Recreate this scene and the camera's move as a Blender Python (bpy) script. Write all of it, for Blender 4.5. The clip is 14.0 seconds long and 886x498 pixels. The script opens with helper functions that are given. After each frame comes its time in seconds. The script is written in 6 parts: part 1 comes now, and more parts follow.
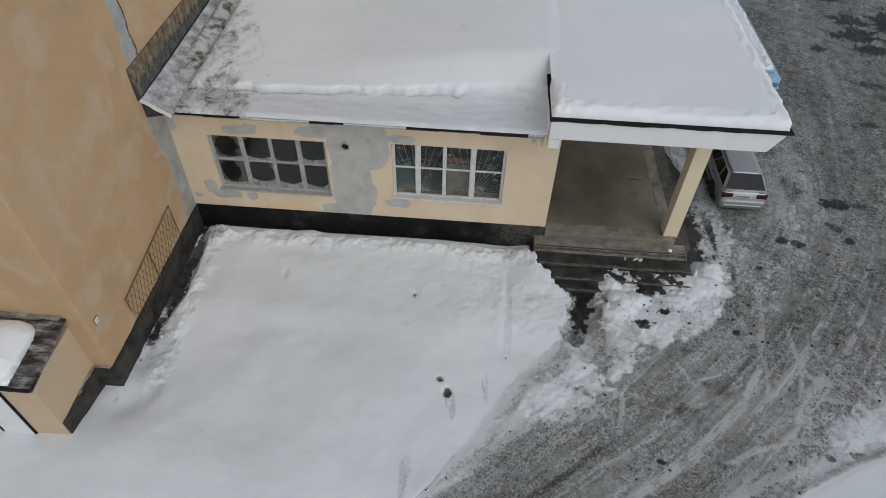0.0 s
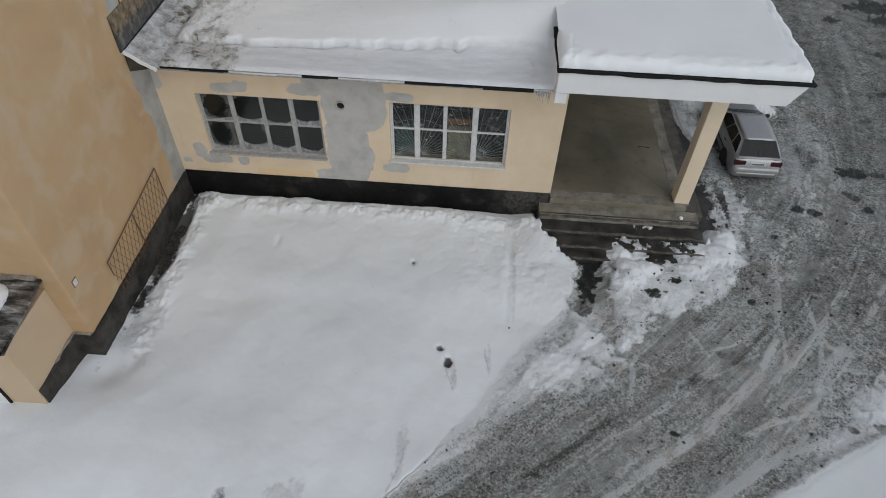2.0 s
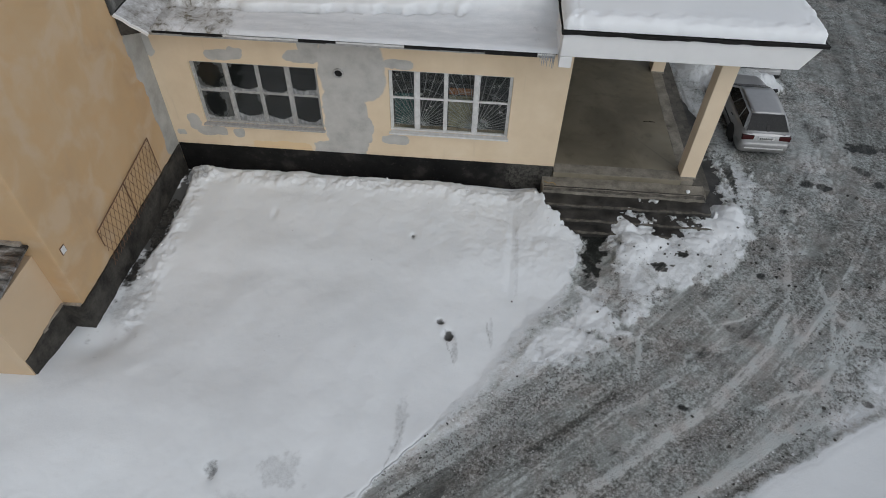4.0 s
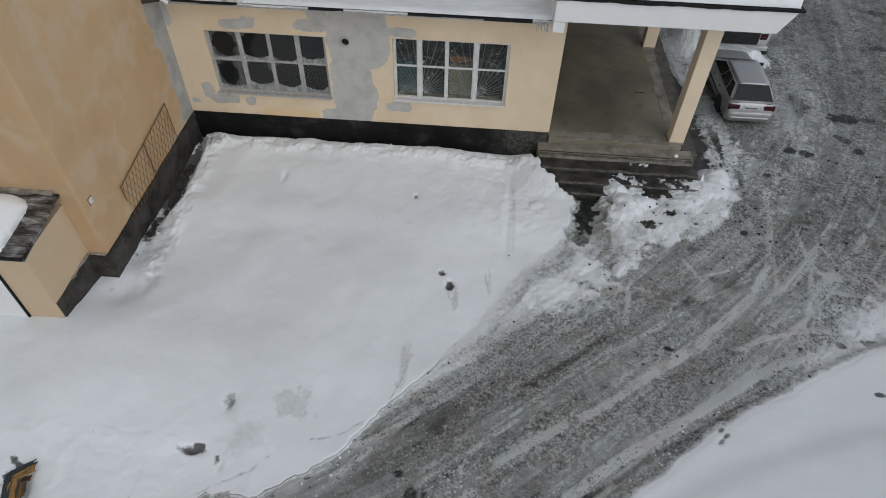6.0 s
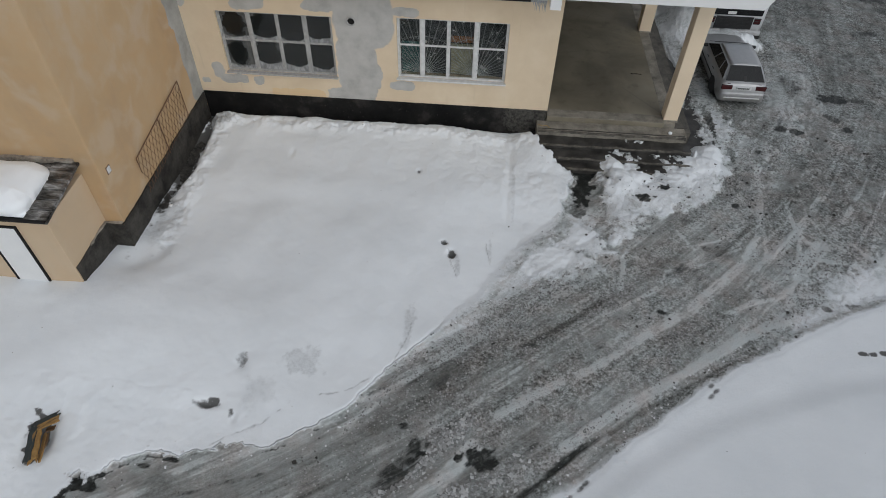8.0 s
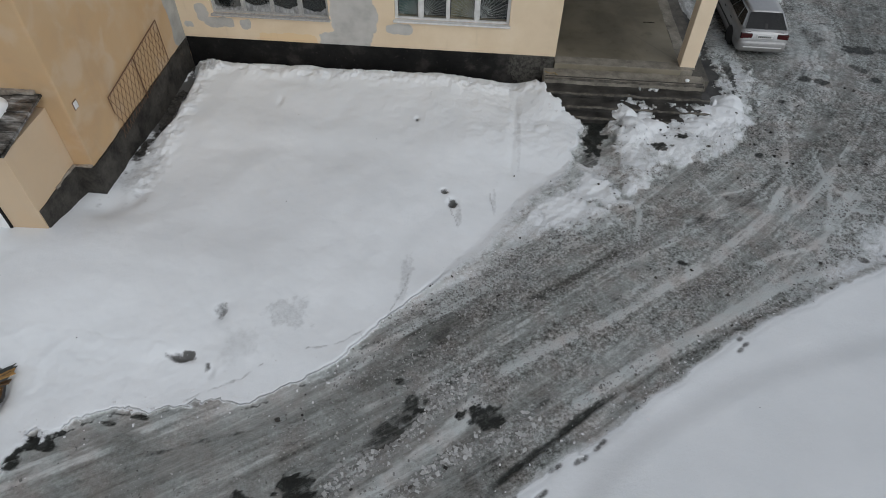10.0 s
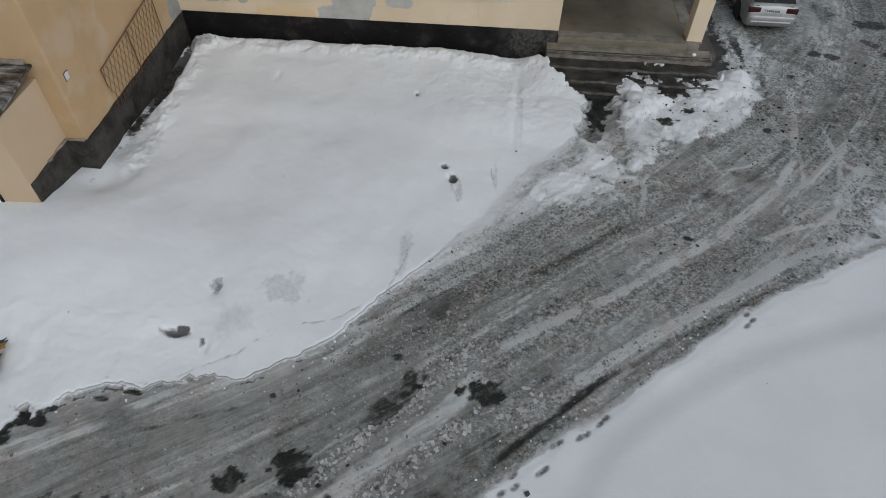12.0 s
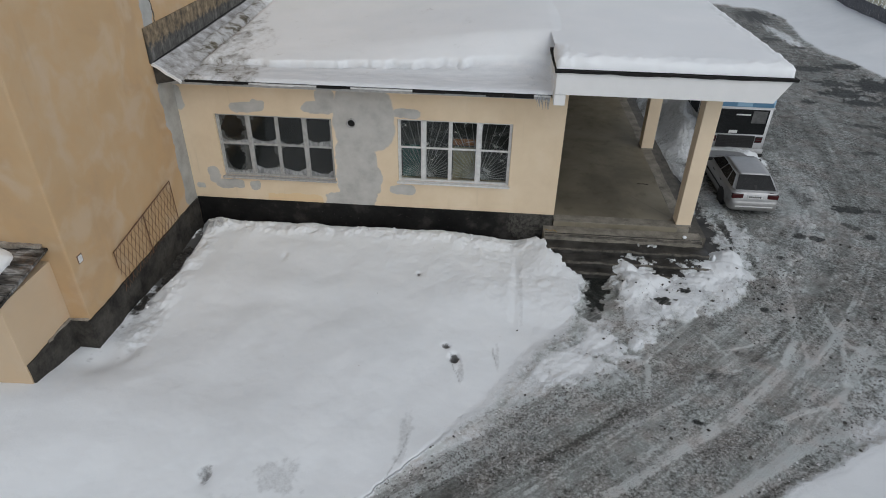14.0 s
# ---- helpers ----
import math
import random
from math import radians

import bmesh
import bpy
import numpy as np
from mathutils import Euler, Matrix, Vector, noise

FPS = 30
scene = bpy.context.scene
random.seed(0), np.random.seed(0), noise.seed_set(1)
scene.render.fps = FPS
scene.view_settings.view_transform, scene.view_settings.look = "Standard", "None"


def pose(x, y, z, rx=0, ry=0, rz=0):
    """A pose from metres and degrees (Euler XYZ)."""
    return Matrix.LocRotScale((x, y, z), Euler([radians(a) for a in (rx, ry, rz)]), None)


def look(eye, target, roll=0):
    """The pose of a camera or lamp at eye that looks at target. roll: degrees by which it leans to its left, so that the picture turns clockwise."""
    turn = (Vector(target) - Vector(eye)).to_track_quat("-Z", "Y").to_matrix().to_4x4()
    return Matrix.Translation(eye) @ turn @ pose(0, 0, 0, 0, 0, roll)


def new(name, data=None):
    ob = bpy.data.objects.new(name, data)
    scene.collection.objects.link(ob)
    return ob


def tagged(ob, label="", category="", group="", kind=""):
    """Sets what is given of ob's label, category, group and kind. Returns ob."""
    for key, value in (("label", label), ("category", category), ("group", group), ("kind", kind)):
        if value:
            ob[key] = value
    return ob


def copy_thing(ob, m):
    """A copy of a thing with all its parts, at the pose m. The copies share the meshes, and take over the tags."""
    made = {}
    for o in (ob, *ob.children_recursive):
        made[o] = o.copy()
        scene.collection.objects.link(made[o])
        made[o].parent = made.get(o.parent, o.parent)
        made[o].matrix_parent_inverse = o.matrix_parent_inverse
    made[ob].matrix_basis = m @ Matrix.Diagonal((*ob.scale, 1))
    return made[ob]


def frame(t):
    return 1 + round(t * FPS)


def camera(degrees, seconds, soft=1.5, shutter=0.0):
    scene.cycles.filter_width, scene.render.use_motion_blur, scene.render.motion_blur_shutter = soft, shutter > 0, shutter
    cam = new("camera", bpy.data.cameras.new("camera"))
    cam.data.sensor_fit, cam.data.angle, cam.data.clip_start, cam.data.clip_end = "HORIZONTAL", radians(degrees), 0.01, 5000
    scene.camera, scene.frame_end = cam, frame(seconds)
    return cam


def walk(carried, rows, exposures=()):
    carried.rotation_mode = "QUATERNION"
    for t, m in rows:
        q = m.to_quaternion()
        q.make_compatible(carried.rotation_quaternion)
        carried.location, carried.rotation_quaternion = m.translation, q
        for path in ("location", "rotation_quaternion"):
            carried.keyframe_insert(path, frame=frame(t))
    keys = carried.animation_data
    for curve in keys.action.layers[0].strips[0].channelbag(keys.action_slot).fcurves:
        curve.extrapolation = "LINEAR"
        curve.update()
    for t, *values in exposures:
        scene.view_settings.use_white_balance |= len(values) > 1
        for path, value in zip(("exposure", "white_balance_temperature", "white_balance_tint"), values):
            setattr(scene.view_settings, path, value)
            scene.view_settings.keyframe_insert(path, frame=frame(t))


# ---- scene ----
cam = camera(70.1, 14.0, soft=0.95)
PATH = [
    (0, (-0.265, 0.211, 15.714), (-0.644, 7.087, 8.463), 1.67),
    (0.5, (-0.289, 0.207, 15.413), (-0.654, 7.078, 8.157), 1.77),
    (1, (-0.259, 0.187, 15.087), (-0.636, 7.045, 7.819), 1.70),
    (1.5, (-0.258, 0.182, 14.729), (-0.628, 7.031, 7.452), 1.73),
    (2, (-0.255, 0.183, 14.390), (-0.626, 7.026, 7.108), 1.75),
    (2.5, (-0.262, 0.190, 14.088), (-0.627, 7.032, 6.804), 1.78),
    (3, (-0.246, 0.192, 13.767), (-0.620, 7.031, 6.482), 1.72),
    (3.2, (-0.246, 0.188, 13.668), (-0.620, 7.022, 6.375), 1.74),
    (4.25, (-0.228, -0.130, 13.525), (-0.600, 6.694, 6.225), 1.77),
    (5.5, (-0.201, -1.045, 13.506), (-0.562, 5.775, 6.201), 1.78),
    (6, (-0.149, -1.608, 13.492), (-0.519, 5.202, 6.178), 1.71),
    (6.5, (-0.118, -2.167, 13.459), (-0.489, 4.645, 6.147), 1.69),
    (7, (-0.109, -2.531, 13.475), (-0.475, 4.270, 6.152), 1.72),
    (7.5, (-0.116, -2.676, 13.474), (-0.482, 4.124, 6.150), 1.71),
    (8, (-0.117, -2.727, 13.417), (-0.493, 4.087, 6.107), 1.63),
    (8.5, (-0.128, -2.723, 12.887), (-0.502, 4.094, 5.579), 1.65),
    (9, (-0.119, -2.707, 12.051), (-0.489, 4.091, 4.726), 1.68),
    (9.2, (-0.120, -2.700, 11.913), (-0.490, 4.092, 4.583), 1.70),
    (10.5, (-0.062, -2.660, 11.220), (-0.437, 4.140, 3.896), 1.56),
    (11.3, (-0.005, -2.632, 11.024), (-0.451, 4.537, 4.067), 1.40),
    (11.5, (0.009, -2.647, 11.020), (-0.458, 4.646, 4.194), 1.27),
    (12, (0.000, -2.707, 10.987), (-0.413, 3.966, 3.551), 1.34),
    (12.5, (-0.033, -2.674, 11.057), (-0.377, 3.334, 3.071), 1.62),
    (13, (-0.047, -2.604, 11.130), (-0.464, 4.178, 3.793), 1.41),
    (13.5, (-0.049, -2.561, 11.162), (-0.556, 5.114, 4.771), 1.23),
    (14, (-0.062, -2.523, 11.181), (-0.635, 5.862, 5.763), 1.17),
]
walk(cam, [(t, look(eye, target, roll)) for t, eye, target, roll in PATH],
     [(0, -0.12), (3, -0.11), (6, -0.08), (9, -0.07), (12.5, -0.09), (14, -0.04)])

# ---- daylight: an even overcast sky, a little brighter to the south ----
SUN_EL, SUN_AZ = radians(42), radians(140)
world = bpy.data.worlds.new("overcast")
scene.world = world
world.use_nodes = True
wt = world.node_tree
sky = wt.nodes.new("ShaderNodeTexSky")
sky.sky_type = "NISHITA"
sky.sun_disc = False
sky.sun_elevation = SUN_EL
sky.sun_rotation = SUN_AZ
sky.air_density = 1.0
sky.dust_density = 1.0
sky.ozone_density = 1.5
grey = wt.nodes.new("ShaderNodeHueSaturation")
grey.inputs["Saturation"].default_value = 0.34
wt.links.new(sky.outputs["Color"], grey.inputs["Color"])
wt.links.new(grey.outputs["Color"], wt.nodes["Background"].inputs["Color"])
wt.nodes["Background"].inputs["Strength"].default_value = 0.125
sun = new("sun", bpy.data.lights.new("sun", "SUN"))
sun.data.energy = 0.55
sun.data.angle = radians(50)
sun.data.color = (0.965, 0.995, 1.0)
way = Vector((math.sin(SUN_AZ) * math.cos(SUN_EL), math.cos(SUN_AZ) * math.cos(SUN_EL), math.sin(SUN_EL)))
sun.matrix_world = look(way * 60, (0, 0, 0))

# ---- materials ----
def plug(nt, sock, v):
    if isinstance(v, bpy.types.NodeSocket):
        nt.links.new(v, sock)
    elif v is not None:
        sock.default_value = v


def surface(name, rough=0.7, metal=0.0):
    m = bpy.data.materials.new(name)
    m.use_nodes = True
    b = m.node_tree.nodes["Principled BSDF"]
    b.inputs["Roughness"].default_value = rough
    b.inputs["Metallic"].default_value = metal
    return m, m.node_tree, b


def coords(nt, kind="Object"):
    return nt.nodes.new("ShaderNodeTexCoord").outputs[kind]


def mapped(nt, vec, scale=(1, 1, 1), shift=(0, 0, 0)):
    k = nt.nodes.new("ShaderNodeMapping")
    plug(nt, k.inputs["Vector"], vec)
    k.inputs["Scale"].default_value = scale
    k.inputs["Location"].default_value = shift
    return k.outputs["Vector"]


def grain(nt, vec, scale, detail=4.0, rough=0.55, warp=0.0, colour=False):
    k = nt.nodes.new("ShaderNodeTexNoise")
    plug(nt, k.inputs["Vector"], vec)
    k.inputs["Scale"].default_value = scale
    k.inputs["Detail"].default_value = detail
    k.inputs["Roughness"].default_value = rough
    k.inputs["Distortion"].default_value = warp
    return k.outputs["Color" if colour else "Fac"]


def cells(nt, vec, scale, feature="F1"):
    k = nt.nodes.new("ShaderNodeTexVoronoi")
    k.feature = feature
    plug(nt, k.inputs["Vector"], vec)
    k.inputs["Scale"].default_value = scale
    return k.outputs["Distance"]


def sums(nt, op, a, b=0.0, c=0.0, clamp=False):
    k = nt.nodes.new("ShaderNodeMath")
    k.operation = op
    k.use_clamp = clamp
    for s, v in zip(k.inputs, (a, b, c)):
        plug(nt, s, v)
    return k.outputs[0]


def step_up(nt, v, lo, hi):
    k = nt.nodes.new("ShaderNodeMapRange")
    k.interpolation_type = "SMOOTHSTEP"
    plug(nt, k.inputs["Value"], v)
    plug(nt, k.inputs["From Min"], lo)
    plug(nt, k.inputs["From Max"], hi)
    return k.outputs["Result"]


def ramp(nt, v, *stops):
    k = nt.nodes.new("ShaderNodeValToRGB")
    plug(nt, k.inputs["Fac"], v)
    e = k.color_ramp.elements
    while len(e) < len(stops):
        e.new(0.5)
    for slot, (p, c) in zip(e, stops):
        slot.position, slot.color = p, (*c, 1.0)
    return k.outputs["Color"]


def blend(nt, f, a, b, how="MIX"):
    k = nt.nodes.new("ShaderNodeMix")
    k.data_type, k.blend_type = "RGBA", how
    plug(nt, k.inputs[0], f)
    for s, v in ((k.inputs[6], a), (k.inputs[7], b)):
        plug(nt, s, (*v, 1.0) if isinstance(v, tuple) else v)
    return k.outputs[2]


def relief(nt, b, height, strength=0.4, depth=0.02):
    k = nt.nodes.new("ShaderNodeBump")
    k.inputs["Strength"].default_value = strength
    k.inputs["Distance"].default_value = depth
    plug(nt, k.inputs["Height"], height)
    nt.links.new(k.outputs["Normal"], b.inputs["Normal"])


def field(nt, name, kind="Fac"):
    k = nt.nodes.new("ShaderNodeAttribute")
    k.attribute_name = name
    return k.outputs[kind]


def split(nt, vec):
    k = nt.nodes.new("ShaderNodeSeparateXYZ")
    plug(nt, k.inputs[0], vec)
    return k.outputs


def simple(name, a, b, scale=6.0, rough=0.7, metal=0.0, bump=0.15, depth=0.01, fine=60.0):
    """A surface of two tones in large and fine grain."""
    m, nt, p = surface(name, rough, metal)
    v = coords(nt)
    big = grain(nt, v, scale, 5.0, 0.6)
    small = grain(nt, v, fine, 3.0, 0.6)
    f = sums(nt, "ADD", sums(nt, "MULTIPLY", big, 0.7), sums(nt, "MULTIPLY", small, 0.3))
    plug(nt, p.inputs["Base Color"], ramp(nt, f, (0.32, a), (0.68, b)))
    plug(nt, p.inputs["Roughness"], sums(nt, "MULTIPLY_ADD", small, 0.25, rough - 0.12))
    relief(nt, p, f, bump, depth)
    return m


def spot(nt, x, y, cx, cy, rx, ry, ragged, amount=0.45, round_=False):
    """A mask: 1 inside a ragged rounded box or oval about (cx, cy), 0 outside."""
    u = sums(nt, "DIVIDE", sums(nt, "ABSOLUTE", sums(nt, "SUBTRACT", x, cx)), rx)
    v = sums(nt, "DIVIDE", sums(nt, "ABSOLUTE", sums(nt, "SUBTRACT", y, cy)), ry)
    n = 2.0 if round_ else 3.2
    d = sums(nt, "POWER", sums(nt, "ADD", sums(nt, "POWER", u, n), sums(nt, "POWER", v, n)), 1.0 / n)
    d = sums(nt, "MULTIPLY_ADD", sums(nt, "SUBTRACT", ragged, 0.5), amount, d)
    return sums(nt, "SUBTRACT", 1.0, step_up(nt, d, 0.94, 1.0))


def warped(nt, a, vec, by, scale, shift):
    """A coordinate pushed to and fro by soft noise, so that shapes drawn in it wander."""
    k = grain(nt, mapped(nt, vec, (1, 1, 1), shift), scale, 2.0, 0.5)
    return sums(nt, "MULTIPLY_ADD", sums(nt, "SUBTRACT", k, 0.5), by, a)


def union(nt, masks):
    out = masks[0]
    for k in masks[1:]:
        out = sums(nt, "MAXIMUM", out, k)
    return out


def make_wing_plaster():
    """Cream paint on plaster, with bare grey cement where it was mended."""
    m, nt, p = surface("cream_plaster", 0.85)
    v = coords(nt)
    x, _, z = split(nt, v)
    x, z = warped(nt, x, v, 0.17, 3.4, (0, 0, 0)), warped(nt, z, v, 0.17, 3.4, (7, 3, 5))
    rag = sums(nt, "ADD", sums(nt, "MULTIPLY", grain(nt, v, 2.4, 3.0, 0.5), 0.75), sums(nt, "MULTIPLY", grain(nt, v, 7.0, 3.0, 0.6), 0.25))
    big, fine = grain(nt, v, 0.8, 5.0, 0.6), grain(nt, v, 40.0, 3.0, 0.65)
    paint = ramp(nt, big, (0.3, (0.66, 0.525, 0.36)), (0.55, (0.72, 0.585, 0.415)), (0.75, (0.76, 0.635, 0.475)))
    warm = spot(nt, x, z, -6.15, 1.27, 0.98, 0.22, rag, 0.6)
    paint = blend(nt, sums(nt, "MULTIPLY", warm, 0.75), paint, (0.72, 0.52, 0.29))
    patches = [
        (-3.76, 4.12, 0.97, 1.05, 0.14), (-4.05, 2.35, 0.68, 1.3, 0.35), (-4.35, 1.3, 0.78, 0.34, 0.5), (-3.62, 2.1, 0.36, 0.5, 0.5),
        (-5.1, 4.44, 0.56, 0.19, 0.6), (-4.9, 4.7, 0.3, 0.3, 0.5), (-7.45, 4.34, 0.42, 0.16, 0.4), (-6.98, 4.43, 0.22, 0.18, 0.5), (-2.46, 4.38, 0.42, 0.17, 0.4),
        (-2.6, 1.82, 0.42, 0.19, 0.35), (-8.72, 2.02, 0.2, 0.3, 0.4), (-8.25, 1.73, 0.5, 0.17, 0.5), (-7.42, 1.72, 0.17, 0.16, 0.4),
        (-9.22, 1.62, 0.13, 0.1, 0.4), (-9.42, 4.6, 0.16, 0.4, 0.9),
    ]
    bare = union(nt, [spot(nt, x, z, a, c, r, s, rag, k) for a, c, r, s, k in patches])
    cement = ramp(nt, sums(nt, "ADD", sums(nt, "MULTIPLY", grain(nt, v, 2.2, 5.0, 0.6), 0.75), sums(nt, "MULTIPLY", fine, 0.25)),
                  (0.3, (0.35, 0.34, 0.318)), (0.5, (0.455, 0.443, 0.415)), (0.7, (0.53, 0.515, 0.485)))
    run = grain(nt, mapped(nt, v, (5.0, 5.0, 0.35)), 1.4, 4.0, 0.6)
    paint = blend(nt, sums(nt, "MULTIPLY", step_up(nt, run, 0.58, 0.8), 0.22), paint, (0.42, 0.34, 0.24))
    plug(nt, p.inputs["Base Color"], blend(nt, bare, paint, cement))
    relief(nt, p, sums(nt, "SUBTRACT", fine, sums(nt, "MULTIPLY", bare, 0.6)), 0.35, 0.006)
    return m


def make_tall_plaster(name="ochre_plaster", pale=0.0):
    """Ochre limewash with clouds of old colour, chalky streaks and scars."""
    m, nt, p = surface(name, 0.88)
    v = coords(nt)
    x, y, z = split(nt, v)
    y, z = warped(nt, y, v, 0.5, 1.1, (0, 0, 0)), warped(nt, z, v, 0.5, 1.3, (7, 3, 5))
    rag = grain(nt, v, 2.5, 4.0, 0.6)
    big, mid, fine = grain(nt, v, 0.35, 4.0, 0.55, 0.6), grain(nt, v, 1.7, 5.0, 0.62), grain(nt, v, 45.0, 3.0, 0.6)
    c = ramp(nt, big, (0.36, (0.45, 0.308, 0.176)), (0.5, (0.50, 0.342, 0.188)), (0.64, (0.525, 0.373, 0.222)))
    c = blend(nt, sums(nt, "MULTIPLY", step_up(nt, mid, 0.42, 0.66), 0.55), c, (0.53, 0.345, 0.18))
    c = blend(nt, sums(nt, "MULTIPLY", step_up(nt, grain(nt, v, 1.1, 4.0, 0.5, 0.4), 0.46, 0.68), 0.6), c, (0.54, 0.42, 0.295))
    c = blend(nt, sums(nt, "MULTIPLY", step_up(nt, grain(nt, mapped(nt, v, (3, 3, 0.3), (2, 1, 0)), 1.2, 5.0, 0.6), 0.56, 0.72), 0.14), c, (0.36, 0.27, 0.18))
    c = blend(nt, pale, c, (0.62, 0.50, 0.365))
    bare = union(nt, [spot(nt, y, z, a, b, r, s, rag, k) for a, b, r, s, k in
                      [(15.0, 3.2, 0.42, 2.7, 0.55), (14.8, 4.5, 0.34, 0.8, 0.7), (14.75, 7.8, 0.30, 1.3, 1.2)]])
    c = blend(nt, bare, c, ramp(nt, mid, (0.35, (0.31, 0.31, 0.29)), (0.65, (0.43, 0.43, 0.41))))
    frayed = sums(nt, "MULTIPLY_ADD", sums(nt, "SUBTRACT", grain(nt, v, 8.0, 4.0, 0.7), 0.5), 0.22, y)
    crack = spot(nt, frayed, z, 15.02, 7.6, 0.035, 1.2, rag, 1.6)
    c = blend(nt, crack, c, (0.05, 0.045, 0.04))
    plug(nt, p.inputs["Base Color"], c)
    relief(nt, p, sums(nt, "ADD", fine, sums(nt, "MULTIPLY", mid, 1.5)), 0.3, 0.006)
    return m


def make_ground():
    """Snow, packed slush combed along the way the wheels go, and wet asphalt that shows through."""
    m, nt, p = surface("snow_and_slush", 0.6)
    p.inputs["Specular IOR Level"].default_value = 0.25
    v = coords(nt)
    way = field(nt, "wheels", "Vector")
    cover = field(nt, "cover")
    wet = field(nt, "wet")
    clump = grain(nt, v, 1.3, 5.0, 0.6)
    nubs = grain(nt, v, 7.0, 7.0, 0.74)
    fine = grain(nt, v, 38.0, 4.0, 0.72)
    comb = grain(nt, mapped(nt, way, (0.16, 2.4, 1.0)), 1.0, 7.0, 0.66, 0.55)
    comb2 = grain(nt, mapped(nt, way, (1.1, 8.0, 1.0)), 1.0, 6.0, 0.7, 0.3)
    grit = cells(nt, v, 21.0)
    lumpy = grain(nt, v, 2.4, 7.0, 0.72, 0.5)
    churn = step_up(nt, grain(nt, mapped(nt, way, (0.3, 1.1, 1.0), (5.0, 2.0, 0)), 1.0, 4.0, 0.6), 0.36, 0.62)
    crunch = sums(nt, "MULTIPLY", sums(nt, "MULTIPLY_ADD", churn, 1.1, 0.35), field(nt, "churned"))
    thin = grain(nt, mapped(nt, way, (0.16, 7.0, 1.0), (3.0, 1.0, 0)), 1.0, 5.0, 0.62, 0.35)
    pock = grain(nt, v, 16.0, 3.0, 0.7)
    pale = field(nt, "pale")
    combed = field(nt, "combed")
    lined = sums(nt, "ADD", sums(nt, "MULTIPLY", sums(nt, "SUBTRACT", comb, 0.5), 0.30), sums(nt, "MULTIPLY", sums(nt, "SUBTRACT", thin, 0.5), 0.16))
    lined = sums(nt, "MULTIPLY", sums(nt, "ADD", lined, sums(nt, "MULTIPLY", sums(nt, "SUBTRACT", comb2, 0.5), 0.20)), combed)
    torn_ = sums(nt, "MULTIPLY", sums(nt, "SUBTRACT", lumpy, 0.5), sums(nt, "MULTIPLY_ADD", combed, -0.32, 0.54))
    tex = sums(nt, "ADD", 0.53, sums(nt, "ADD", lined, torn_))
    rub = sums(nt, "ADD", sums(nt, "MULTIPLY", sums(nt, "SUBTRACT", nubs, 0.5), 0.42), sums(nt, "ADD", sums(nt, "MULTIPLY", sums(nt, "SUBTRACT", pock, 0.5), 0.42), sums(nt, "MULTIPLY", sums(nt, "SUBTRACT", fine, 0.5), 0.12)))
    tex = sums(nt, "ADD", tex, sums(nt, "MULTIPLY", rub, crunch))
    tone = sums(nt, "ADD", tex, sums(nt, "MULTIPLY", sums(nt, "SUBTRACT", cover, 0.35), 0.30))
    tone = sums(nt, "ADD", tone, sums(nt, "MULTIPLY", pale, 0.20))
    slush = ramp(nt, tone, (0.37, (0.085, 0.083, 0.077)), (0.43, (0.18, 0.177, 0.168)), (0.49, (0.265, 0.262, 0.252)), (0.55, (0.36, 0.358, 0.35)), (0.64, (0.58, 0.58, 0.58)))
    brown = ramp(nt, clump, (0.42, (0.93, 1.0, 0.98)), (0.53, (0.98, 1.0, 0.97)), (0.66, (1.0, 0.95, 0.90)))
    slush = blend(nt, 0.8, slush, brown, "MULTIPLY")
    pebble = sums(nt, "MULTIPLY", sums(nt, "SUBTRACT", 1.0, step_up(nt, grit, 0.12, 0.24)), step_up(nt, grain(nt, v, 4.5, 3.0, 0.6), 0.48, 0.60))
    slush = blend(nt, sums(nt, "MULTIPLY", pebble, 0.3), slush, (0.045, 0.042, 0.038))
    ice = ramp(nt, sums(nt, "ADD", sums(nt, "MULTIPLY", clump, 0.4), sums(nt, "MULTIPLY", nubs, 0.6)), (0.36, (0.007, 0.0075, 0.0068)), (0.52, (0.020, 0.022, 0.0195)), (0.66, (0.085, 0.09, 0.082)))
    broken = sums(nt, "SUBTRACT", sums(nt, "ADD", sums(nt, "ADD", nubs, comb2), sums(nt, "ADD", clump, comb)), 2.0)
    wetness = step_up(nt, sums(nt, "MULTIPLY_ADD", broken, 1.5, wet), 0.22, 1.05)
    slush = blend(nt, wetness, slush, ice)
    snow = ramp(nt, sums(nt, "ADD", sums(nt, "MULTIPLY", grain(nt, v, 0.45, 4.0, 0.5), 0.6), sums(nt, "MULTIPLY", clump, 0.4)),
                (0.3, (0.752, 0.782, 0.797)), (0.7, (0.835, 0.86, 0.872)))
    specks = cells(nt, mapped(nt, v, (1, 1, 1), (3.1, 7.7, 0)), 2.6)
    dot = sums(nt, "SUBTRACT", 1.0, step_up(nt, specks, 0.02, 0.045))
    snow = blend(nt, sums(nt, "MULTIPLY", dot, step_up(nt, clump, 0.5, 0.62)), snow, (0.3, 0.27, 0.23))
    # One dark tone serves both dirt marks and the shade painted among them.
    soil_shade = step_up(nt, sums(nt, "MULTIPLY", field(nt, "smudge_shade"), sums(nt, "MULTIPLY_ADD", nubs, 2.2, -0.15)), 0.04, 0.95)
    snow = blend(nt, sums(nt, "MULTIPLY", soil_shade, 0.92), snow, (0.06, 0.057, 0.052))
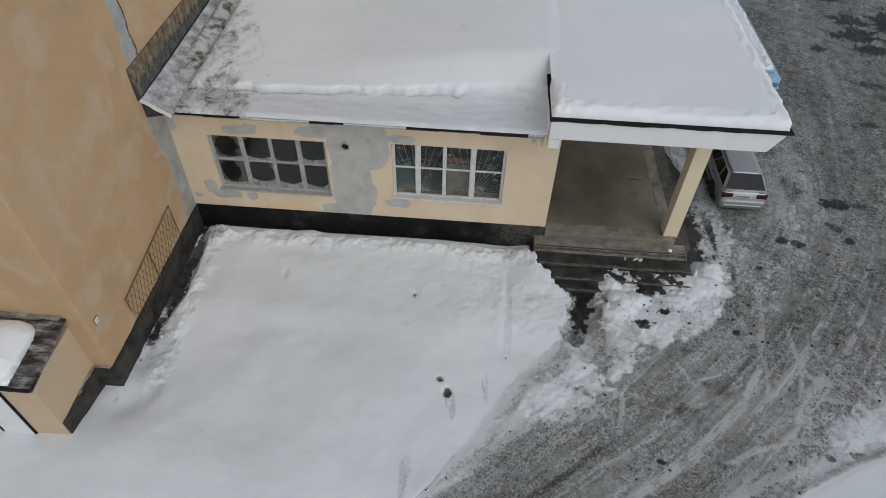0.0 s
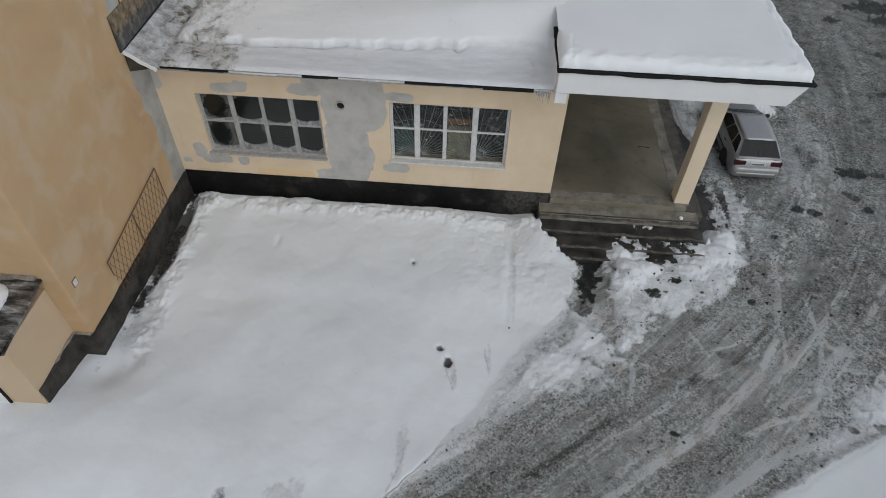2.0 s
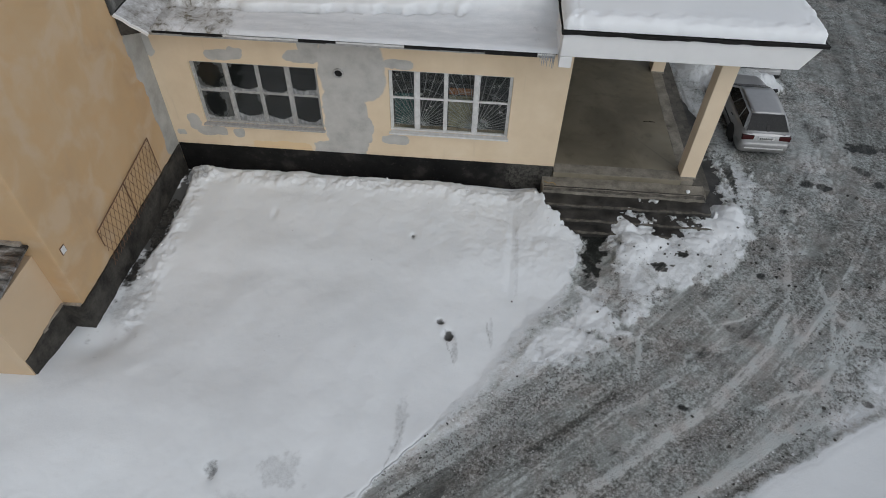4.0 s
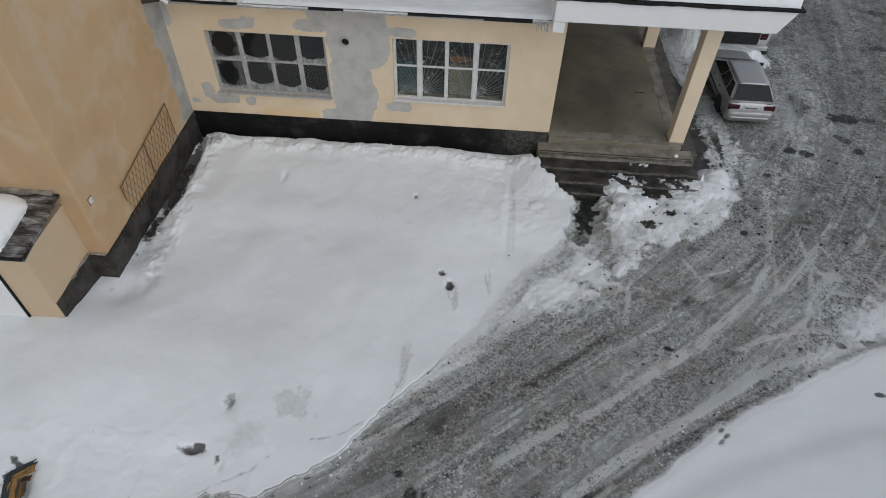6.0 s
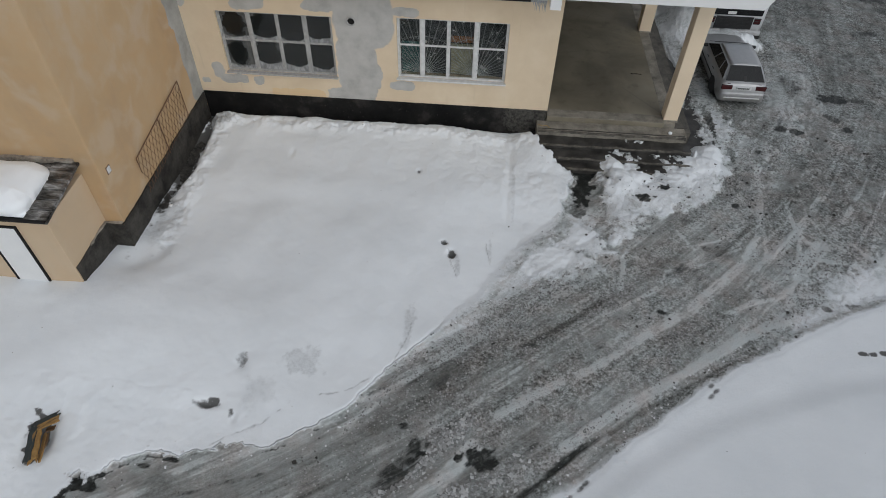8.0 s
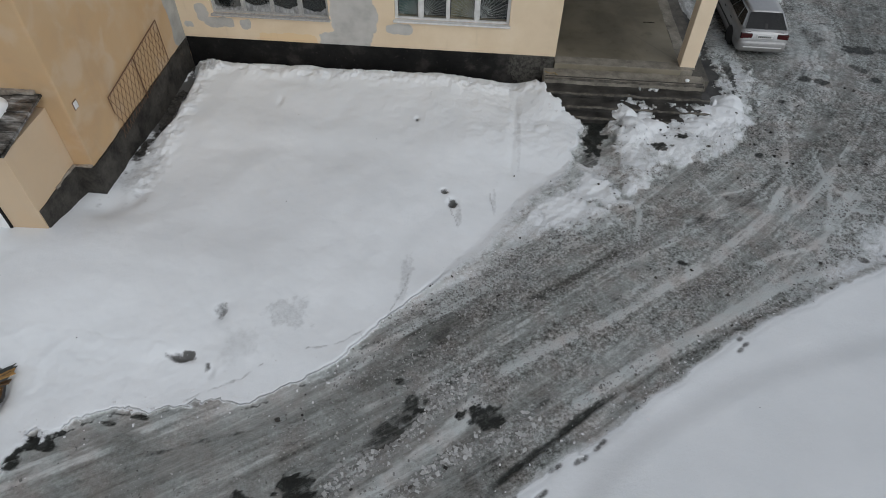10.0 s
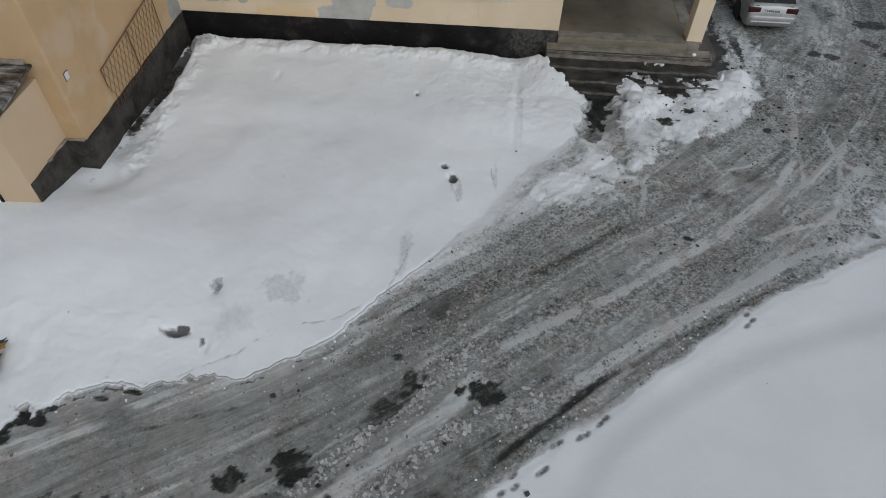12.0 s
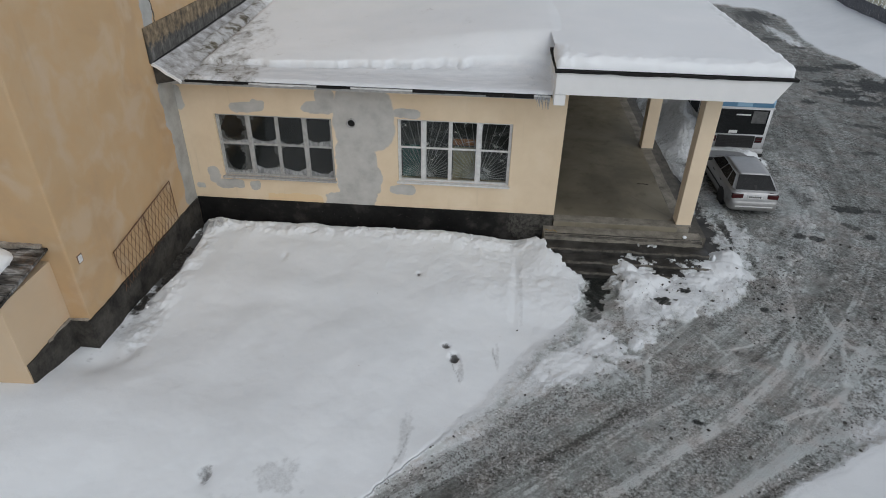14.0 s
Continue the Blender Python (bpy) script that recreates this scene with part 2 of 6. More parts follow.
    torn = sums(nt, "SUBTRACT", sums(nt, "ADD", sums(nt, "MULTIPLY", nubs, 0.9), sums(nt, "ADD", sums(nt, "MULTIPLY", clump, 0.5), sums(nt, "MULTIPLY", fine, 0.7))), 1.05)
    white = step_up(nt, sums(nt, "MULTIPLY_ADD", torn, 1.1, cover), 0.55, 0.98)
    plug(nt, p.inputs["Base Color"], blend(nt, white, slush, snow))
    rough = blend(nt, white, blend(nt, wetness, (0.7, 0.7, 0.7), (0.45, 0.45, 0.45)), (0.78, 0.78, 0.78))
    plug(nt, p.inputs["Roughness"], rough)
    clean = sums(nt, "MULTIPLY", white, step_up(nt, cover, 0.85, 1.15))
    h = sums(nt, "MULTIPLY", sums(nt, "ADD", tex, sums(nt, "MULTIPLY", fine, 0.25)), sums(nt, "MULTIPLY_ADD", clean, -0.85, 1.0))
    h = sums(nt, "MULTIPLY", h, sums(nt, "MULTIPLY_ADD", wetness, -0.6, 1.0))
    relief(nt, p, sums(nt, "MULTIPLY_ADD", grain(nt, v, 2.6, 5.0, 0.6), 0.24, h), 1.0, 0.07)
    return m


def make_snow(name="roof_snow", a=(0.86, 0.89, 0.905), b=(0.91, 0.93, 0.94)):
    m, nt, p = surface(name, 0.7)
    v = coords(nt)
    big, mid, fine = grain(nt, v, 0.5, 4.0, 0.5), grain(nt, v, 3.5, 4.0, 0.55), grain(nt, v, 28.0, 3.0, 0.6)
    plug(nt, p.inputs["Base Color"], ramp(nt, big, (0.3, a), (0.7, b)))
    p.inputs["Subsurface Weight"].default_value = 0.0
    relief(nt, p, sums(nt, "ADD", mid, sums(nt, "MULTIPLY", fine, 0.15)), 0.25, 0.05)
    return m


def make_dark_plinth():
    m, nt, p = surface("bitumen_paint", 0.6)
    v = coords(nt)
    big, mid = grain(nt, v, 1.1, 5.0, 0.62), grain(nt, v, 9.0, 4.0, 0.65)
    c = ramp(nt, big, (0.36, (0.006, 0.006, 0.006)), (0.55, (0.013, 0.0125, 0.012)), (0.70, (0.045, 0.042, 0.038)))
    c = blend(nt, sums(nt, "MULTIPLY", step_up(nt, mid, 0.60, 0.74), 0.35), c, (0.10, 0.092, 0.08))
    x, _, z = split(nt, v)
    bare = spot(nt, warped(nt, x, v, 0.5, 3.0, (0, 0, 0)), z, 1.75, 1.0, 0.9, 0.9, mid, 1.2)
    c = blend(nt, sums(nt, "MULTIPLY", bare, 0.8), c, ramp(nt, mid, (0.35, (0.03, 0.028, 0.025)), (0.6, (0.105, 0.10, 0.088))))
    plug(nt, p.inputs["Base Color"], c)
    p.inputs["Specular IOR Level"].default_value = 0.15
    plug(nt, p.inputs["Roughness"], sums(nt, "MULTIPLY_ADD", mid, 0.4, 0.5))
    relief(nt, p, sums(nt, "ADD", mid, big), 0.5, 0.012)
    return m


def make_porch_floor():
    """Trodden olive-brown concrete with soft damp stains and faint cracks."""
    m, nt, p = surface("porch_floor_concrete", 0.6)
    v = coords(nt)
    big, mid, fine = grain(nt, v, 0.45, 4.0, 0.55, 0.5), grain(nt, v, 2.2, 6.0, 0.62), grain(nt, v, 30.0, 3.0, 0.6)
    c = ramp(nt, big, (0.36, (0.145, 0.127, 0.09)), (0.5, (0.20, 0.176, 0.126)), (0.66, (0.25, 0.222, 0.165)))
    c = blend(nt, sums(nt, "MULTIPLY", step_up(nt, mid, 0.54, 0.72), 0.35), c, (0.085, 0.075, 0.055))
    line = cells(nt, mapped(nt, v, (1, 1, 0), (0.7, 0.4, 0)), 0.35, "DISTANCE_TO_EDGE")
    hair = sums(nt, "MULTIPLY", sums(nt, "SUBTRACT", 1.0, step_up(nt, sums(nt, "MULTIPLY_ADD", mid, 0.03, line), 0.016, 0.024)), step_up(nt, big, 0.48, 0.6))
    c = blend(nt, sums(nt, "MULTIPLY", hair, 0.2), c, (0.04, 0.036, 0.028))
    plug(nt, p.inputs["Base Color"], c)
    plug(nt, p.inputs["Roughness"], sums(nt, "MULTIPLY_ADD", mid, 0.5, 0.35))
    relief(nt, p, sums(nt, "ADD", fine, mid), 0.15, 0.008)
    return m


def make_glass():
    m, nt, p = surface("window_glass", 0.04)
    p.inputs["Transmission Weight"].default_value = 1.0
    p.inputs["IOR"].default_value = 1.45
    p.inputs["Specular IOR Level"].default_value = 0.3
    v = coords(nt)
    dirt = grain(nt, v, 3.0, 5.0, 0.6)
    plug(nt, p.inputs["Base Color"], ramp(nt, dirt, (0.35, (0.42, 0.45, 0.44)), (0.7, (0.72, 0.75, 0.74))))
    plug(nt, p.inputs["Roughness"], sums(nt, "MULTIPLY", step_up(nt, dirt, 0.45, 0.75), 0.35))
    return m


CREAM = make_wing_plaster()
OCHRE = make_tall_plaster()
PALE_OCHRE = make_tall_plaster("pale_ochre_plaster", 0.55)
GROUND = make_ground()
SNOW = make_snow()
PLINTH = make_dark_plinth()
GLASS = make_glass()
ROUGH_PLINTH = simple("grimy_cement_plinth", (0.013, 0.0125, 0.0115), (0.085, 0.078, 0.068), 2.4, 0.8, bump=0.8, depth=0.03, fine=14.0)
ROUGH_PLINTH.node_tree.nodes["Principled BSDF"].inputs["Specular IOR Level"].default_value = 0.2
LEDGE = simple("pale_crumbling_mortar", (0.12, 0.10, 0.08), (0.48, 0.43, 0.36), 3.0, 0.85, bump=0.8, depth=0.03, fine=18.0)
CONCRETE = simple("worn_concrete", (0.11, 0.10, 0.08), (0.36, 0.33, 0.275), 2.4, 0.75, bump=0.4, fine=24.0)
FLOOR = make_porch_floor()
WET_CONCRETE = simple("wet_concrete", (0.006, 0.0056, 0.005), (0.085, 0.08, 0.072), 2.0, 0.45, bump=0.3)
# Dark brown chosen for walls out of view, so the porch floor stays dim.
LOW_BOUNCE = simple("low_bounce_brown", (0.10, 0.075, 0.05), (0.15, 0.115, 0.08), 1.2, 0.8)
WHITE = simple("white_painted_board", (0.74, 0.74, 0.73), (0.82, 0.82, 0.81), 1.2, 0.6, bump=0.06)
FRAME_OLD = simple("grey_worn_window_paint", (0.27, 0.265, 0.255), (0.50, 0.495, 0.48), 9.0, 0.65, bump=0.25, depth=0.004)
FRAME = simple("old_white_window_paint", (0.52, 0.52, 0.505), (0.74, 0.735, 0.72), 7.0, 0.6, bump=0.2, depth=0.004)
FELT = simple("roofing_felt", (0.005, 0.005, 0.0052), (0.022, 0.021, 0.02), 5.0, 0.75, bump=0.5)
FELT.node_tree.nodes["Principled BSDF"].inputs["Specular IOR Level"].default_value = 0.2
COLUMN = simple("cream_column_paint", (0.74, 0.60, 0.43), (0.82, 0.68, 0.50), 0.9, 0.8, bump=0.15, depth=0.006)
# Ceiling tone lowered to hold bounced light off the porch floor.
CEILING = simple("low_bounce_plaster", (0.20, 0.19, 0.17), (0.27, 0.255, 0.23), 1.2, 0.85)

# ---- tools for shapes ----
def part(name, bm, material, parent=None, label="", smooth=False):
    me = bpy.data.meshes.new(name)
    bm.normal_update()
    bm.to_mesh(me)
    bm.free()
    if material:
        me.materials.append(material)
    if smooth:
        for f in me.polygons:
            f.use_smooth = True
    ob = new(name, me)
    if parent:
        ob.parent = parent
    if label:
        ob["label"] = label
    return ob


def empty(name, x=0, y=0, z=0, turn=0):
    ob = new(name)
    ob.matrix_world = pose(x, y, z, 0, 0, turn)
    return ob


def slab(bm, x0, x1, y0, y1, z0, z1, bevel=0.0):
    """A box between two corners, its edges rounded by bevel."""
    r = bmesh.ops.create_cube(bm, size=1.0)
    bmesh.ops.scale(bm, vec=(x1 - x0, y1 - y0, z1 - z0), verts=r["verts"])
    bmesh.ops.translate(bm, vec=((x0 + x1) / 2, (y0 + y1) / 2, (z0 + z1) / 2), verts=r["verts"])
    if bevel:
        es = list({e for v in r["verts"] for e in v.link_edges})
        bmesh.ops.bevel(bm, geom=es, offset=bevel, segments=2, affect="EDGES", profile=0.6)
    return bm


def rough_slab(x0, x1, y0, y1, z0, z1, cut=0.12, by=0.02, seed=0.0):
    """A box with an uneven, weathered skin."""
    bm = slab(bmesh.new(), x0, x1, y0, y1, z0, z1)
    for axis, lo, hi in ((0, x0, x1), (1, y0, y1), (2, z0, z1)):
        n = int((hi - lo) / cut)
        for k in range(1, n):
            co, no = [0, 0, 0], [0, 0, 0]
            co[axis], no[axis] = lo + (hi - lo) * k / n, 1
            bmesh.ops.bisect_plane(bm, geom=list(bm.verts) + list(bm.edges) + list(bm.faces), plane_co=co, plane_no=no)
    for v in bm.verts:
        v.co += Vector(noise.noise_vector(v.co * 2.7 + Vector((seed, 0, 0)))) * by + Vector(noise.noise_vector(v.co * 9.0)) * by * 0.4
    return bm


def box(name, material, parent, x0, x1, y0, y1, z0, z1, bevel=0.006, label=""):
    return part(name, slab(bmesh.new(), x0, x1, y0, y1, z0, z1, bevel), material, parent, label)


def rod(bm, a, b, r, sides=8, r2=None):
    a, b = Vector(a), Vector(b)
    m = Matrix.Translation((a + b) / 2) @ (b - a).to_track_quat("Z", "Y").to_matrix().to_4x4()
    bmesh.ops.create_cone(bm, cap_ends=True, segments=sides, radius1=r, radius2=r if r2 is None else r2, depth=(b - a).length, matrix=m)
    return bm


def hashed(i, j, seed):
    h = (i * 374761393 + j * 668265263 + seed * 974634777) & 0xFFFFFFFF
    h = ((h ^ (h >> 13)) * 1274126177) & 0xFFFFFFFF
    return ((h ^ (h >> 16)) & 0xFFFF) / 65535.0


def bumpy(x, y, seed=1, octaves=4, gain=0.5):
    """Smooth noise of 0 to 1 over arrays x and y, one wave a unit."""
    x, y = np.asarray(x, float), np.asarray(y, float)
    out, amp, total = np.zeros(np.broadcast(x, y).shape), 1.0, 0.0
    for o in range(octaves):
        i, j = np.floor(x).astype(np.int64), np.floor(y).astype(np.int64)
        u, v = x - i, y - j
        u, v = u * u * (3 - 2 * u), v * v * (3 - 2 * v)
        a, b = hashed(i, j, seed + o), hashed(i + 1, j, seed + o)
        c, d = hashed(i, j + 1, seed + o), hashed(i + 1, j + 1, seed + o)
        out = out + amp * ((a * (1 - u) + b * u) * (1 - v) + (c * (1 - u) + d * u) * v)
        total, amp, x, y = total + amp, amp * gain, x * 2.03 + 5.1, y * 2.03 + 9.7
    return out / total


def ease(v, lo, hi):
    t = np.clip((v - lo) / (hi - lo), 0, 1)
    return t * t * (3 - 2 * t)


def to_line(x, y, pts):
    """Distance to a line of points, the length along it, and the side (left is +)."""
    best = np.full(x.shape, 1e9)
    along, side, run = np.zeros(x.shape), np.zeros(x.shape), 0.0
    for (ax, ay), (bx, by) in zip(pts, pts[1:]):
        dx, dy = bx - ax, by - ay
        n = math.hypot(dx, dy)
        t = np.clip(((x - ax) * dx + (y - ay) * dy) / n ** 2, 0, 1)
        d = np.hypot(x - ax - t * dx, y - ay - t * dy)
        near = d < best
        best = np.where(near, d, best)
        along = np.where(near, run + t * n, along)
        side = np.where(near, np.sign(dx * (y - ay) - dy * (x - ax)), side)
        run += n
    return best, along, side


def sheet(name, xs, ys, heights, material, fields=(), smooth=True):
    """One mesh over the grid xs by ys."""
    nx, ny = len(xs), len(ys)
    gx, gy = np.meshgrid(xs, ys)
    co = np.stack([gx, gy, heights], -1).reshape(-1, 3)
    i = np.arange(nx * ny).reshape(ny, nx)
    quads = np.stack([i[:-1, :-1], i[:-1, 1:], i[1:, 1:], i[1:, :-1]], -1).reshape(-1, 4)
    me = bpy.data.meshes.new(name)
    me.vertices.add(len(co))
    me.vertices.foreach_set("co", co.ravel())
    me.loops.add(quads.size)
    me.loops.foreach_set("vertex_index", quads.ravel())
    me.polygons.add(len(quads))
    me.polygons.foreach_set("loop_start", np.arange(0, quads.size, 4))
    me.polygons.foreach_set("use_smooth", np.full(len(quads), smooth))
    for key, kind, values in fields:
        at = me.attributes.new(key, kind, "POINT")
        at.data.foreach_set("vector" if kind == "FLOAT_VECTOR" else "value", np.asarray(values, float).ravel())
    me.materials.append(material)
    me.update()
    me.validate()
    return new(name, me)


# ---- ground: one sheet, with the snow field, the way and the banks in it ----
FIELD_EDGE = [(1.97, 60), (1.95, 15.0), (2.05, 14.72), (2.42, 14.25), (2.72, 13.85), (3.08, 13.6), (3.28, 12.8), (3.05, 12.05), (2.65, 11.05), (2.0, 10.35), (1.1, 9.1), (0.35, 7.85), (-0.36, 7.05), (-1.17, 6.29),
              (-1.8, 5.58), (-2.26, 4.92), (-2.78, 4.28), (-3.55, 3.79), (-4.43, 3.27), (-4.9, 3.4), (-5.7, 3.12), (-6.8, 2.9), (-7.7, 2.62),
              (-8.15, 2.25), (-8.5, 1.6), (-9.5, 0.8), (-13, -0.5), (-40, -6)]
BANK_EDGE = [(-14, -10), (-3, -2.6), (-0.6, 0.4), (0.7, 1.85), (1.75, 2.7), (3.18, 3.82), (4.29, 4.71), (5.27, 5.57), (6.6, 6.42), (8.6, 7.6), (10.1, 8.4),
             (12.5, 9.3), (17, 12.5), (20.5, 18), (22.3, 26), (22.2, 34.3), (21.7, 37.9), (21.0, 39.4), (20.7, 42.5), (21.3, 46), (21.9, 49.2), (21.2, 51.8), (18.9, 53), (8, 55.5), (-60, 56)]
WHEELS = [(-40, -18), (-14, -5.0), (-6, -0.2), (0, 3.7), (4, 7.0), (7.5, 10.2), (10.5, 13.6), (13.0, 18), (14.6, 24), (16, 32), (18.2, 42), (21, 56), (32, 110)]
WET = [(0.50, 3.50, 0.42, 0.24, 1.2), (-0.96, 3.66, 0.32, 0.2, 1.0), (-2.92, 1.8, 0.32, 0.35, 1.2), (-3.95, 1.42, 0.2, 0.22, 1.1), (-1.98, 1.15, 0.45, 0.15, 1.0), (-1.3, 4.17, 0.12, 0.1, 0.8),
       (-6.4, 0.2, 0.9, 0.6, 1.0), (-5.0, 0.7, 0.35, 0.3, 0.7), (5.15, 7.95, 0.16, 0.1, 0.9), (8.05, 12.3, 0.16, 0.12, 0.9), (5.99, 12.77, 0.2, 0.12, 1.2),
       (1.77, 6.65, 0.1, 0.08, 0.8), (3.40, 12.75, 0.24, 0.75, 1.3), (3.5, 13.5, 0.36, 0.55, 1.3), (3.2, 11.7, 0.3, 0.4, 0.55), (2.75, 11.05, 0.35, 0.3, 0.5), (2.2, 10.5, 0.35, 0.25, 0.4), (1.34, 7.25, 0.1, 0.08, 0.7), (9.4, 14.9, 0.25, 0.2, 0.5), (10.6, 16.7, 0.4, 0.35, 0.45), (11.7, 19.3, 0.4, 0.5, 0.6), (5.3, 12.2, 0.25, 0.1, 0.7), (6.5, 11.5, 0.2, 0.1, 0.6), (9.5, 8.95, 0.2, 0.15, 0.4),
       (13.3, 18.5, 0.5, 0.3, 0.45), (18.8, 36.2, 1.0, 0.5, 1.2), (18.8, 31.7, 0.9, 0.6, 1.3), (21.1, 33.2, 1.0, 1.0, 1.5),
       (21.0, 36.9, 1.0, 0.5, 1.2), (18.9, 33.3, 0.8, 0.6, 1.1), (16.3, 30.1, 0.5, 0.25, 1.0), (18.9, 42.7, 0.7, 0.4, 1.0), (18.9, 30.3, 0.9, 0.4, 1.2), (19.9, 40.8, 0.6, 0.4, 0.8),
       (20.9, 30.6, 1.0, 0.8, 1.3), (20.0, 28.0, 0.8, 0.5, 1.0), (17.6, 27.0, 0.6, 0.3, 0.9), (19.9, 49.8, 1.3, 1.7, 1.1),
       (-8.0, 2.45, 0.14, 0.12, 1.3), (-7.75, 2.5, 0.12, 0.06, 1.2), (-8.2, 2.25, 0.17, 0.12, 1.3), (-7.85, 2.22, 0.15, 0.08, 1.2), (-8.35, 1.9, 0.2, 0.25, 1.2), (-6.9, 2.78, 0.14, 0.05, 1.0), (-6.3, 2.95, 0.16, 0.06, 1.1), (8.15, 16.6, 0.16, 1.0, 0.7), (8.5, 14.9, 0.1, 0.5, 0.6), (13.1, 18.4, 0.45, 0.25, 1.1), (12.6, 17.2, 0.2, 0.2, 0.8), (10.55, 16.3, 0.2, 0.2, 0.8), (11.05, 16.15, 0.2, 0.16, 0.9), (9.43, 14.95, 0.16, 0.12, 0.7), (12.95, 16.5, 0.25, 0.16, 0.9), (12.6, 20.2, 0.3, 0.12, 0.7), (14.75, 21.7, 0.35, 0.2, 0.8), (13.8, 18.4, 0.3, 0.12, 0.7), (16.2, 23.7, 0.5, 0.2, 0.8), (17.9, 25.9, 0.5, 0.25, 0.8), (9.47, 14.5, 0.14, 0.07, 0.7), (10.1, 12.9, 0.25, 0.12, 0.5), (5.3, 12.35, 0.3, 0.07, 0.8), (7.3, 10.3, 0.5, 0.3, 0.45), (6.2, 9.4, 0.7, 0.3, 0.4), (8.6, 9.6, 0.4, 0.3, 0.4), (2.0, 7.4, 0.8, 0.3, 0.4), (3.3, 6.6, 0.7, 0.25, 0.35)]
SLUSH_SNOW = [(20.0, 43.5, 0.5, 3.0, 0.8), (8.3, 16.2, 0.5, 1.6, 0.7), (3.3, 10.4, 0.7, 0.6, 0.5), (2.4, 9.6, 1.1, 0.7, 0.5), (8.9, 15.0, 1.0, 1.2, 0.45), (8.35, 17.5, 0.4, 2.4, 0.5), (10.6, 16.6, 0.4, 1.2, 0.3),
              (11.0, 18.5, 0.45, 3.4, 0.36), (12.2, 21.0, 0.5, 2.5, 0.3), (8.0, 19.0, 0.5, 2.6, 0.2), (11.4, 9.35, 1.6, 0.5, 0.30), (12.3, 10.3, 0.9, 0.7, 0.28)]


LANE = [(-3.6, -0.2), (-2.33, 1.07), (-1.69, 1.69), (-0.77, 2.52), (-0.17, 3.16), (0.34, 3.8)]
RUT = [(0.5, 1.95), (0.99, 2.4), (1.82, 3.1), (2.64, 3.85), (3.0, 4.11), (3.72, 4.58)]
GROOVE = [(1.6, -3), (1.85, 0.2), (2.02, 1.39), (2.58, 2.5), (3.75, 3.5), (5.61, 4.68), (7.0, 5.24), (8.9, 5.92), (12, 6.6)]
PITS = [(-9.15, 8.25, 0.42, 0.5, 0.16), (-8.6, 9.0, 0.2, 0.7, 0.09), (-0.55, 9.48, 0.10, 0.12, 0.2), (-0.78, 9.85, 0.09, 0.07, 0.1), (-9.30, 3.08, 0.24, 0.38, 0.40), (-5.92, 4.28, 0.22, 0.09, 0.10),
        (-5.39, 5.38, 0.14, 0.22, 0.07), (-5.25, 4.05, 0.08, 0.14, 0.06), (-1.8, 12.66, 0.06, 0.1, 0.06), (-6.0, 13.18, 0.08, 0.2, 0.05)]
# Dirt and debris, plus shade painted into the crate hole and wall drift.
SMUDGE_SHADE = [(-0.55, 9.48, 0.09, 0.12, 1.2), (-0.78, 9.85, 0.07, 0.05, 1.0), (-5.95, 4.27, 0.20, 0.07, 1.0), (-5.80, 4.38, 0.10, 0.06, 1.1), (-5.41, 5.44, 0.11, 0.2, 0.6), (-5.34, 4.15, 0.06, 0.13, 0.9),
          (-3.88, 5.55, 0.5, 0.40, 0.32), (-4.8, 4.7, 0.5, 0.45, 0.22), (-1.8, 12.66, 0.07, 0.1, 0.7), (-0.35, 9.0, 0.06, 0.5, 0.35), (0.55, 9.7, 0.05, 0.5, 0.3),
          (-1.5, 6.9, 0.12, 0.6, 0.3), (-9.38, 3.15, 0.18, 0.40, 2.2), (-9.33, 2.62, 0.16, 0.1, 1.6), (-9.26, 12.9, 0.2, 2.2, 1.5), (-8.9, 9.7, 0.5, 0.9, 0.3), (1.2, 12.4, 0.06, 1.4, 0.25), (-9.2, 12.2, 0.3, 2.6, 0.45), (-8.9, 14.7, 0.5, 0.4, 0.5),
          (10.35, 8.48, 0.2, 0.1, 1.5), (9.95, 6.9, 0.1, 0.06, 1.3), (10.2, 6.93, 0.1, 0.06, 1.2), (10.47, 6.95, 0.13, 0.07, 1.3), (10.75, 7.0, 0.1, 0.06, 1.1), (9.62, 8.4, 0.12, 0.09, 0.9)]
HEAPS = [(4.5, 13.0, 0.8, 0.75, 0.34), (4.4, 13.7, 0.5, 0.5, 0.34), (5.1, 13.2, 0.7, 0.5, 0.24), (5.7, 12.6, 1.2, 0.7, 0.10), (7.3, 13.9, 0.9, 0.7, 0.27), (7.7, 14.6, 0.55, 0.7, 0.25), (7.6, 13.2, 0.9, 0.7, 0.12), (6.6, 13.4, 0.8, 0.5, 0.20)]
FOOT = [(1.1, 2.05), (1.05, 1.89), (0.8, 1.81), (0.85, 1.55), (1.09, 1.68), (0.38, 1.36), (0.33, 1.25), (0.52, 1.15), (0.73, 0.81), (0.47, 0.97), (0.67, 0.98), (0.02, 1.08), (-0.16, 0.87), (-0.1, 0.73), (0.34, 0.71),
        (0.05, 0.64), (-0.29, 0.6), (-0.35, 0.52), (-0.04, 0.52), (0.63, 0.67), (1.79, 2.5), (1.9, 2.56), (2.27, 2.67), (2.4, 2.74), (2.66, 2.97), (2.78, 3.1), (1.52, 1.96), (1.62, 2.04), (5.98, 5.73), (6.07, 5.59), (5.92, 5.43)]
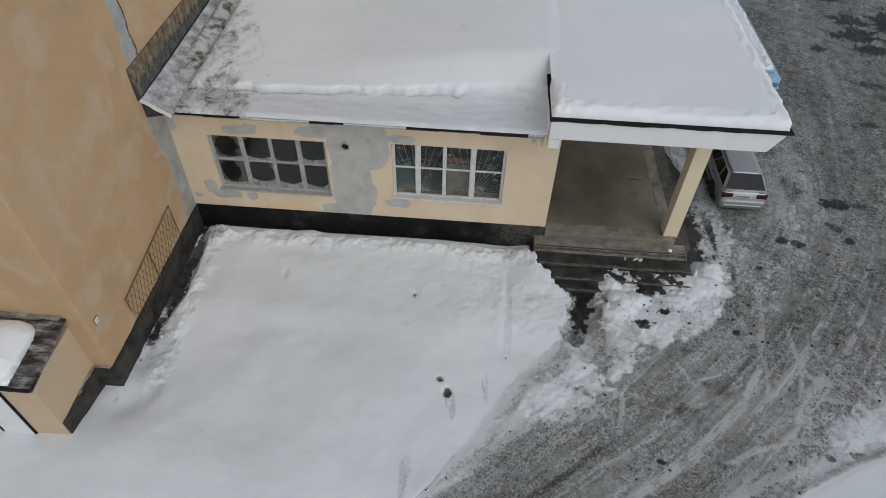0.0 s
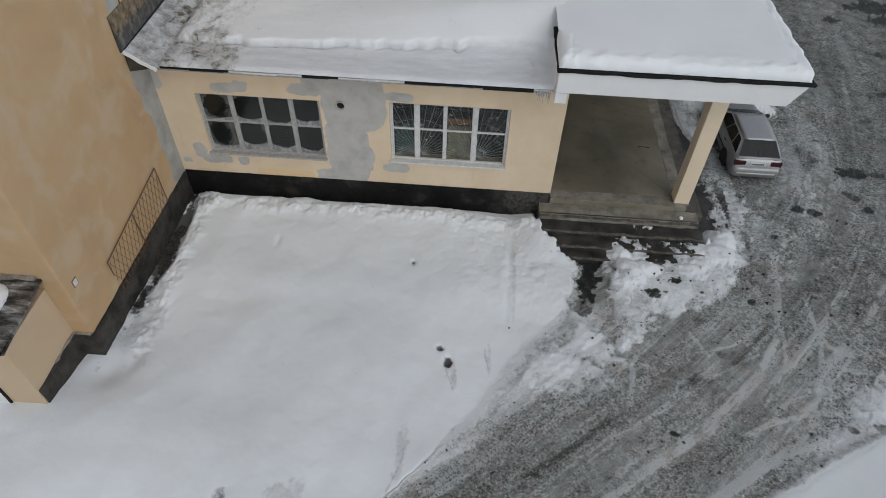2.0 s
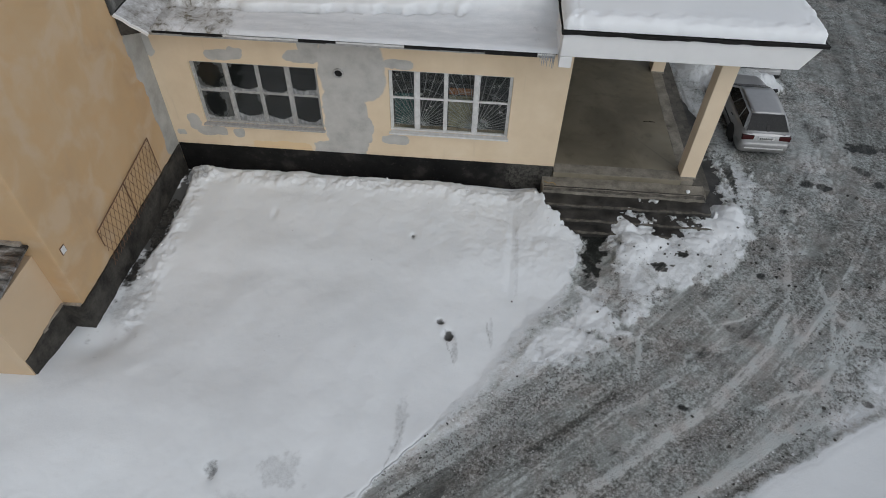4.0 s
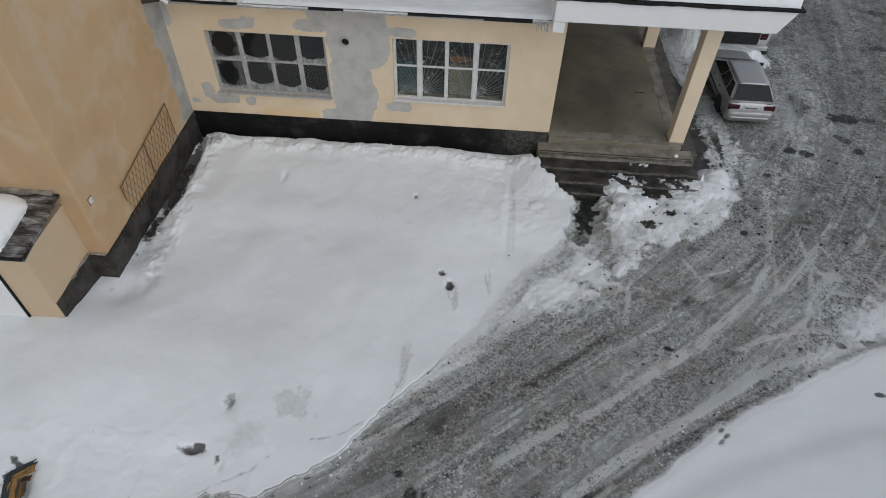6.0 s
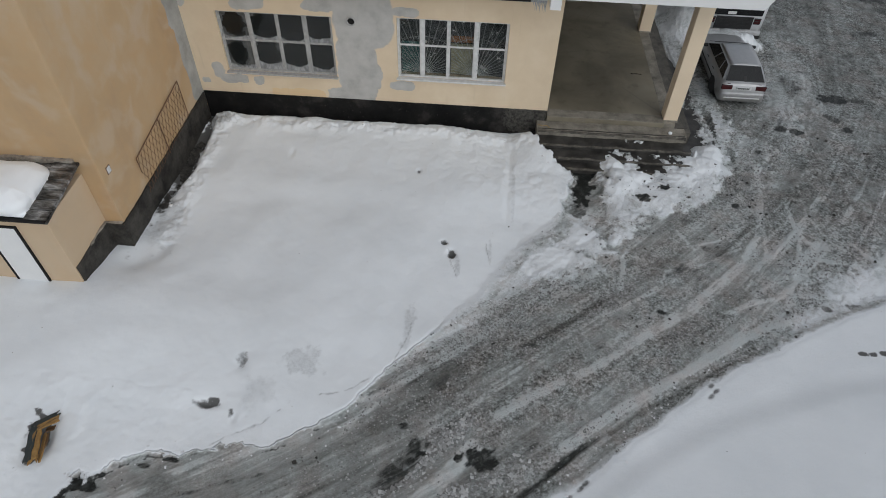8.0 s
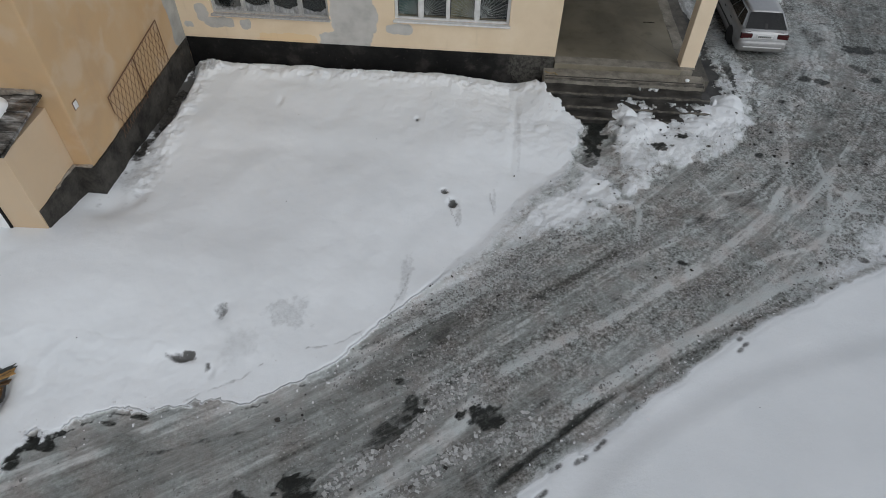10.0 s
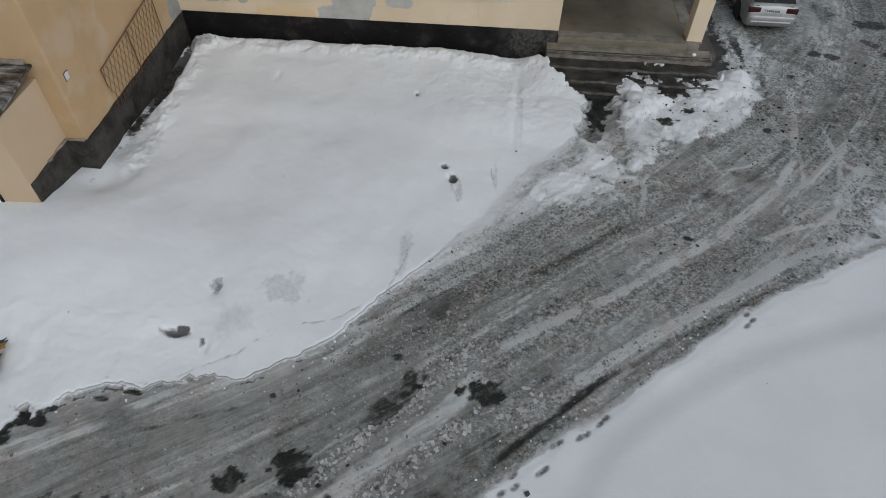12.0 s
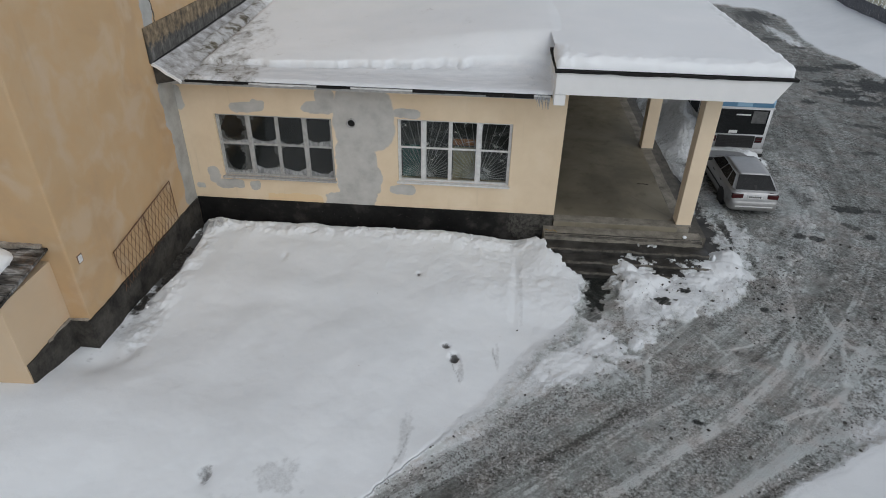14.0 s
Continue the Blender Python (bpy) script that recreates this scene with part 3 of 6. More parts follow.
# snow trodden and shovelled in front of the steps, an outline
APRON = [(3.72, 14.2), (3.84, 13.3), (3.95, 12.6), (3.84, 11.6), (3.72, 10.75), (4.15, 10.15), (4.75, 10.65), (5.5, 11.3), (6.85, 12.0), (7.85, 12.7), (8.3, 13.6), (8.45, 14.5), (8.15, 15.6), (7.8, 15.3), (7.1, 15.0), (6.75, 14.35), (6.2, 13.95), (5.6, 13.7), (5.0, 13.95), (4.6, 14.35), (4.2, 14.5)]
# pale tyre prints that cross the way: half width, strength, places
PRINTS = [(0.07, 0.9, [(9.66, 12.47), (9.64, 11.41), (9.8, 10.89), (10.3, 10.37), (10.9, 9.95)]), (0.09, 0.9, [(9.7, 10.16), (10.72, 10.07), (11.7, 9.87)]), (0.09, 0.8, [(11.1, 10.85), (11.4, 10.4), (11.75, 9.85)]),
          (0.08, 0.9, [(4.32, 10.25), (4.35, 9.56), (4.18, 8.7)]), (0.08, 0.7, [(9.8, 11.6), (9.64, 10.95), (9.3, 9.93), (9.0, 9.28), (8.5, 8.3)]), (0.06, 0.6, [(6.1, 11.05), (6.47, 10.33)]), (0.10, 0.7, [(4.75, 9.85), (4.95, 9.8)]),
          (0.08, 0.75, [(6.9, 8.05), (7.64, 8.45), (8.77, 8.77), (9.7, 8.86), (10.6, 8.95)]),
          (0.13, 0.85, [(0.86, 4.63), (1.94, 5.36), (3.21, 6.08), (4.45, 7.02), (5.58, 7.82), (6.69, 8.87), (7.66, 9.81), (8.43, 10.97), (8.89, 12.47), (9.2, 14.2)]), (0.07, 0.6, [(3.6, 7.72), (3.97, 7.95), (4.96, 8.58), (5.7, 9.1)]),
          (0.15, 0.95, [(2.4, 3.95), (2.95, 4.40), (3.8, 5.02), (4.81, 5.68), (5.74, 6.31), (6.72, 7.0), (7.91, 7.74), (9.2, 8.2)]), (0.12, 0.5, [(-2.7, 4.0), (-1.92, 4.85), (-1.26, 5.5), (-0.71, 6.1), (0.2, 7.0)]),
          (0.05, 0.5, [(5.9, 10.3), (7.2, 10.7), (8.4, 11.6)]), (0.06, 0.5, [(8.1, 13.2), (8.75, 11.6), (8.5, 10.2), (7.6, 8.9)]), (0.05, 0.45, [(10.3, 13.4), (10.15, 12.0), (10.5, 10.9), (11.3, 10.1)]), (0.05, 0.5, [(5.5, 9.4), (6.6, 9.75), (7.9, 10.5)])]
# dark wheel lines, and clear olive ice: place, half length and half width along the way, strength
DARK_LINES = [(0.06, 0.42, [(3.46, 4.38), (4.45, 5.08), (5.48, 5.7), (6.74, 6.5)]), (0.07, 0.5, [(1.5, 6.6), (2.4, 7.2), (3.6, 8.2)])]
CLEAR_ICE = [(-1.25, 3.15, 1.0, 0.34, 0.75), (-0.5, 5.65, 0.8, 0.45, 0.55), (-3.45, 0.75, 1.1, 0.4, 0.75), (-2.63, 1.65, 0.8, 0.36, 0.55), (-0.77, 0.97, 1.3, 0.5, 0.75), (0.5, 2.4, 1.0, 0.34, 0.5), (-4.8, 2.62, 0.75, 0.10, 0.5), (-6.0, 2.2, 0.7, 0.09, 0.5),
             (-1.9, 4.3, 0.8, 0.3, 0.4), (1.6, 3.9, 0.8, 0.3, 0.4)]
CRACKS = [[(-3.35, 4.75), (-2.6, 5.0), (-2.2, 5.35), (-1.75, 5.75), (-1.55, 6.4), (-1.4, 7.0)], [(-5.55, 3.42), (-5.1, 3.7), (-4.6, 3.95), (-4.2, 4.3)], [(-0.62, 9.35), (-0.35, 8.7)], [(0.45, 10.0), (0.55, 9.4)]]


def along_way():
    """Wheel lines that run with the way: middle, half length, offset, slope, bend, half width, strength."""
    r = random.Random(17)
    out = []
    for _ in range(120):
        a0, c0 = r.uniform(12, 72), r.uniform(-3.6, 3.6)
        n, slope, bend, w = r.uniform(2.0, 8.0), r.gauss(0, 0.05), r.gauss(0, 0.004), r.uniform(0.035, 0.13)
        k = r.uniform(0.3, 0.8) * (1 if r.random() < 0.58 else -0.8)
        out.append((a0, n, c0, slope, bend, w, k))
        if r.random() < 0.4:
            out.append((a0, n * 0.9, c0 + 1.42, slope, bend, w, k))
    return out


LINES = along_way()


def smooth_line(pts, n=6):
    """A rounded line through the points."""
    p = [pts[0]] + list(pts) + [pts[-1]]
    out = []
    for a, b, c, d in zip(p, p[1:], p[2:], p[3:]):
        for k in range(n):
            t = k / n
            out.append(tuple(0.5 * (2 * b[i] + (c[i] - a[i]) * t + (2 * a[i] - 5 * b[i] + 4 * c[i] - d[i]) * t * t + (3 * b[i] - a[i] - 3 * c[i] + d[i]) * t ** 3) for i in (0, 1)))
    return out + [pts[-1]]


def blobs(x, y, table, torn=1.3):
    out = np.zeros(x.shape)
    rag = bumpy(x * 6.0, y * 6.0, 78, 3, 0.65)
    wob = 0.75 + 0.9 * (bumpy(x * 2.2, y * 2.2, 77, 4, 0.6) - 0.5)
    for cx, cy, rx, ry, k in table:
        d = np.hypot((x - cx) / rx, (y - cy) / ry) * wob * 1.1 + torn * (rag - 0.5)
        out = np.maximum(out, k * (1 - ease(d, 0.55, 1.15)))
    return out


def level(x, y):
    return -0.13 + 0.02 * np.clip(x, -2, 12) + 0.012 * np.clip(y, -5, 16)


def inside_outline(x, y, pts):
    """Distance to an outline, positive within it."""
    d = to_line(x, y, pts + pts[:1])[0]
    odd = np.zeros(x.shape, bool)
    for (ax, ay), (bx, by) in zip(pts, pts[1:] + pts[:1]):
        if ay != by:
            odd ^= ((ay > y) != (by > y)) & (x < (bx - ax) * (y - ay) / (by - ay) + ax)
    return np.where(odd, d, -d)


def terrain(x, y):
    """Height of the ground, and its cover of snow, its wetness, and the way the wheels run."""
    base = level(x, y)
    dl, al, sl = to_line(x, y, FIELD_EDGE)
    dr, ar, sr = to_line(x, y, BANK_EDGE)
    dw, aw, sw = to_line(x, y, WAY)
    across = dw * sw
    jag = (bumpy(x * 1.1, y * 1.1, 5, 4, 0.6) - 0.5) * 0.45 + (bumpy(x * 5.5, y * 5.5, 6, 3, 0.6) - 0.5) * 0.16
    inside = dl * -sl + jag * ease(y, 12, 4) * 0.25 + jag * 0.3 + (bumpy(x * 3.1, y * 3.1, 7, 4, 0.7) - 0.5) * 0.22 * ease(4.4 - y, 0, 0.6) + (bumpy(x * 2.6, y * 2.6, 9, 4, 0.66) - 0.5) * 0.6 * ease(y, 11.0, 12.5)
    inside = inside + (bumpy(x * 2.3, y * 2.3, 8, 4, 0.68) - 0.5) * 0.5 * ease(-x, 4.3, 5.2) * (y < 4.5)
    soft = ease(y, 6.4, 8.2) * (1 - ease(y, 10.8, 12.0))
    field_in = ease(inside, -0.03 - 0.9 * soft, 0.15 + 0.6 * soft + 0.16 * ease(y, 10.6, 12.0))
    deep = 0.10 - 0.08 * soft - 0.06 * ease(4.6 - y, 0, 1.0) + 0.37 * ease(inside, 0.0, 3.5) + 0.34 * ease(x, 0.9, 2.2) * ease(y, 12.9, 14.4) + 0.12 * ease(y, 11.0, 12.5) * ease(x, 1.0, 2.5) + 0.36 * ease(-x, 5.0, 9.5) * ease(9.8 - y, 0, 3.5) * ease(y, 1.5, 5.5)
    deep = deep + (bumpy(x * 0.45, y * 0.45, 21, 3) - 0.5) * 0.16 + (bumpy(x * 1.6, y * 1.6, 22, 3) - 0.5) * 0.045 + (bumpy(x * 3.2, y * 3.2, 23, 3, 0.6) - 0.5) * 0.05 * ease(y + 0.4 * x, 9.5, 13.5)
    # the melted, trodden strip at the foot of the walls
    gap = 0.10 + 0.30 * bumpy(x * 0.9, y * 0.9, 4, 4, 0.6)
    gap = gap + 0.14 * ease(y, 10.5, 12.0) * (x < -8.5) * (y < 14.6)
    melt = ease(y, 10.0, 12.5)
    near_wall = (0.35 + 0.65 * ease(15.27 - y, gap - 0.1, gap + 0.10)) * (1 - ease(y, 8.9, 10.2) * (1 - ease(x + 9.41, gap - 0.1, gap + 0.2)) * (0.1 + 0.65 * melt))
    lip = (np.exp(-((15.3 - y - 0.7) / 0.3) ** 2) + 0.8 * np.exp(-((x + 9.37 - 0.75) / 0.3) ** 2) * (y > 9)) * 0.28 * (bumpy(x * 2.8, y * 2.8, 31, 4, 0.66) - 0.25)
    field_h = (deep + 0.10 * ease(y, 12.5, 14.8)) * (0.12 + 0.88 * near_wall) + lip * (x < 2) * near_wall
    for px, py, rx, ry, k in PITS:
        field_h = field_h - k * np.exp(-((x - px) / rx) ** 2 - ((y - py) / ry) ** 2)
    field_h = field_h - 0.028 * np.exp(-((x - 1.05 - 0.05 * np.sin(y)) / 0.1) ** 2) * ease(y, 10.6, 11.2) * ease(14.2 - y, 0, 0.5)
    split_ = np.zeros(x.shape)
    wander = 0.14 * (bumpy(x * 2.4, y * 2.4, 25, 3, 0.6) - 0.5)
    for pts in CRACKS:
        d, _, side = to_line(x, y, pts)
        split_ = np.maximum(split_, np.exp(-((d * side + wander + 0.05 * (bumpy(x * 8, y * 8, 27, 2) - 0.5)) / 0.024) ** 2) * ease(0.35 - d, 0, 0.1) * ease(bumpy(x * 1.9, y * 1.9, 26, 3), 0.36, 0.52))
    field_h = field_h - 0.006 * split_
    bank_in = ease(-dr * sr + jag * 0.6, -0.18, 0.42)
    bank_h = bank_in * (0.12 + 0.14 * ease(-dr * sr, 0.3, 4) + 0.9 * ease(x, 14, 24) * ease(-dr * sr, 0, 6)
                        + (bumpy(x * 0.3, y * 0.3, 41, 3) - 0.5) * 0.14)
    dg, _, sg = to_line(x, y, GROOVE)
    bank_h = bank_h + bank_in * ease(y, -2.5, 0.3) * ease(14.0 - x, 0, 4.0) * (0.07 * ease(-dg * sg, -0.3, 0.5) - 0.02 * np.exp(-(dg / 0.28) ** 2) + 0.03 * (bumpy(x * 1.3, y * 1.3, 42, 3) - 0.5) * ease(dg * sg, 0, 0.5))
    heap = blobs(x, y, SLUSH_SNOW)
    heap_h = heap * (0.05 + 0.16 * bumpy(x * 3.2, y * 3.2, 51, 4, 0.6)) * ease(20 - y, 0, 3)
    shove = np.zeros(x.shape)
    for cx, cy, rx, ry, k in ((9.9, 22.05, 1.7, 0.85, 0.60), (8.0, 23.5, 1.0, 3.2, 0.15), (8.3, 26.0, 1.0, 4.0, 0.4)):
        shove = np.maximum(shove, k * (1 - ease(np.hypot((x - cx) / rx, (y - cy) / ry) + 0.9 * (bumpy(x * 1.5, y * 1.5, 52, 3, 0.55) - 0.5), 0.3, 1.2)))
    heap_h = heap_h + shove
    on_way = (1 - field_in) * (1 - bank_in)
    # wheel lines: pale packed snow and dark scraped ice
    broken = bumpy(aw * 1.6, across * 5.0, 66, 3, 0.6)
    near_here = (x < 24) & (y < 60)
    pale = np.zeros(x.shape)
    for a0, n, c0, slope, bend, w, k in LINES:
        u = aw - a0
        d = np.abs(across - c0 - slope * u - bend * u * u)
        pale = pale + near_here * k * (1 - ease(d, 0.45 * w, w)) * (1 - ease(np.abs(u), 0.6 * n, n)) * np.clip(2.6 * broken - 0.7, 0, 1)
    pale = np.clip(pale, -0.8, 0.85) * (0.9 - 0.45 * ease(y, 12.0, 15.0))
    chip = bumpy(x * 6.0, y * 6.0, 65, 3, 0.6)
    for w, k, pts in PRINTS:
        d = to_line(x, y, pts)[0] + 0.05 * (chip - 0.5)
        mark = k * (1 - ease(d, 0.45 * w, 1.1 * w)) * np.clip(2.4 * bumpy(x * 2.6, y * 2.6, 64, 3, 0.6) - 0.25, 0.15, 1)
        pale = np.maximum(pale, mark)
    lane = to_line(x, y, LANE)[0]
    pale = np.maximum(pale, 0.75 * (1 - ease(lane + 0.1 * (chip - 0.5), 0.13, 0.26)) * ease(x, -3.4, -2.4))
    for w, k, pts in DARK_LINES:
        d = to_line(x, y, pts)[0] + 0.06 * (chip - 0.5)
        pale = np.minimum(pale, np.where(d < 2 * w, pale * ease(d, 0.5 * w, 1.6 * w) - k * (1 - ease(d, 0.5 * w, 1.6 * w)), pale))
    ruts = (bumpy(aw * 0.12, across * 1.9, 61, 4, 0.6) - 0.5) * 0.07 + (bumpy(aw * 1.3, across * 3.2, 62, 4, 0.6) - 0.5) * 0.025 + 0.018 * pale
    z = base + field_in * np.maximum(field_h, 0.02) + bank_h + on_way * (ruts + heap_h)
    cover = on_way * (0.34 + 0.35 * np.exp(-dr / 0.7) * ease(x, 6.0, 9.0) * ease(13.0 - y, 0, 3.0) + 0.85 * heap + 0.75 * ease(shove, 0.03, 0.2) + 0.42 * (bumpy(aw * 0.3, across * 1.2, 63, 4) - 0.5))
    cover = cover + on_way * 0.05 * ease(-x, 3.0, 5.5) - on_way * 0.15 * ease(-x - 0.6 * y, -5.0, -1.5) - on_way * 0.15 * ease(y + 0.3 * x, 13.0, 18.0) - on_way * 0.07 * ease(y, 16.0, 26.0)
    # churned snow between the field and the way
    verge = (0.35 + 0.65 * ease(y, 6.4, 8.0)) * ease(y, 4.6, 6.0) * ease(12.2 - y, 0, 1.0)
    mottle = bumpy(x * 0.9, y * 0.9, 64, 5, 0.65)
    cover = cover + on_way * (0.20 * np.exp(-np.minimum(dl, dr) / 0.35) + 0.85 * verge * np.exp(-(dl / (0.55 + 0.75 * ease(y, 7.5, 9.5))) ** 2) * (0.1 + 1.5 * mottle))
    # wet also carries a thin dark line painted as shade under the field's edge
    wet = blobs(x, y, WET) + 0.6 * ((inside < 0.0) & (inside > -0.06)) * ease(6.2 - y, 0, 0.6) * (bumpy(x * 1.7, y * 1.7, 67, 2) > 0.56)
    for cx, cy, rl, rw, k in CLEAR_ICE:
        u, v = (x - cx) * 0.73 + (y - cy) * 0.68, -(x - cx) * 0.68 + (y - cy) * 0.73
        if cx < -4.5:
            u, v = (x - cx) * 0.96 + (y - cy) * 0.28, -(x - cx) * 0.28 + (y - cy) * 0.96
        wet = np.maximum(wet, k * (1 - ease(np.hypot(u / rl, v / rw) + 0.8 * (bumpy(x * 2.1, y * 2.1, 69, 4, 0.6) - 0.5), 0.3, 1.15)) * (lane > 0.2))
    rut = np.exp(-((to_line(x, y, RUT)[0] + 0.06 * (bumpy(x * 4, y * 4, 68, 3) - 0.5)) / 0.10) ** 2)
    wet = np.maximum(wet, 1.15 * rut * ease(x, 0.3, 0.9) * ease(3.6 - x, 0, 1.0))
    z = z - 0.03 * rut
    smudge_shade = np.maximum(blobs(x, y, SMUDGE_SHADE), 0.5 * split_ * field_in)
    cover = np.where(wet > 0.5, np.minimum(cover, 0.35), cover)
    cover = np.maximum(cover, np.maximum(field_in, bank_in) * 1.25)
    for fx, fy in FOOT:
        tread = np.exp(-((((x - fx) * 0.75 + (y - fy) * 0.66) / 0.11) ** 2 + ((-(x - fx) * 0.66 + (y - fy) * 0.75) / 0.06) ** 2) ** 2)
        z = z - 0.014 * tread
        smudge_shade = np.maximum(smudge_shade, 0.8 * tread)
    steps_gap = (x > 1.95) & (x < 7.95) & (y > 13.4) & (y < 32) & (inside < 0.0)
    z = np.where(steps_gap, np.minimum(z, base + 0.16), z)
    # shovelled snow in front of the steps
    rough, crumb = bumpy(x * 2.6, y * 2.6, 71, 5, 0.62), bumpy(x * 7.0, y * 7.0, 72, 3, 0.65)
    da = inside_outline(x, y, APRON) + 0.9 * (rough - 0.52) + 0.2 * (crumb - 0.5)
    on = ease(da, -0.16, 0.26)
    pile = np.zeros(x.shape)
    for cx, cy, rx, ry, top in HEAPS:
        d = np.hypot((x - cx) / rx, (y - cy) / ry) + 0.7 * (rough - 0.5)
        pile = np.maximum(pile, top * (1 - ease(d, 0.2, 1.25)))
    bed = on * (0.03 + 0.07 * ease(da, 0, 0.6) + pile + 0.10 * (rough - 0.5) * ease(pile, 0.02, 0.2) + 0.045 * (crumb - 0.5) + 0.05 * (rough - 0.5))
    # the bank shovelled up between the porch and the bus
    ridge = 1.42 * np.exp(-np.abs((x - 8.62) / 0.62) ** 1.8) * ease(y, 21.6, 24.2) * ease(31.0 - y, 0, 3.0) * (0.62 + 0.75 * bumpy(x * 1.3, y * 1.1, 53, 4, 0.6)) + 0.25 * np.exp(-np.abs((x - 7.9) / 0.5) ** 2) * ease(y, 18.0, 21.5) * ease(31.0 - y, 0, 3.0)
    z = np.where((x > 7.2) & (ridge > 0.12), np.maximum(z, base + ridge + 0.3 * (rough - 0.5)), z)
    cover = np.where((x > 7.2) & (ridge > 0.1), np.maximum(cover, 0.66 + 1.2 * (mottle - 0.4)), cover)
    drop = 15.27 - y
    stair = np.where((x > 1.95) & (x < 7.2) & (drop > 0.56) & (drop < 1.85), np.where(drop < 1.03, 0.64, np.where(drop < 1.5, 0.48, 0.33)), -1.0)
    z = np.where(da > -0.1, np.maximum(z, base + bed), z)
    caught = ease(x, 3.9, 4.6) * ease(7.3 - x, 0, 0.4) * ease(rough - 0.16 * (drop < 1.03) - 0.05 * (drop < 1.5), 0.40, 0.50)
    z = np.where((stair > 0) & (caught > 0.02), np.maximum(z, stair - 0.03 + caught * (0.035 + 0.06 * crumb)), z)
    cover = np.where((stair > 0) & (caught > 0.02), np.maximum(cover, 0.40 + 0.22 * caught + 0.8 * (crumb - 0.5)), cover)
    cover = np.maximum(cover, on * (0.80 + 0.32 * ease(pile, 0.03, 0.2) + 1.1 * (mottle - 0.46) + 0.5 * (rough - 0.5)) * (wet < 0.5))
    pale = pale * (1 - np.maximum(np.maximum(field_in, bank_in), on))
    return z, cover, wet, smudge_shade, aw, across, pale


WAY = smooth_line(WHEELS)


def spaced(lo, hi, fine, a, b):
    """Fine steps from a to b, and growing ones out to lo and hi."""
    mid = np.arange(a, b + 1e-6, fine)
    up, down, s = [], [], fine
    p = mid[-1]
    while p < hi:
        s = min(s * (1.011 if p < b + 26 else 1.06), 40)
        p += s
        up.append(p)
    p, s = mid[0], fine
    while p > lo:
        s = min(s * 1.06, 40)
        p -= s
        down.append(p)
    return np.r_[down[::-1], mid, up]


gxs, gys = spaced(-600, 600, 0.036, -9.6, 12.5), spaced(-600, 600, 0.036, -0.4, 15.4)
mx, my = np.meshgrid(gxs, gys)
gz, gcover, gwet, gsmudge_shade, galong, gacross, gpale = terrain(mx, my)
ground = sheet("ground", gxs, gys, gz, GROUND,
               [("cover", "FLOAT", gcover), ("wet", "FLOAT", gwet), ("smudge_shade", "FLOAT", gsmudge_shade), ("pale", "FLOAT", gpale), ("combed", "FLOAT", 1 - 0.65 * ease(my + 0.35 * mx, 13.0, 17.0)), ("churned", "FLOAT", 1.15 - 0.85 * ease(-mx - 0.6 * my, -4.0, -0.5)), ("wheels", "FLOAT_VECTOR", np.stack([galong + 1.6 * np.maximum(galong - 76.0, 0), gacross, 0 * galong], -1))])
tagged(ground, "snow-covered yard crossed by a grey slushy driving way", "ground", kind="structure")


# ---- the wing: front wall with two windows ----
WALL_Y, EAST_X, WEST_X = 15.3, 2.25, -9.47
WINDOWS = [("window_1", -8.38, -4.75, 2.02, 4.10), ("window_2", -2.74, 0.73, 2.13, 4.19)]


def wall_with_holes(name, x0, x1, z0, z1, y0, y1, holes, material):
    """A wall along x with thickness, built of the piers and bands round its openings."""
    bm = bmesh.new()
    xs = sorted({x0, x1, *[h[0] for h in holes], *[h[1] for h in holes]})
    for a, b in zip(xs, xs[1:]):
        here = sorted((h[2], h[3]) for h in holes if h[0] < (a + b) / 2 < h[1])
        low = z0
        for s, t in here + [(z1, z1)]:
            if s > low:
                slab(bm, a, b, y0, y1, low, s)
            low = t
    bmesh.ops.remove_doubles(bm, verts=bm.verts, dist=0.0005)
    inner = [f for f in bm.faces if all(len(e.link_faces) > 2 for e in f.edges)]
    if inner:
        bmesh.ops.delete(bm, geom=inner, context="FACES")
    return part(name, bm, material)


wall_south = wall_with_holes("wall_south", WEST_X, EAST_X, 1.2, 5.32, WALL_Y, WALL_Y + 0.4, [w[1:] for w in WINDOWS], CREAM)
tagged(wall_south, "cream painted plaster wall with grey cement patches and worn paint", "wall", kind="structure")
# This face is never seen; its dark colour cuts bounce under the canopy.
tagged(box("wall_east", LOW_BOUNCE, None, EAST_X - 0.4, EAST_X, WALL_Y + 0.4, 33.0, 1.2, 5.6, 0.003), "unseen porch side wall, given a dark brown to cut bounced light", "wall", kind="structure")
tagged(box("wall_north", COLUMN, None, WEST_X, EAST_X - 0.41, 32.6, 33.0, 0.0, 5.3, 0.003), "plain cream rear wall of the low wing", "wall", kind="structure")
# Added out of sight to block daylight from the back of the porch.
tagged(box("wall_porch_end", LOW_BOUNCE, None, EAST_X + 0.02, 6.78, 28.6, 28.9, 0.98, 5.59, 0.004), "added unseen wall across the porch end that keeps its floor dark", "wall", kind="structure")
plinth = box("plinth", PLINTH, None, WEST_X + 0.03, EAST_X - 0.02, WALL_Y - 0.03, WALL_Y + 0.38, -0.3, 1.2, 0.015)
tagged(plinth, "black bitumen-painted plinth with peeling grey stains", "plinth", kind="structure")
tagged(box("plinth_east", PLINTH, None, EAST_X - 0.38, EAST_X + 0.012, WALL_Y + 0.4, 33.0, -0.3, 1.2, 0.01), "dark plinth under the porch side wall", "plinth", kind="structure")

# ---- the tall building beside it ----
tall = empty("tall_building", WEST_X, 8.84, 0)
tagged(tall, "tall ochre plastered building with a black plinth", "building", kind="structure")


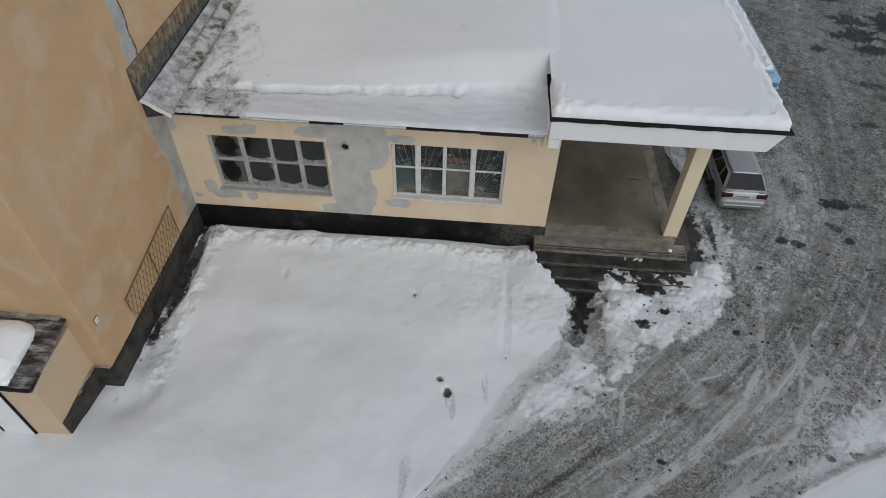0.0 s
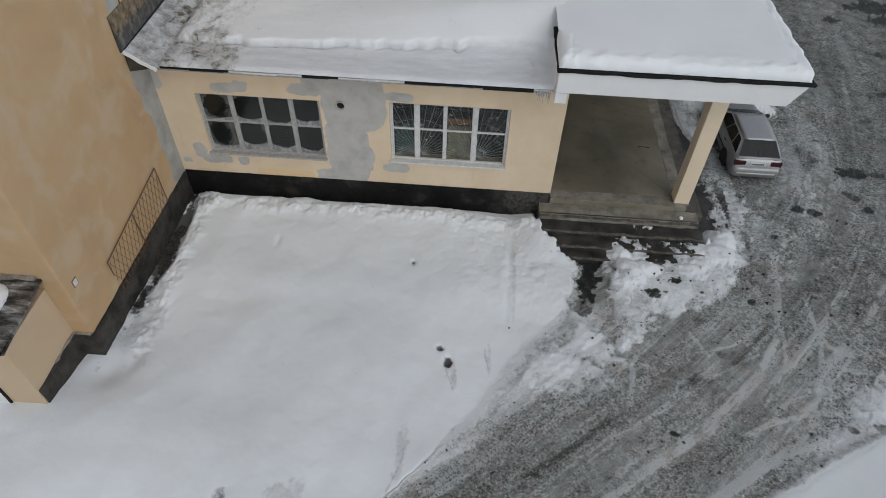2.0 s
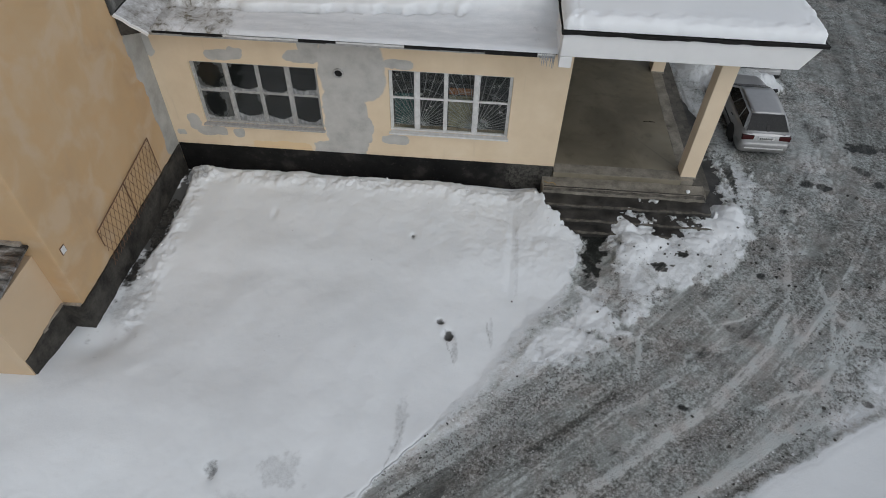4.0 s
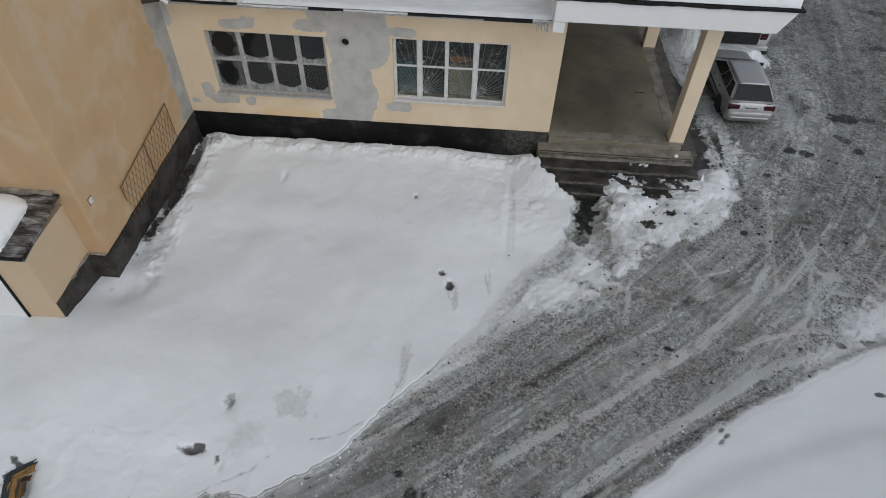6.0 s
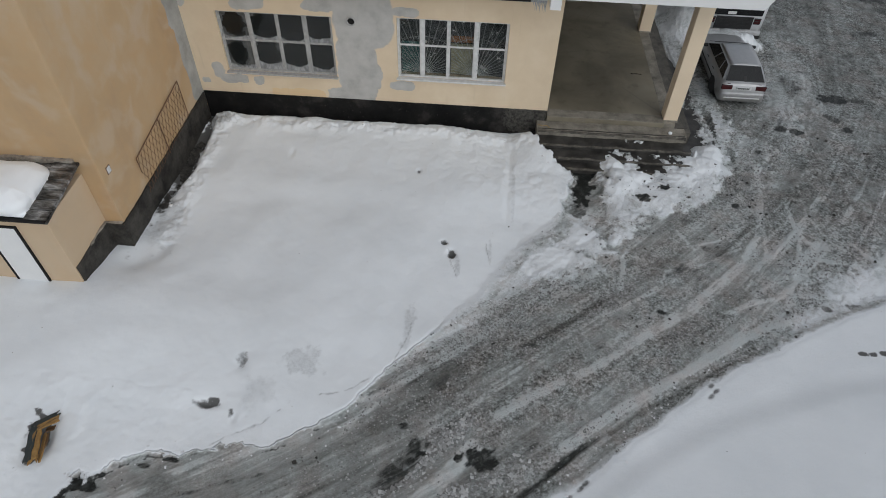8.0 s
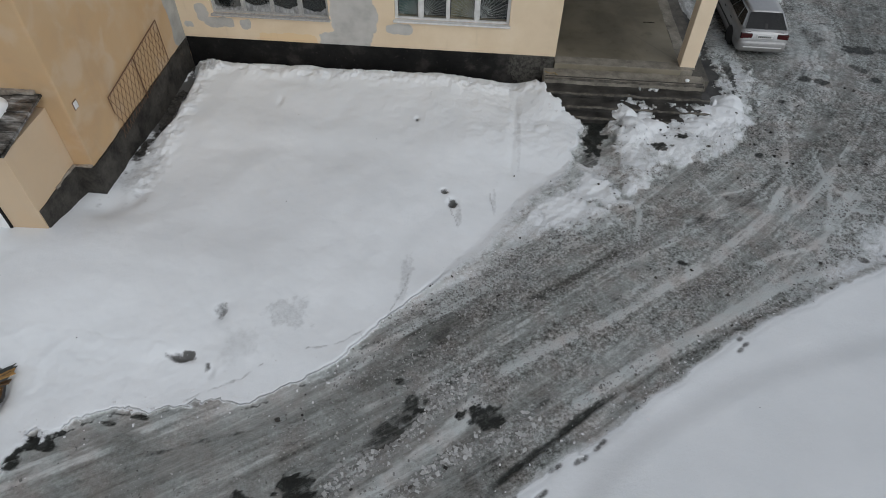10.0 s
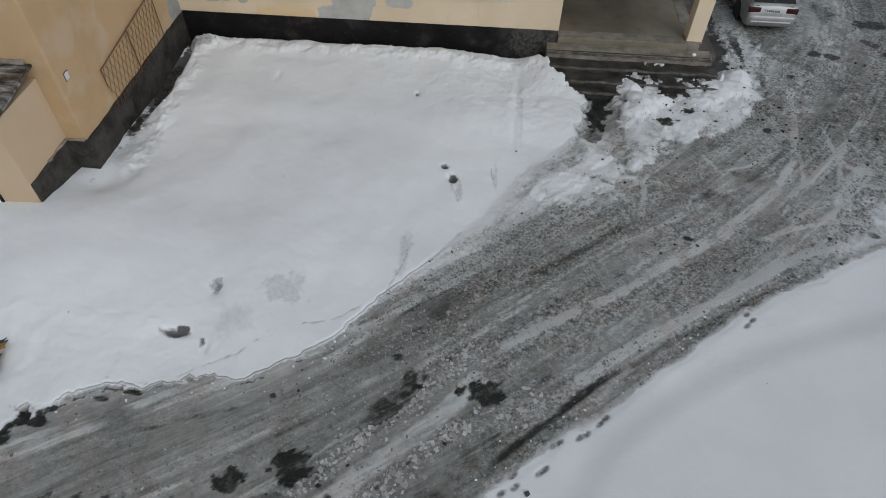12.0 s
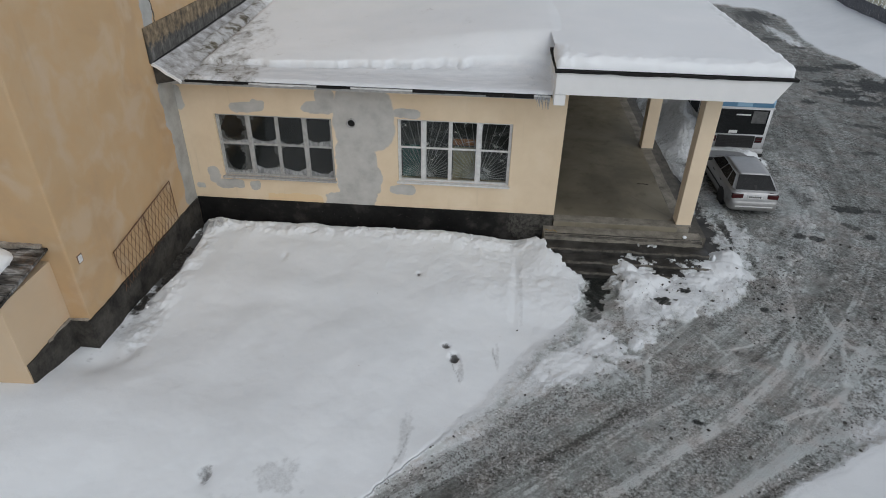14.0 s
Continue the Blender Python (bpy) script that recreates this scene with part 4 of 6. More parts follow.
def under(name, material, parent, x0, x1, y0, y1, z0, z1, bevel=0.006, label=""):
    """A box, given in world metres, that hangs under a parent standing elsewhere."""
    ob = box(name, material, parent, x0, x1, y0, y1, z0, z1, bevel, label)
    ob.matrix_parent_inverse = parent.matrix_world.inverted()
    return ob


# The top is out of view; 23 m was picked to shade the snow.
under("wall", OCHRE, tall, -26.0, WEST_X, 8.84, 34.0, -0.3, 23.0, 0.05)
under("roof", FELT, tall, -26.4, WEST_X + 0.4, 8.4, 34.4, 23.0, 23.25, 0.02, "added dark flat roof edge, out of view")
pl = part("plinth", rough_slab(WEST_X - 0.25, WEST_X + 0.05, 8.82, 15.24, -0.3, 1.17, 0.12, 0.035), ROUGH_PLINTH, tall, "black bitumen-painted plinth with a rough top")
pl.matrix_parent_inverse = tall.matrix_world.inverted()

# ---- roof of the wing ----
EAVE_Z = 5.34


def wing_roof():
    bm = bmesh.new()
    slab(bm, WEST_X + 0.02, 1.70, 14.62, 33.0, EAVE_Z - 0.02, EAVE_Z + 0.05, 0.006)
    for v in bm.verts:
        v.co.z += 0.035 * (v.co.y - 14.62)
    return part("roof", bm, FELT)


tagged(wing_roof(), "low felt roof with a ragged dark eave", "roof", kind="structure")

# ---- porch: canopy, floor, columns, steps ----
canopy = empty("porch_canopy", 1.72, 14.2, 5.5)
tagged(canopy, "flat porch canopy with a white boarded fascia", "canopy", kind="structure")


def fascia_board():
    """The long front board, its far end cut aslant."""
    bm = bmesh.new()
    slab(bm, 1.72, 7.80, 14.2, 14.32, 5.52, 6.12, 0.0)
    for v in bm.verts:
        if v.co.x > 7 and v.co.z < 5.6:
            v.co.x = 7.45
    bmesh.ops.bevel(bm, geom=list(bm.edges), offset=0.012, segments=2, affect="EDGES")
    return bm


fb = part("fascia", fascia_board(), WHITE, canopy, "long white painted fascia board")
fb.matrix_parent_inverse = canopy.matrix_world.inverted()
under("fascia", WHITE, canopy, 1.72, 1.84, 14.323, 15.9, 5.24, 6.12, 0.012)
under("corner_block", WHITE, canopy, 1.716, 2.02, 14.195, 14.5, 5.22, 5.515, 0.012)
under("fascia", WHITE, canopy, 7.35, 7.45, 14.323, 32.8, 5.53, 6.12, 0.012)
under("soffit", CEILING, canopy, 1.845, 7.345, 14.324, 32.8, 5.60, 5.72, 0.004, "plaster soffit, darkened so little light bounces to the porch floor")
dk = rough_slab(1.66, 7.88, 14.14, 15.9, 6.125, 6.195, 0.14, 0.026, 3.0)
slab(dk, 1.66, 7.88, 15.903, 33.0, 6.125, 6.20, 0.02)
dk = part("deck", dk, FELT, canopy, "black roofing felt edge")
dk.matrix_parent_inverse = canopy.matrix_world.inverted()

porch_floor = box("porch_floor", FLOOR, None, EAST_X + 0.014, 6.19, 15.28, 32.0, -0.2, 0.98, 0.02)
tagged(porch_floor, "worn brown-grey concrete porch floor", "floor", kind="structure")
porch_steps = empty("porch_steps", 2.0, 14.7, 0)
tagged(porch_steps, "worn concrete porch steps, wet and partly under snow", "steps", kind="structure")
DAMP = simple("damp_concrete", (0.03, 0.027, 0.023), (0.16, 0.147, 0.122), 2.2, 0.6, bump=0.4, fine=18.0)
EDGE = simple("worn_step_edge", (0.010, 0.0095, 0.0085), (0.21, 0.192, 0.16), 4.5, 0.6, bump=0.5, fine=12.0)
REACH = (0.0, 0.55, 1.03, 1.50, 1.82)
for i, zt in enumerate((0.82, 0.64, 0.48, 0.33)):
    a, b = REACH[i], REACH[i + 1]
    right = 6.88 + 0.12 * i
    st = part("step", rough_slab(1.95, right, 15.276 - b, 15.272 - a, -0.2, zt, 0.13, 0.034, 2.0 * i), CONCRETE if i == 0 else WET_CONCRETE, porch_steps)
    st.matrix_parent_inverse = porch_steps.matrix_world.inverted()
    st = part("nosing", rough_slab(1.98, right - 0.03, 15.235 - b, 15.30 - b, zt - 0.045, zt + 0.006, 0.06, 0.034, 5.0 * i), EDGE, porch_steps, "pale worn step edge")
    st.matrix_parent_inverse = porch_steps.matrix_world.inverted()
for x0, x1, zt, mt in ((6.20, 6.56, 0.965, CONCRETE), (6.565, 6.86, 0.82, DAMP), (6.865, 7.16, 0.64, DAMP), (7.165, 7.84, 0.245, WET_CONCRETE)):
    st = part("step", rough_slab(x0, x1, 15.0 if x0 > 7.1 else 15.30, 32.0, -0.2, zt, 0.3, 0.016, x0), mt, porch_steps)
    st.matrix_parent_inverse = porch_steps.matrix_world.inverted()
    under("nosing", WET_CONCRETE, porch_steps, x1 - 0.012, x1 + 0.012, 15.33, 31.9, zt - 0.075, zt - 0.02, 0.003, "dark worn step edge")
under("edge_bar", WET_CONCRETE, porch_steps, 1.98, 6.82, 14.80, 14.83, 0.819, 0.838, 0.002, "rusty steel edge bar")
for y0, y1, zt, k in ((15.30, 15.50, 1.0, 5.0), (15.51, 15.72, 0.993, 9.0)):
    st = part("edge_strip", rough_slab(EAST_X + 0.03, 6.16, y0, y1, 0.7, zt, 0.16, 0.016, k), CONCRETE, porch_steps, "worn pale concrete edge strip")
    st.matrix_parent_inverse = porch_steps.matrix_world.inverted()

column = empty("porch_column", 6.40, 15.68, 0.98)
tagged(column, "square cream-painted porch column", "column", group="porch columns", kind="structure")
part("shaft", slab(bmesh.new(), -0.235, 0.235, -0.235, 0.235, -0.04, 4.62, 0.025), COLUMN, column)
part("foot", slab(bmesh.new(), -0.25, 0.25, -0.25, 0.25, -0.04, 0.03, 0.012), CONCRETE, column, "dark cement foot")
copy_thing(column, pose(6.40, 21.75, 0.98))
copy_thing(column, pose(6.40, 27.8, 0.98))

# ---- vestibule of the tall building ----
vest = empty("vestibule", -11.7, 8.0, 0)
tagged(vest, "small ochre plastered entrance vestibule with a tin roof", "vestibule", kind="structure")
under("wall", PALE_OCHRE, vest, -13.6, -9.95, 7.09, 8.838, -0.3, 2.88, 0.012)
pl = part("plinth", rough_slab(-10.3, -9.91, 7.13, 8.78, -0.3, 1.22, 0.1, 0.022, 4.0), ROUGH_PLINTH, vest, "grimy dark plinth")
pl.matrix_parent_inverse = vest.matrix_world.inverted()

# ---- more materials ----
def make_frost():
    """Dirty glass, frosted from the rim inwards, clear in a ragged oval."""
    m, nt, p = surface("frosted_glass", 0.1)
    p.inputs["Specular IOR Level"].default_value = 0.25
    v = coords(nt, "Generated")
    o = coords(nt)
    x, _, z = split(nt, v)
    rag = sums(nt, "ADD", sums(nt, "MULTIPLY", grain(nt, o, 2.6, 3.0, 0.6), 0.7), sums(nt, "MULTIPLY", grain(nt, o, 11.0, 3.0, 0.6), 0.3))
    luck = nt.nodes.new("ShaderNodeObjectInfo").outputs["Random"]
    u = sums(nt, "DIVIDE", sums(nt, "SUBTRACT", x, sums(nt, "MULTIPLY_ADD", luck, 0.3, 0.35)), sums(nt, "MULTIPLY_ADD", luck, 0.6, 0.28))
    w = sums(nt, "DIVIDE", sums(nt, "SUBTRACT", z, 0.56), sums(nt, "MULTIPLY_ADD", luck, 0.5, 0.33))
    d = sums(nt, "SQRT", sums(nt, "ADD", sums(nt, "MULTIPLY", u, u), sums(nt, "MULTIPLY", w, w)))
    d = sums(nt, "MULTIPLY_ADD", sums(nt, "SUBTRACT", rag, 0.5), 2.0, d)
    clear = sums(nt, "SUBTRACT", 1.0, step_up(nt, d, 0.75, 1.25))
    low = sums(nt, "MULTIPLY_ADD", sums(nt, "FRACT", sums(nt, "MULTIPLY", luck, 7.3)), 0.26, -0.06)
    bowl = sums(nt, "MULTIPLY", sums(nt, "POWER", sums(nt, "ABSOLUTE", sums(nt, "SUBTRACT", x, 0.5)), 2.0), 0.5)
    foot = sums(nt, "SUBTRACT", 1.0, step_up(nt, sums(nt, "SUBTRACT", sums(nt, "MULTIPLY_ADD", sums(nt, "SUBTRACT", rag, 0.5), 0.25, z), bowl), low, sums(nt, "ADD", low, 0.05)))
    streak = grain(nt, mapped(nt, o, (1, 1, 0.4)), 9.0, 4.0, 0.6)
    rime = ramp(nt, streak, (0.35, (0.06, 0.062, 0.06)), (0.65, (0.125, 0.13, 0.125)))
    rime = blend(nt, foot, rime, ramp(nt, streak, (0.4, (0.20, 0.205, 0.205)), (0.65, (0.42, 0.43, 0.43))))
    scratch = cells(nt, mapped(nt, o, (1.0, 1.0, 0.7), (1, 2, 3)), 1.6, "DISTANCE_TO_EDGE")
    scratch = sums(nt, "SUBTRACT", 1.0, step_up(nt, sums(nt, "MULTIPLY_ADD", sums(nt, "SUBTRACT", rag, 0.5), 0.16, scratch), 0.002, 0.010))
    clear = sums(nt, "MULTIPLY", sums(nt, "MULTIPLY", clear, sums(nt, "SUBTRACT", 1.0, foot)), sums(nt, "MULTIPLY_ADD", scratch, -0.22, 1.0))
    plug(nt, p.inputs["Base Color"], blend(nt, clear, rime, (0.09, 0.10, 0.098)))
    plug(nt, p.inputs["Transmission Weight"], sums(nt, "MULTIPLY", clear, 0.9))
    plug(nt, p.inputs["Roughness"], sums(nt, "MULTIPLY_ADD", clear, -0.5, 0.55))
    return m


def make_roof_ice():
    """Snow on the wing roof: clean slab, grey crust at the eave, dirt and moss beside the tall wall, a painted shade
    line under the lip.
    """
    m, nt, p = surface("roof_snow_crust", 0.65)
    v = coords(nt)
    crust, dirt = field(nt, "crust"), field(nt, "dirt")
    big, mid, fine = grain(nt, v, 0.6, 4.0, 0.5), grain(nt, v, 4.0, 5.0, 0.62), grain(nt, v, 26.0, 3.0, 0.65)
    c = ramp(nt, big, (0.3, (0.86, 0.89, 0.905)), (0.7, (0.91, 0.93, 0.94)))
    ice = ramp(nt, grain(nt, mapped(nt, v, (0.8, 3.0, 1)), 1.6, 5.0, 0.6), (0.3, (0.64, 0.665, 0.685)), (0.55, (0.73, 0.75, 0.77)), (0.75, (0.82, 0.83, 0.84)))
    c = blend(nt, crust, c, ice)
    smear = grain(nt, mapped(nt, v, (1.0, 0.55, 1.0)), 1.9, 7.0, 0.74, 0.2)
    soil_shade = step_up(nt, sums(nt, "ADD", dirt, sums(nt, "MULTIPLY", sums(nt, "SUBTRACT", sums(nt, "ADD", smear, sums(nt, "MULTIPLY", fine, 0.2)), 0.6), 2.6)), 0.25, 1.0)
    moss = ramp(nt, grain(nt, v, 1.9, 6.0, 0.66, 0.5), (0.36, (0.055, 0.046, 0.028)), (0.42, (0.15, 0.135, 0.10)), (0.47, (0.40, 0.40, 0.39)), (0.56, (0.56, 0.57, 0.575)), (0.62, (0.30, 0.29, 0.265)), (0.72, (0.66, 0.67, 0.68)))
    plug(nt, p.inputs["Base Color"], blend(nt, soil_shade, c, moss))
    relief(nt, p, sums(nt, "ADD", mid, sums(nt, "MULTIPLY", fine, 0.4)), 0.35, 0.06)
    return m


def make_stained_band():
    m, nt, p = surface("stained_flashing", 0.75)
    v = coords(nt)
    _, y, z = split(nt, v)
    run = grain(nt, mapped(nt, v, (4, 4, 0.7)), 1.6, 5.0, 0.65)
    mid = grain(nt, v, 5.0, 5.0, 0.65)
    tex = sums(nt, "ADD", sums(nt, "MULTIPLY", run, 0.5), sums(nt, "MULTIPLY", mid, 0.5))
    lower = ramp(nt, tex, (0.40, (0.03, 0.029, 0.027)), (0.52, (0.085, 0.082, 0.075)), (0.66, (0.18, 0.175, 0.165)))
    upper = ramp(nt, tex, (0.36, (0.045, 0.035, 0.025)), (0.48, (0.14, 0.105, 0.065)), (0.58, (0.27, 0.205, 0.13)), (0.70, (0.42, 0.34, 0.24)))
    c = blend(nt, step_up(nt, sums(nt, "MULTIPLY_ADD", mid, 0.7, z), 6.58, 6.78), lower, upper)
    plug(nt, p.inputs["Base Color"], c)
    relief(nt, p, mid, 0.5, 0.02)
    return m


def make_rusty_tin():
    m, nt, p = surface("weathered_tin", 0.5, 0.4)
    v = coords(nt)
    mid, big = grain(nt, mapped(nt, v, (0.6, 2.0, 1.0)), 3.0, 5.0, 0.65), grain(nt, v, 1.7, 4.0, 0.6)
    c = ramp(nt, mid, (0.38, (0.02, 0.018, 0.016)), (0.47, (0.08, 0.075, 0.068)), (0.56, (0.20, 0.195, 0.185)), (0.68, (0.46, 0.46, 0.45)))
    c = blend(nt, sums(nt, "MULTIPLY", step_up(nt, big, 0.52, 0.66), 0.7), c, (0.14, 0.085, 0.05))
    plug(nt, p.inputs["Base Color"], c)
    plug(nt, p.inputs["Roughness"], sums(nt, "MULTIPLY_ADD", mid, 0.4, 0.3))
    relief(nt, p, mid, 0.4, 0.01)
    return m


FROST = make_frost()
ROOF_ICE = make_roof_ice()
BAND = make_stained_band()
TIN = make_rusty_tin()
DIRTY_TIN = simple("snow_dusted_tin", (0.12, 0.10, 0.075), (0.74, 0.75, 0.76), 2.6, 0.5, 0.1, bump=0.5, depth=0.03, fine=14.0)
# Dark tone painted in for the shade of the room behind the panes.
DARK_ROOM = simple("unlit_room_tone", (0.10, 0.11, 0.105), (0.16, 0.17, 0.165), 1.0, 0.9)
RUST = simple("rusty_steel", (0.10, 0.05, 0.028), (0.20, 0.11, 0.06), 14.0, 0.8, 0.2)
BARS = simple("white_enamel_bar", (0.66, 0.67, 0.66), (0.78, 0.79, 0.78), 8.0, 0.5)
ICE = simple("clear_ice", (0.66, 0.69, 0.72), (0.80, 0.83, 0.85), 9.0, 0.15)
ICE.node_tree.nodes["Principled BSDF"].inputs["Transmission Weight"].default_value = 0.5
TEAL = simple("teal_board", (0.06, 0.19, 0.185), (0.11, 0.27, 0.26), 3.0, 0.7)
CARD = simple("yellowed_cardboard", (0.46, 0.40, 0.24), (0.62, 0.56, 0.38), 3.5, 0.8)
ORANGE = simple("faded_orange_cloth", (0.40, 0.15, 0.06), (0.55, 0.26, 0.12), 6.0, 0.85)
WOOD = simple("splintered_yellow_wood", (0.15, 0.075, 0.02), (0.46, 0.27, 0.085), 9.0, 0.75, bump=0.5)
DARK_WOOD = simple("damp_brown_wood", (0.05, 0.025, 0.01), (0.16, 0.085, 0.03), 9.0, 0.7, bump=0.5)
# Near-black green for sheets that stand in for the hole's shade.
HOLE_DARK = simple("dark_green_hole", (0.012, 0.018, 0.017), (0.03, 0.042, 0.04), 6.0, 0.7)

# ---- inside the wing: a made-up room, its surfaces coloured dark for shade ----
tagged(box("room_floor", DARK_ROOM, None, WEST_X + 0.01, EAST_X - 0.41, WALL_Y + 0.41, 19.6, 0.9, 1.15, 0.004), "added floor behind the windows, toned dark for an unlit room", "floor", kind="structure")
tagged(box("room_wall", DARK_ROOM, None, WEST_X + 0.01, EAST_X - 0.41, 19.6, 19.8, 1.16, 5.3, 0.004), "added partition behind the windows, toned dark for an unlit room", "wall", kind="structure")
tagged(box("room_ceiling", DARK_ROOM, None, WEST_X + 0.01, EAST_X - 0.41, WALL_Y + 0.41, 19.59, 5.0, 5.12, 0.004), "added ceiling behind the windows, toned dark for an unlit room", "ceiling", kind="structure")


# ---- windows ----
def window(name, x0, x1, z0, z1, cuts, bar_z, pane_mat, FRAME, label):
    """A wooden window of eight panes, set back in its opening. cuts: the uprights as (x, half width)."""
    w = empty(name, x0, WALL_Y, z0)
    tagged(w, label, "window", kind="structure")
    ya, yb = WALL_Y + 0.10, WALL_Y + 0.17
    f = 0.062
    for a, b, c, d in ((x0 + 0.003, x0 + f, z0 + 0.003, z1 - 0.003), (x1 - f, x1 - 0.003, z0 + 0.003, z1 - 0.003)):
        under("jamb", FRAME, w, a, b, ya - 0.02, yb, c, d, 0.008)
    for c, d in ((z0 + 0.003, z0 + f), (z1 - f, z1 - 0.003)):
        under("rail", FRAME, w, x0 + f + 0.002, x1 - f - 0.002, ya - 0.02, yb, c, d, 0.008)
    for x, h in cuts:
        under("mullion", FRAME, w, x - h, x + h, ya - 0.012 if h > 0.04 else ya, yb, z0 + f + 0.002, z1 - f - 0.002, 0.008)
    edges = [x0 + f] + [e for x, h in cuts for e in (x - h, x + h)] + [x1 - f]
    for a, b in zip(edges[::2], edges[1::2]):
        under("glazing_bar", FRAME, w, a + 0.002, b - 0.002, ya + 0.006, yb, bar_z - 0.027, bar_z + 0.027, 0.006)
        for c, d in ((z0 + f, bar_z - 0.027), (bar_z + 0.027, z1 - f)):
            g = under("pane", pane_mat, w, a - 0.004, b + 0.004, yb - 0.03, yb - 0.022, c - 0.004, d + 0.004, 0.0)
            g.visible_shadow = False
            for s, t, u, v in ((a, a + 0.03, c, d), (b - 0.03, b, c, d)):
                under("sash_stile", FRAME, w, s + 0.003, t, ya + 0.012, yb - 0.034, u + 0.003, v - 0.003, 0.004)
    sill = under("sill", FRAME, w, x0 - 0.04, x1 + 0.04, WALL_Y - 0.09, ya - 0.025, z0 - 0.05, z0 + 0.004, 0.012, "chipped grey-white sill board")
    return w


W1, W2 = WINDOWS
window(*W1, [(-7.40, 0.048), (-6.50, 0.03), (-5.63, 0.048)], 3.10, FROST, FRAME_OLD, "old white window, panes frosted and cracked, dark inside")
window(*W2, [(-1.95, 0.058), (-1.13, 0.03), (-0.26, 0.058)], 3.25, GLASS, FRAME, "white window of eight panes with a white grille behind")


def fan_grille(cx, x0, x1, z0, z1):
    """Window bars that fan out like a rising sun, with two arcs."""
    g = empty("window_grille", cx, WALL_Y + 0.26, z0)
    tagged(g, "white steel window grille with bars fanned like sun rays", "window grille", group="sun ray grilles")
    y = WALL_Y + 0.26
    inv = g.matrix_world.inverted()
    h = z1 - z0
    for k in range(23):
        a = radians(6 + k * 168 / 22)
        dx, dz = math.cos(a), math.sin(a)
        far = min(((x1 - cx) / dx) if dx > 0.01 else 1e9, ((x0 - cx) / dx) if dx < -0.01 else 1e9, h / dz)
        b = part("ray", rod(bmesh.new(), (cx + 0.12 * dx, y, z0 + 0.12 * dz), (cx + far * dx, y, z0 + far * dz), 0.0085, 6), BARS, g)
        b.matrix_parent_inverse = inv
    for r in (0.12, 1.30):
        bm = bmesh.new()
        last = None
        for k in range(25):
            a = math.pi * k / 24
            p = (cx + min(max(r * math.cos(a), x0 - cx), x1 - cx), y - 0.012, z0 + r * math.sin(a))
            if last and (Vector(p) - Vector(last)).length > 0.01:
                rod(bm, last, p, 0.007, 6)
            last = p
        b = part("arc", bm, BARS, g)
        b.matrix_parent_inverse = inv


fan_grille(-1.92, -2.66, -1.16, 2.2, 4.12)
fan_grille(-0.24, -1.10, 0.65, 2.2, 4.12)
for nm, mt, lb, ct, a, b, c, d, y in (("board", TEAL, "dark teal board leaning behind the window pane", "board", -2.64, -1.99, 2.12, 3.2, 15.72),
                                      ("cardboard_sheet", CARD, "yellowed cardboard sheet standing behind the window", "cardboard", -1.06, -0.36, 2.12, 3.2, 15.74),
                                      ("cloth", ORANGE, "faded orange cloth hung behind the window pane", "cloth", -1.06, -0.36, 3.24, 3.45, 15.75)):
    tagged(box(nm, mt, None, a, b, y, y + 0.03, c, d, 0.006), lb, ct)
tagged(box("shelf", DARK_ROOM, None, WEST_X + 0.02, EAST_X - 0.42, WALL_Y + 0.405, 15.80, 2.04, 2.10, 0.006), "inner window shelf along the wall, in the dark room tone", "shelf", kind="structure")

# vent hole in the cement patch
vent = empty("vent_pipe", -4.13, WALL_Y, 4.0)
tagged(vent, "short round steel vent pipe let into the wall", "vent pipe")
bm = bmesh.new()
r_out, r_in, prev = 0.145, 0.11, None
for k in range(24):
    a = 2 * math.pi * k / 24
    ring = [bm.verts.new((r * math.cos(a), y, r * math.sin(a))) for r, y in ((r_out, 0.0), (r_out, -0.05), (r_in, -0.05), (r_in, 0.0))]
    if prev:
        for i in range(3):
            bm.faces.new((prev[i], ring[i], ring[i + 1], prev[i + 1]))
    else:
        first = ring
    prev = ring
for i in range(3):
    bm.faces.new((prev[i], first[i], first[i + 1], prev[i + 1]))
part("collar", bm, FRAME_OLD, vent, smooth=True)
# The bore is a flat black disc, coloured for the dark inside the pipe.
part("opening", rod(bmesh.new(), (0, -0.008, 0), (0, 0.004, 0), 0.109, 24), FELT, vent, "black disc for the unlit pipe mouth")

# ---- roof edge of the wing: felt strips, flashing and the cant strip beside the tall wall ----
eave = empty("eave_edge", -3.5, 14.6, EAVE_Z)
tagged(eave, "ragged black felt and tin along the eave", "eave trim", kind="structure")
random.seed(4)
for x0, x1, dark, thick in ((-8.72, -6.86, True, 0.035), (-6.86, -4.9, False, 0.03), (-4.9, -3.93, True, 0.04), (-3.93, -2.18, False, 0.03), (-2.18, -0.13, True, 0.045), (-0.13, 1.2, True, 0.085), (1.2, 1.66, False, 0.03)):
    x = x0
    while x < x1 - 0.01:
        n = min(random.uniform(0.25, 1.0), x1 - x)
        d = random.uniform(0.0, 0.03)
        under("strip", FELT if dark else FRAME, eave, x + 0.004, x + n, 14.575 - d, 14.615, EAVE_Z - thick - random.uniform(0, 0.02), EAVE_Z + 0.012, 0.005)
        x += n
under("eave_board", FRAME_OLD, eave, -9.3, 1.66, 14.63, 14.657, EAVE_Z - 0.13, EAVE_Z - 0.028, 0.006, "pale weathered board under the eave")
tagged(box("soffit", CREAM, None, WEST_X + 0.02, 1.70, 14.66, 15.29, EAVE_Z - 0.09, EAVE_Z - 0.025, 0.004), "cream painted soffit under the eave", "soffit", kind="structure")


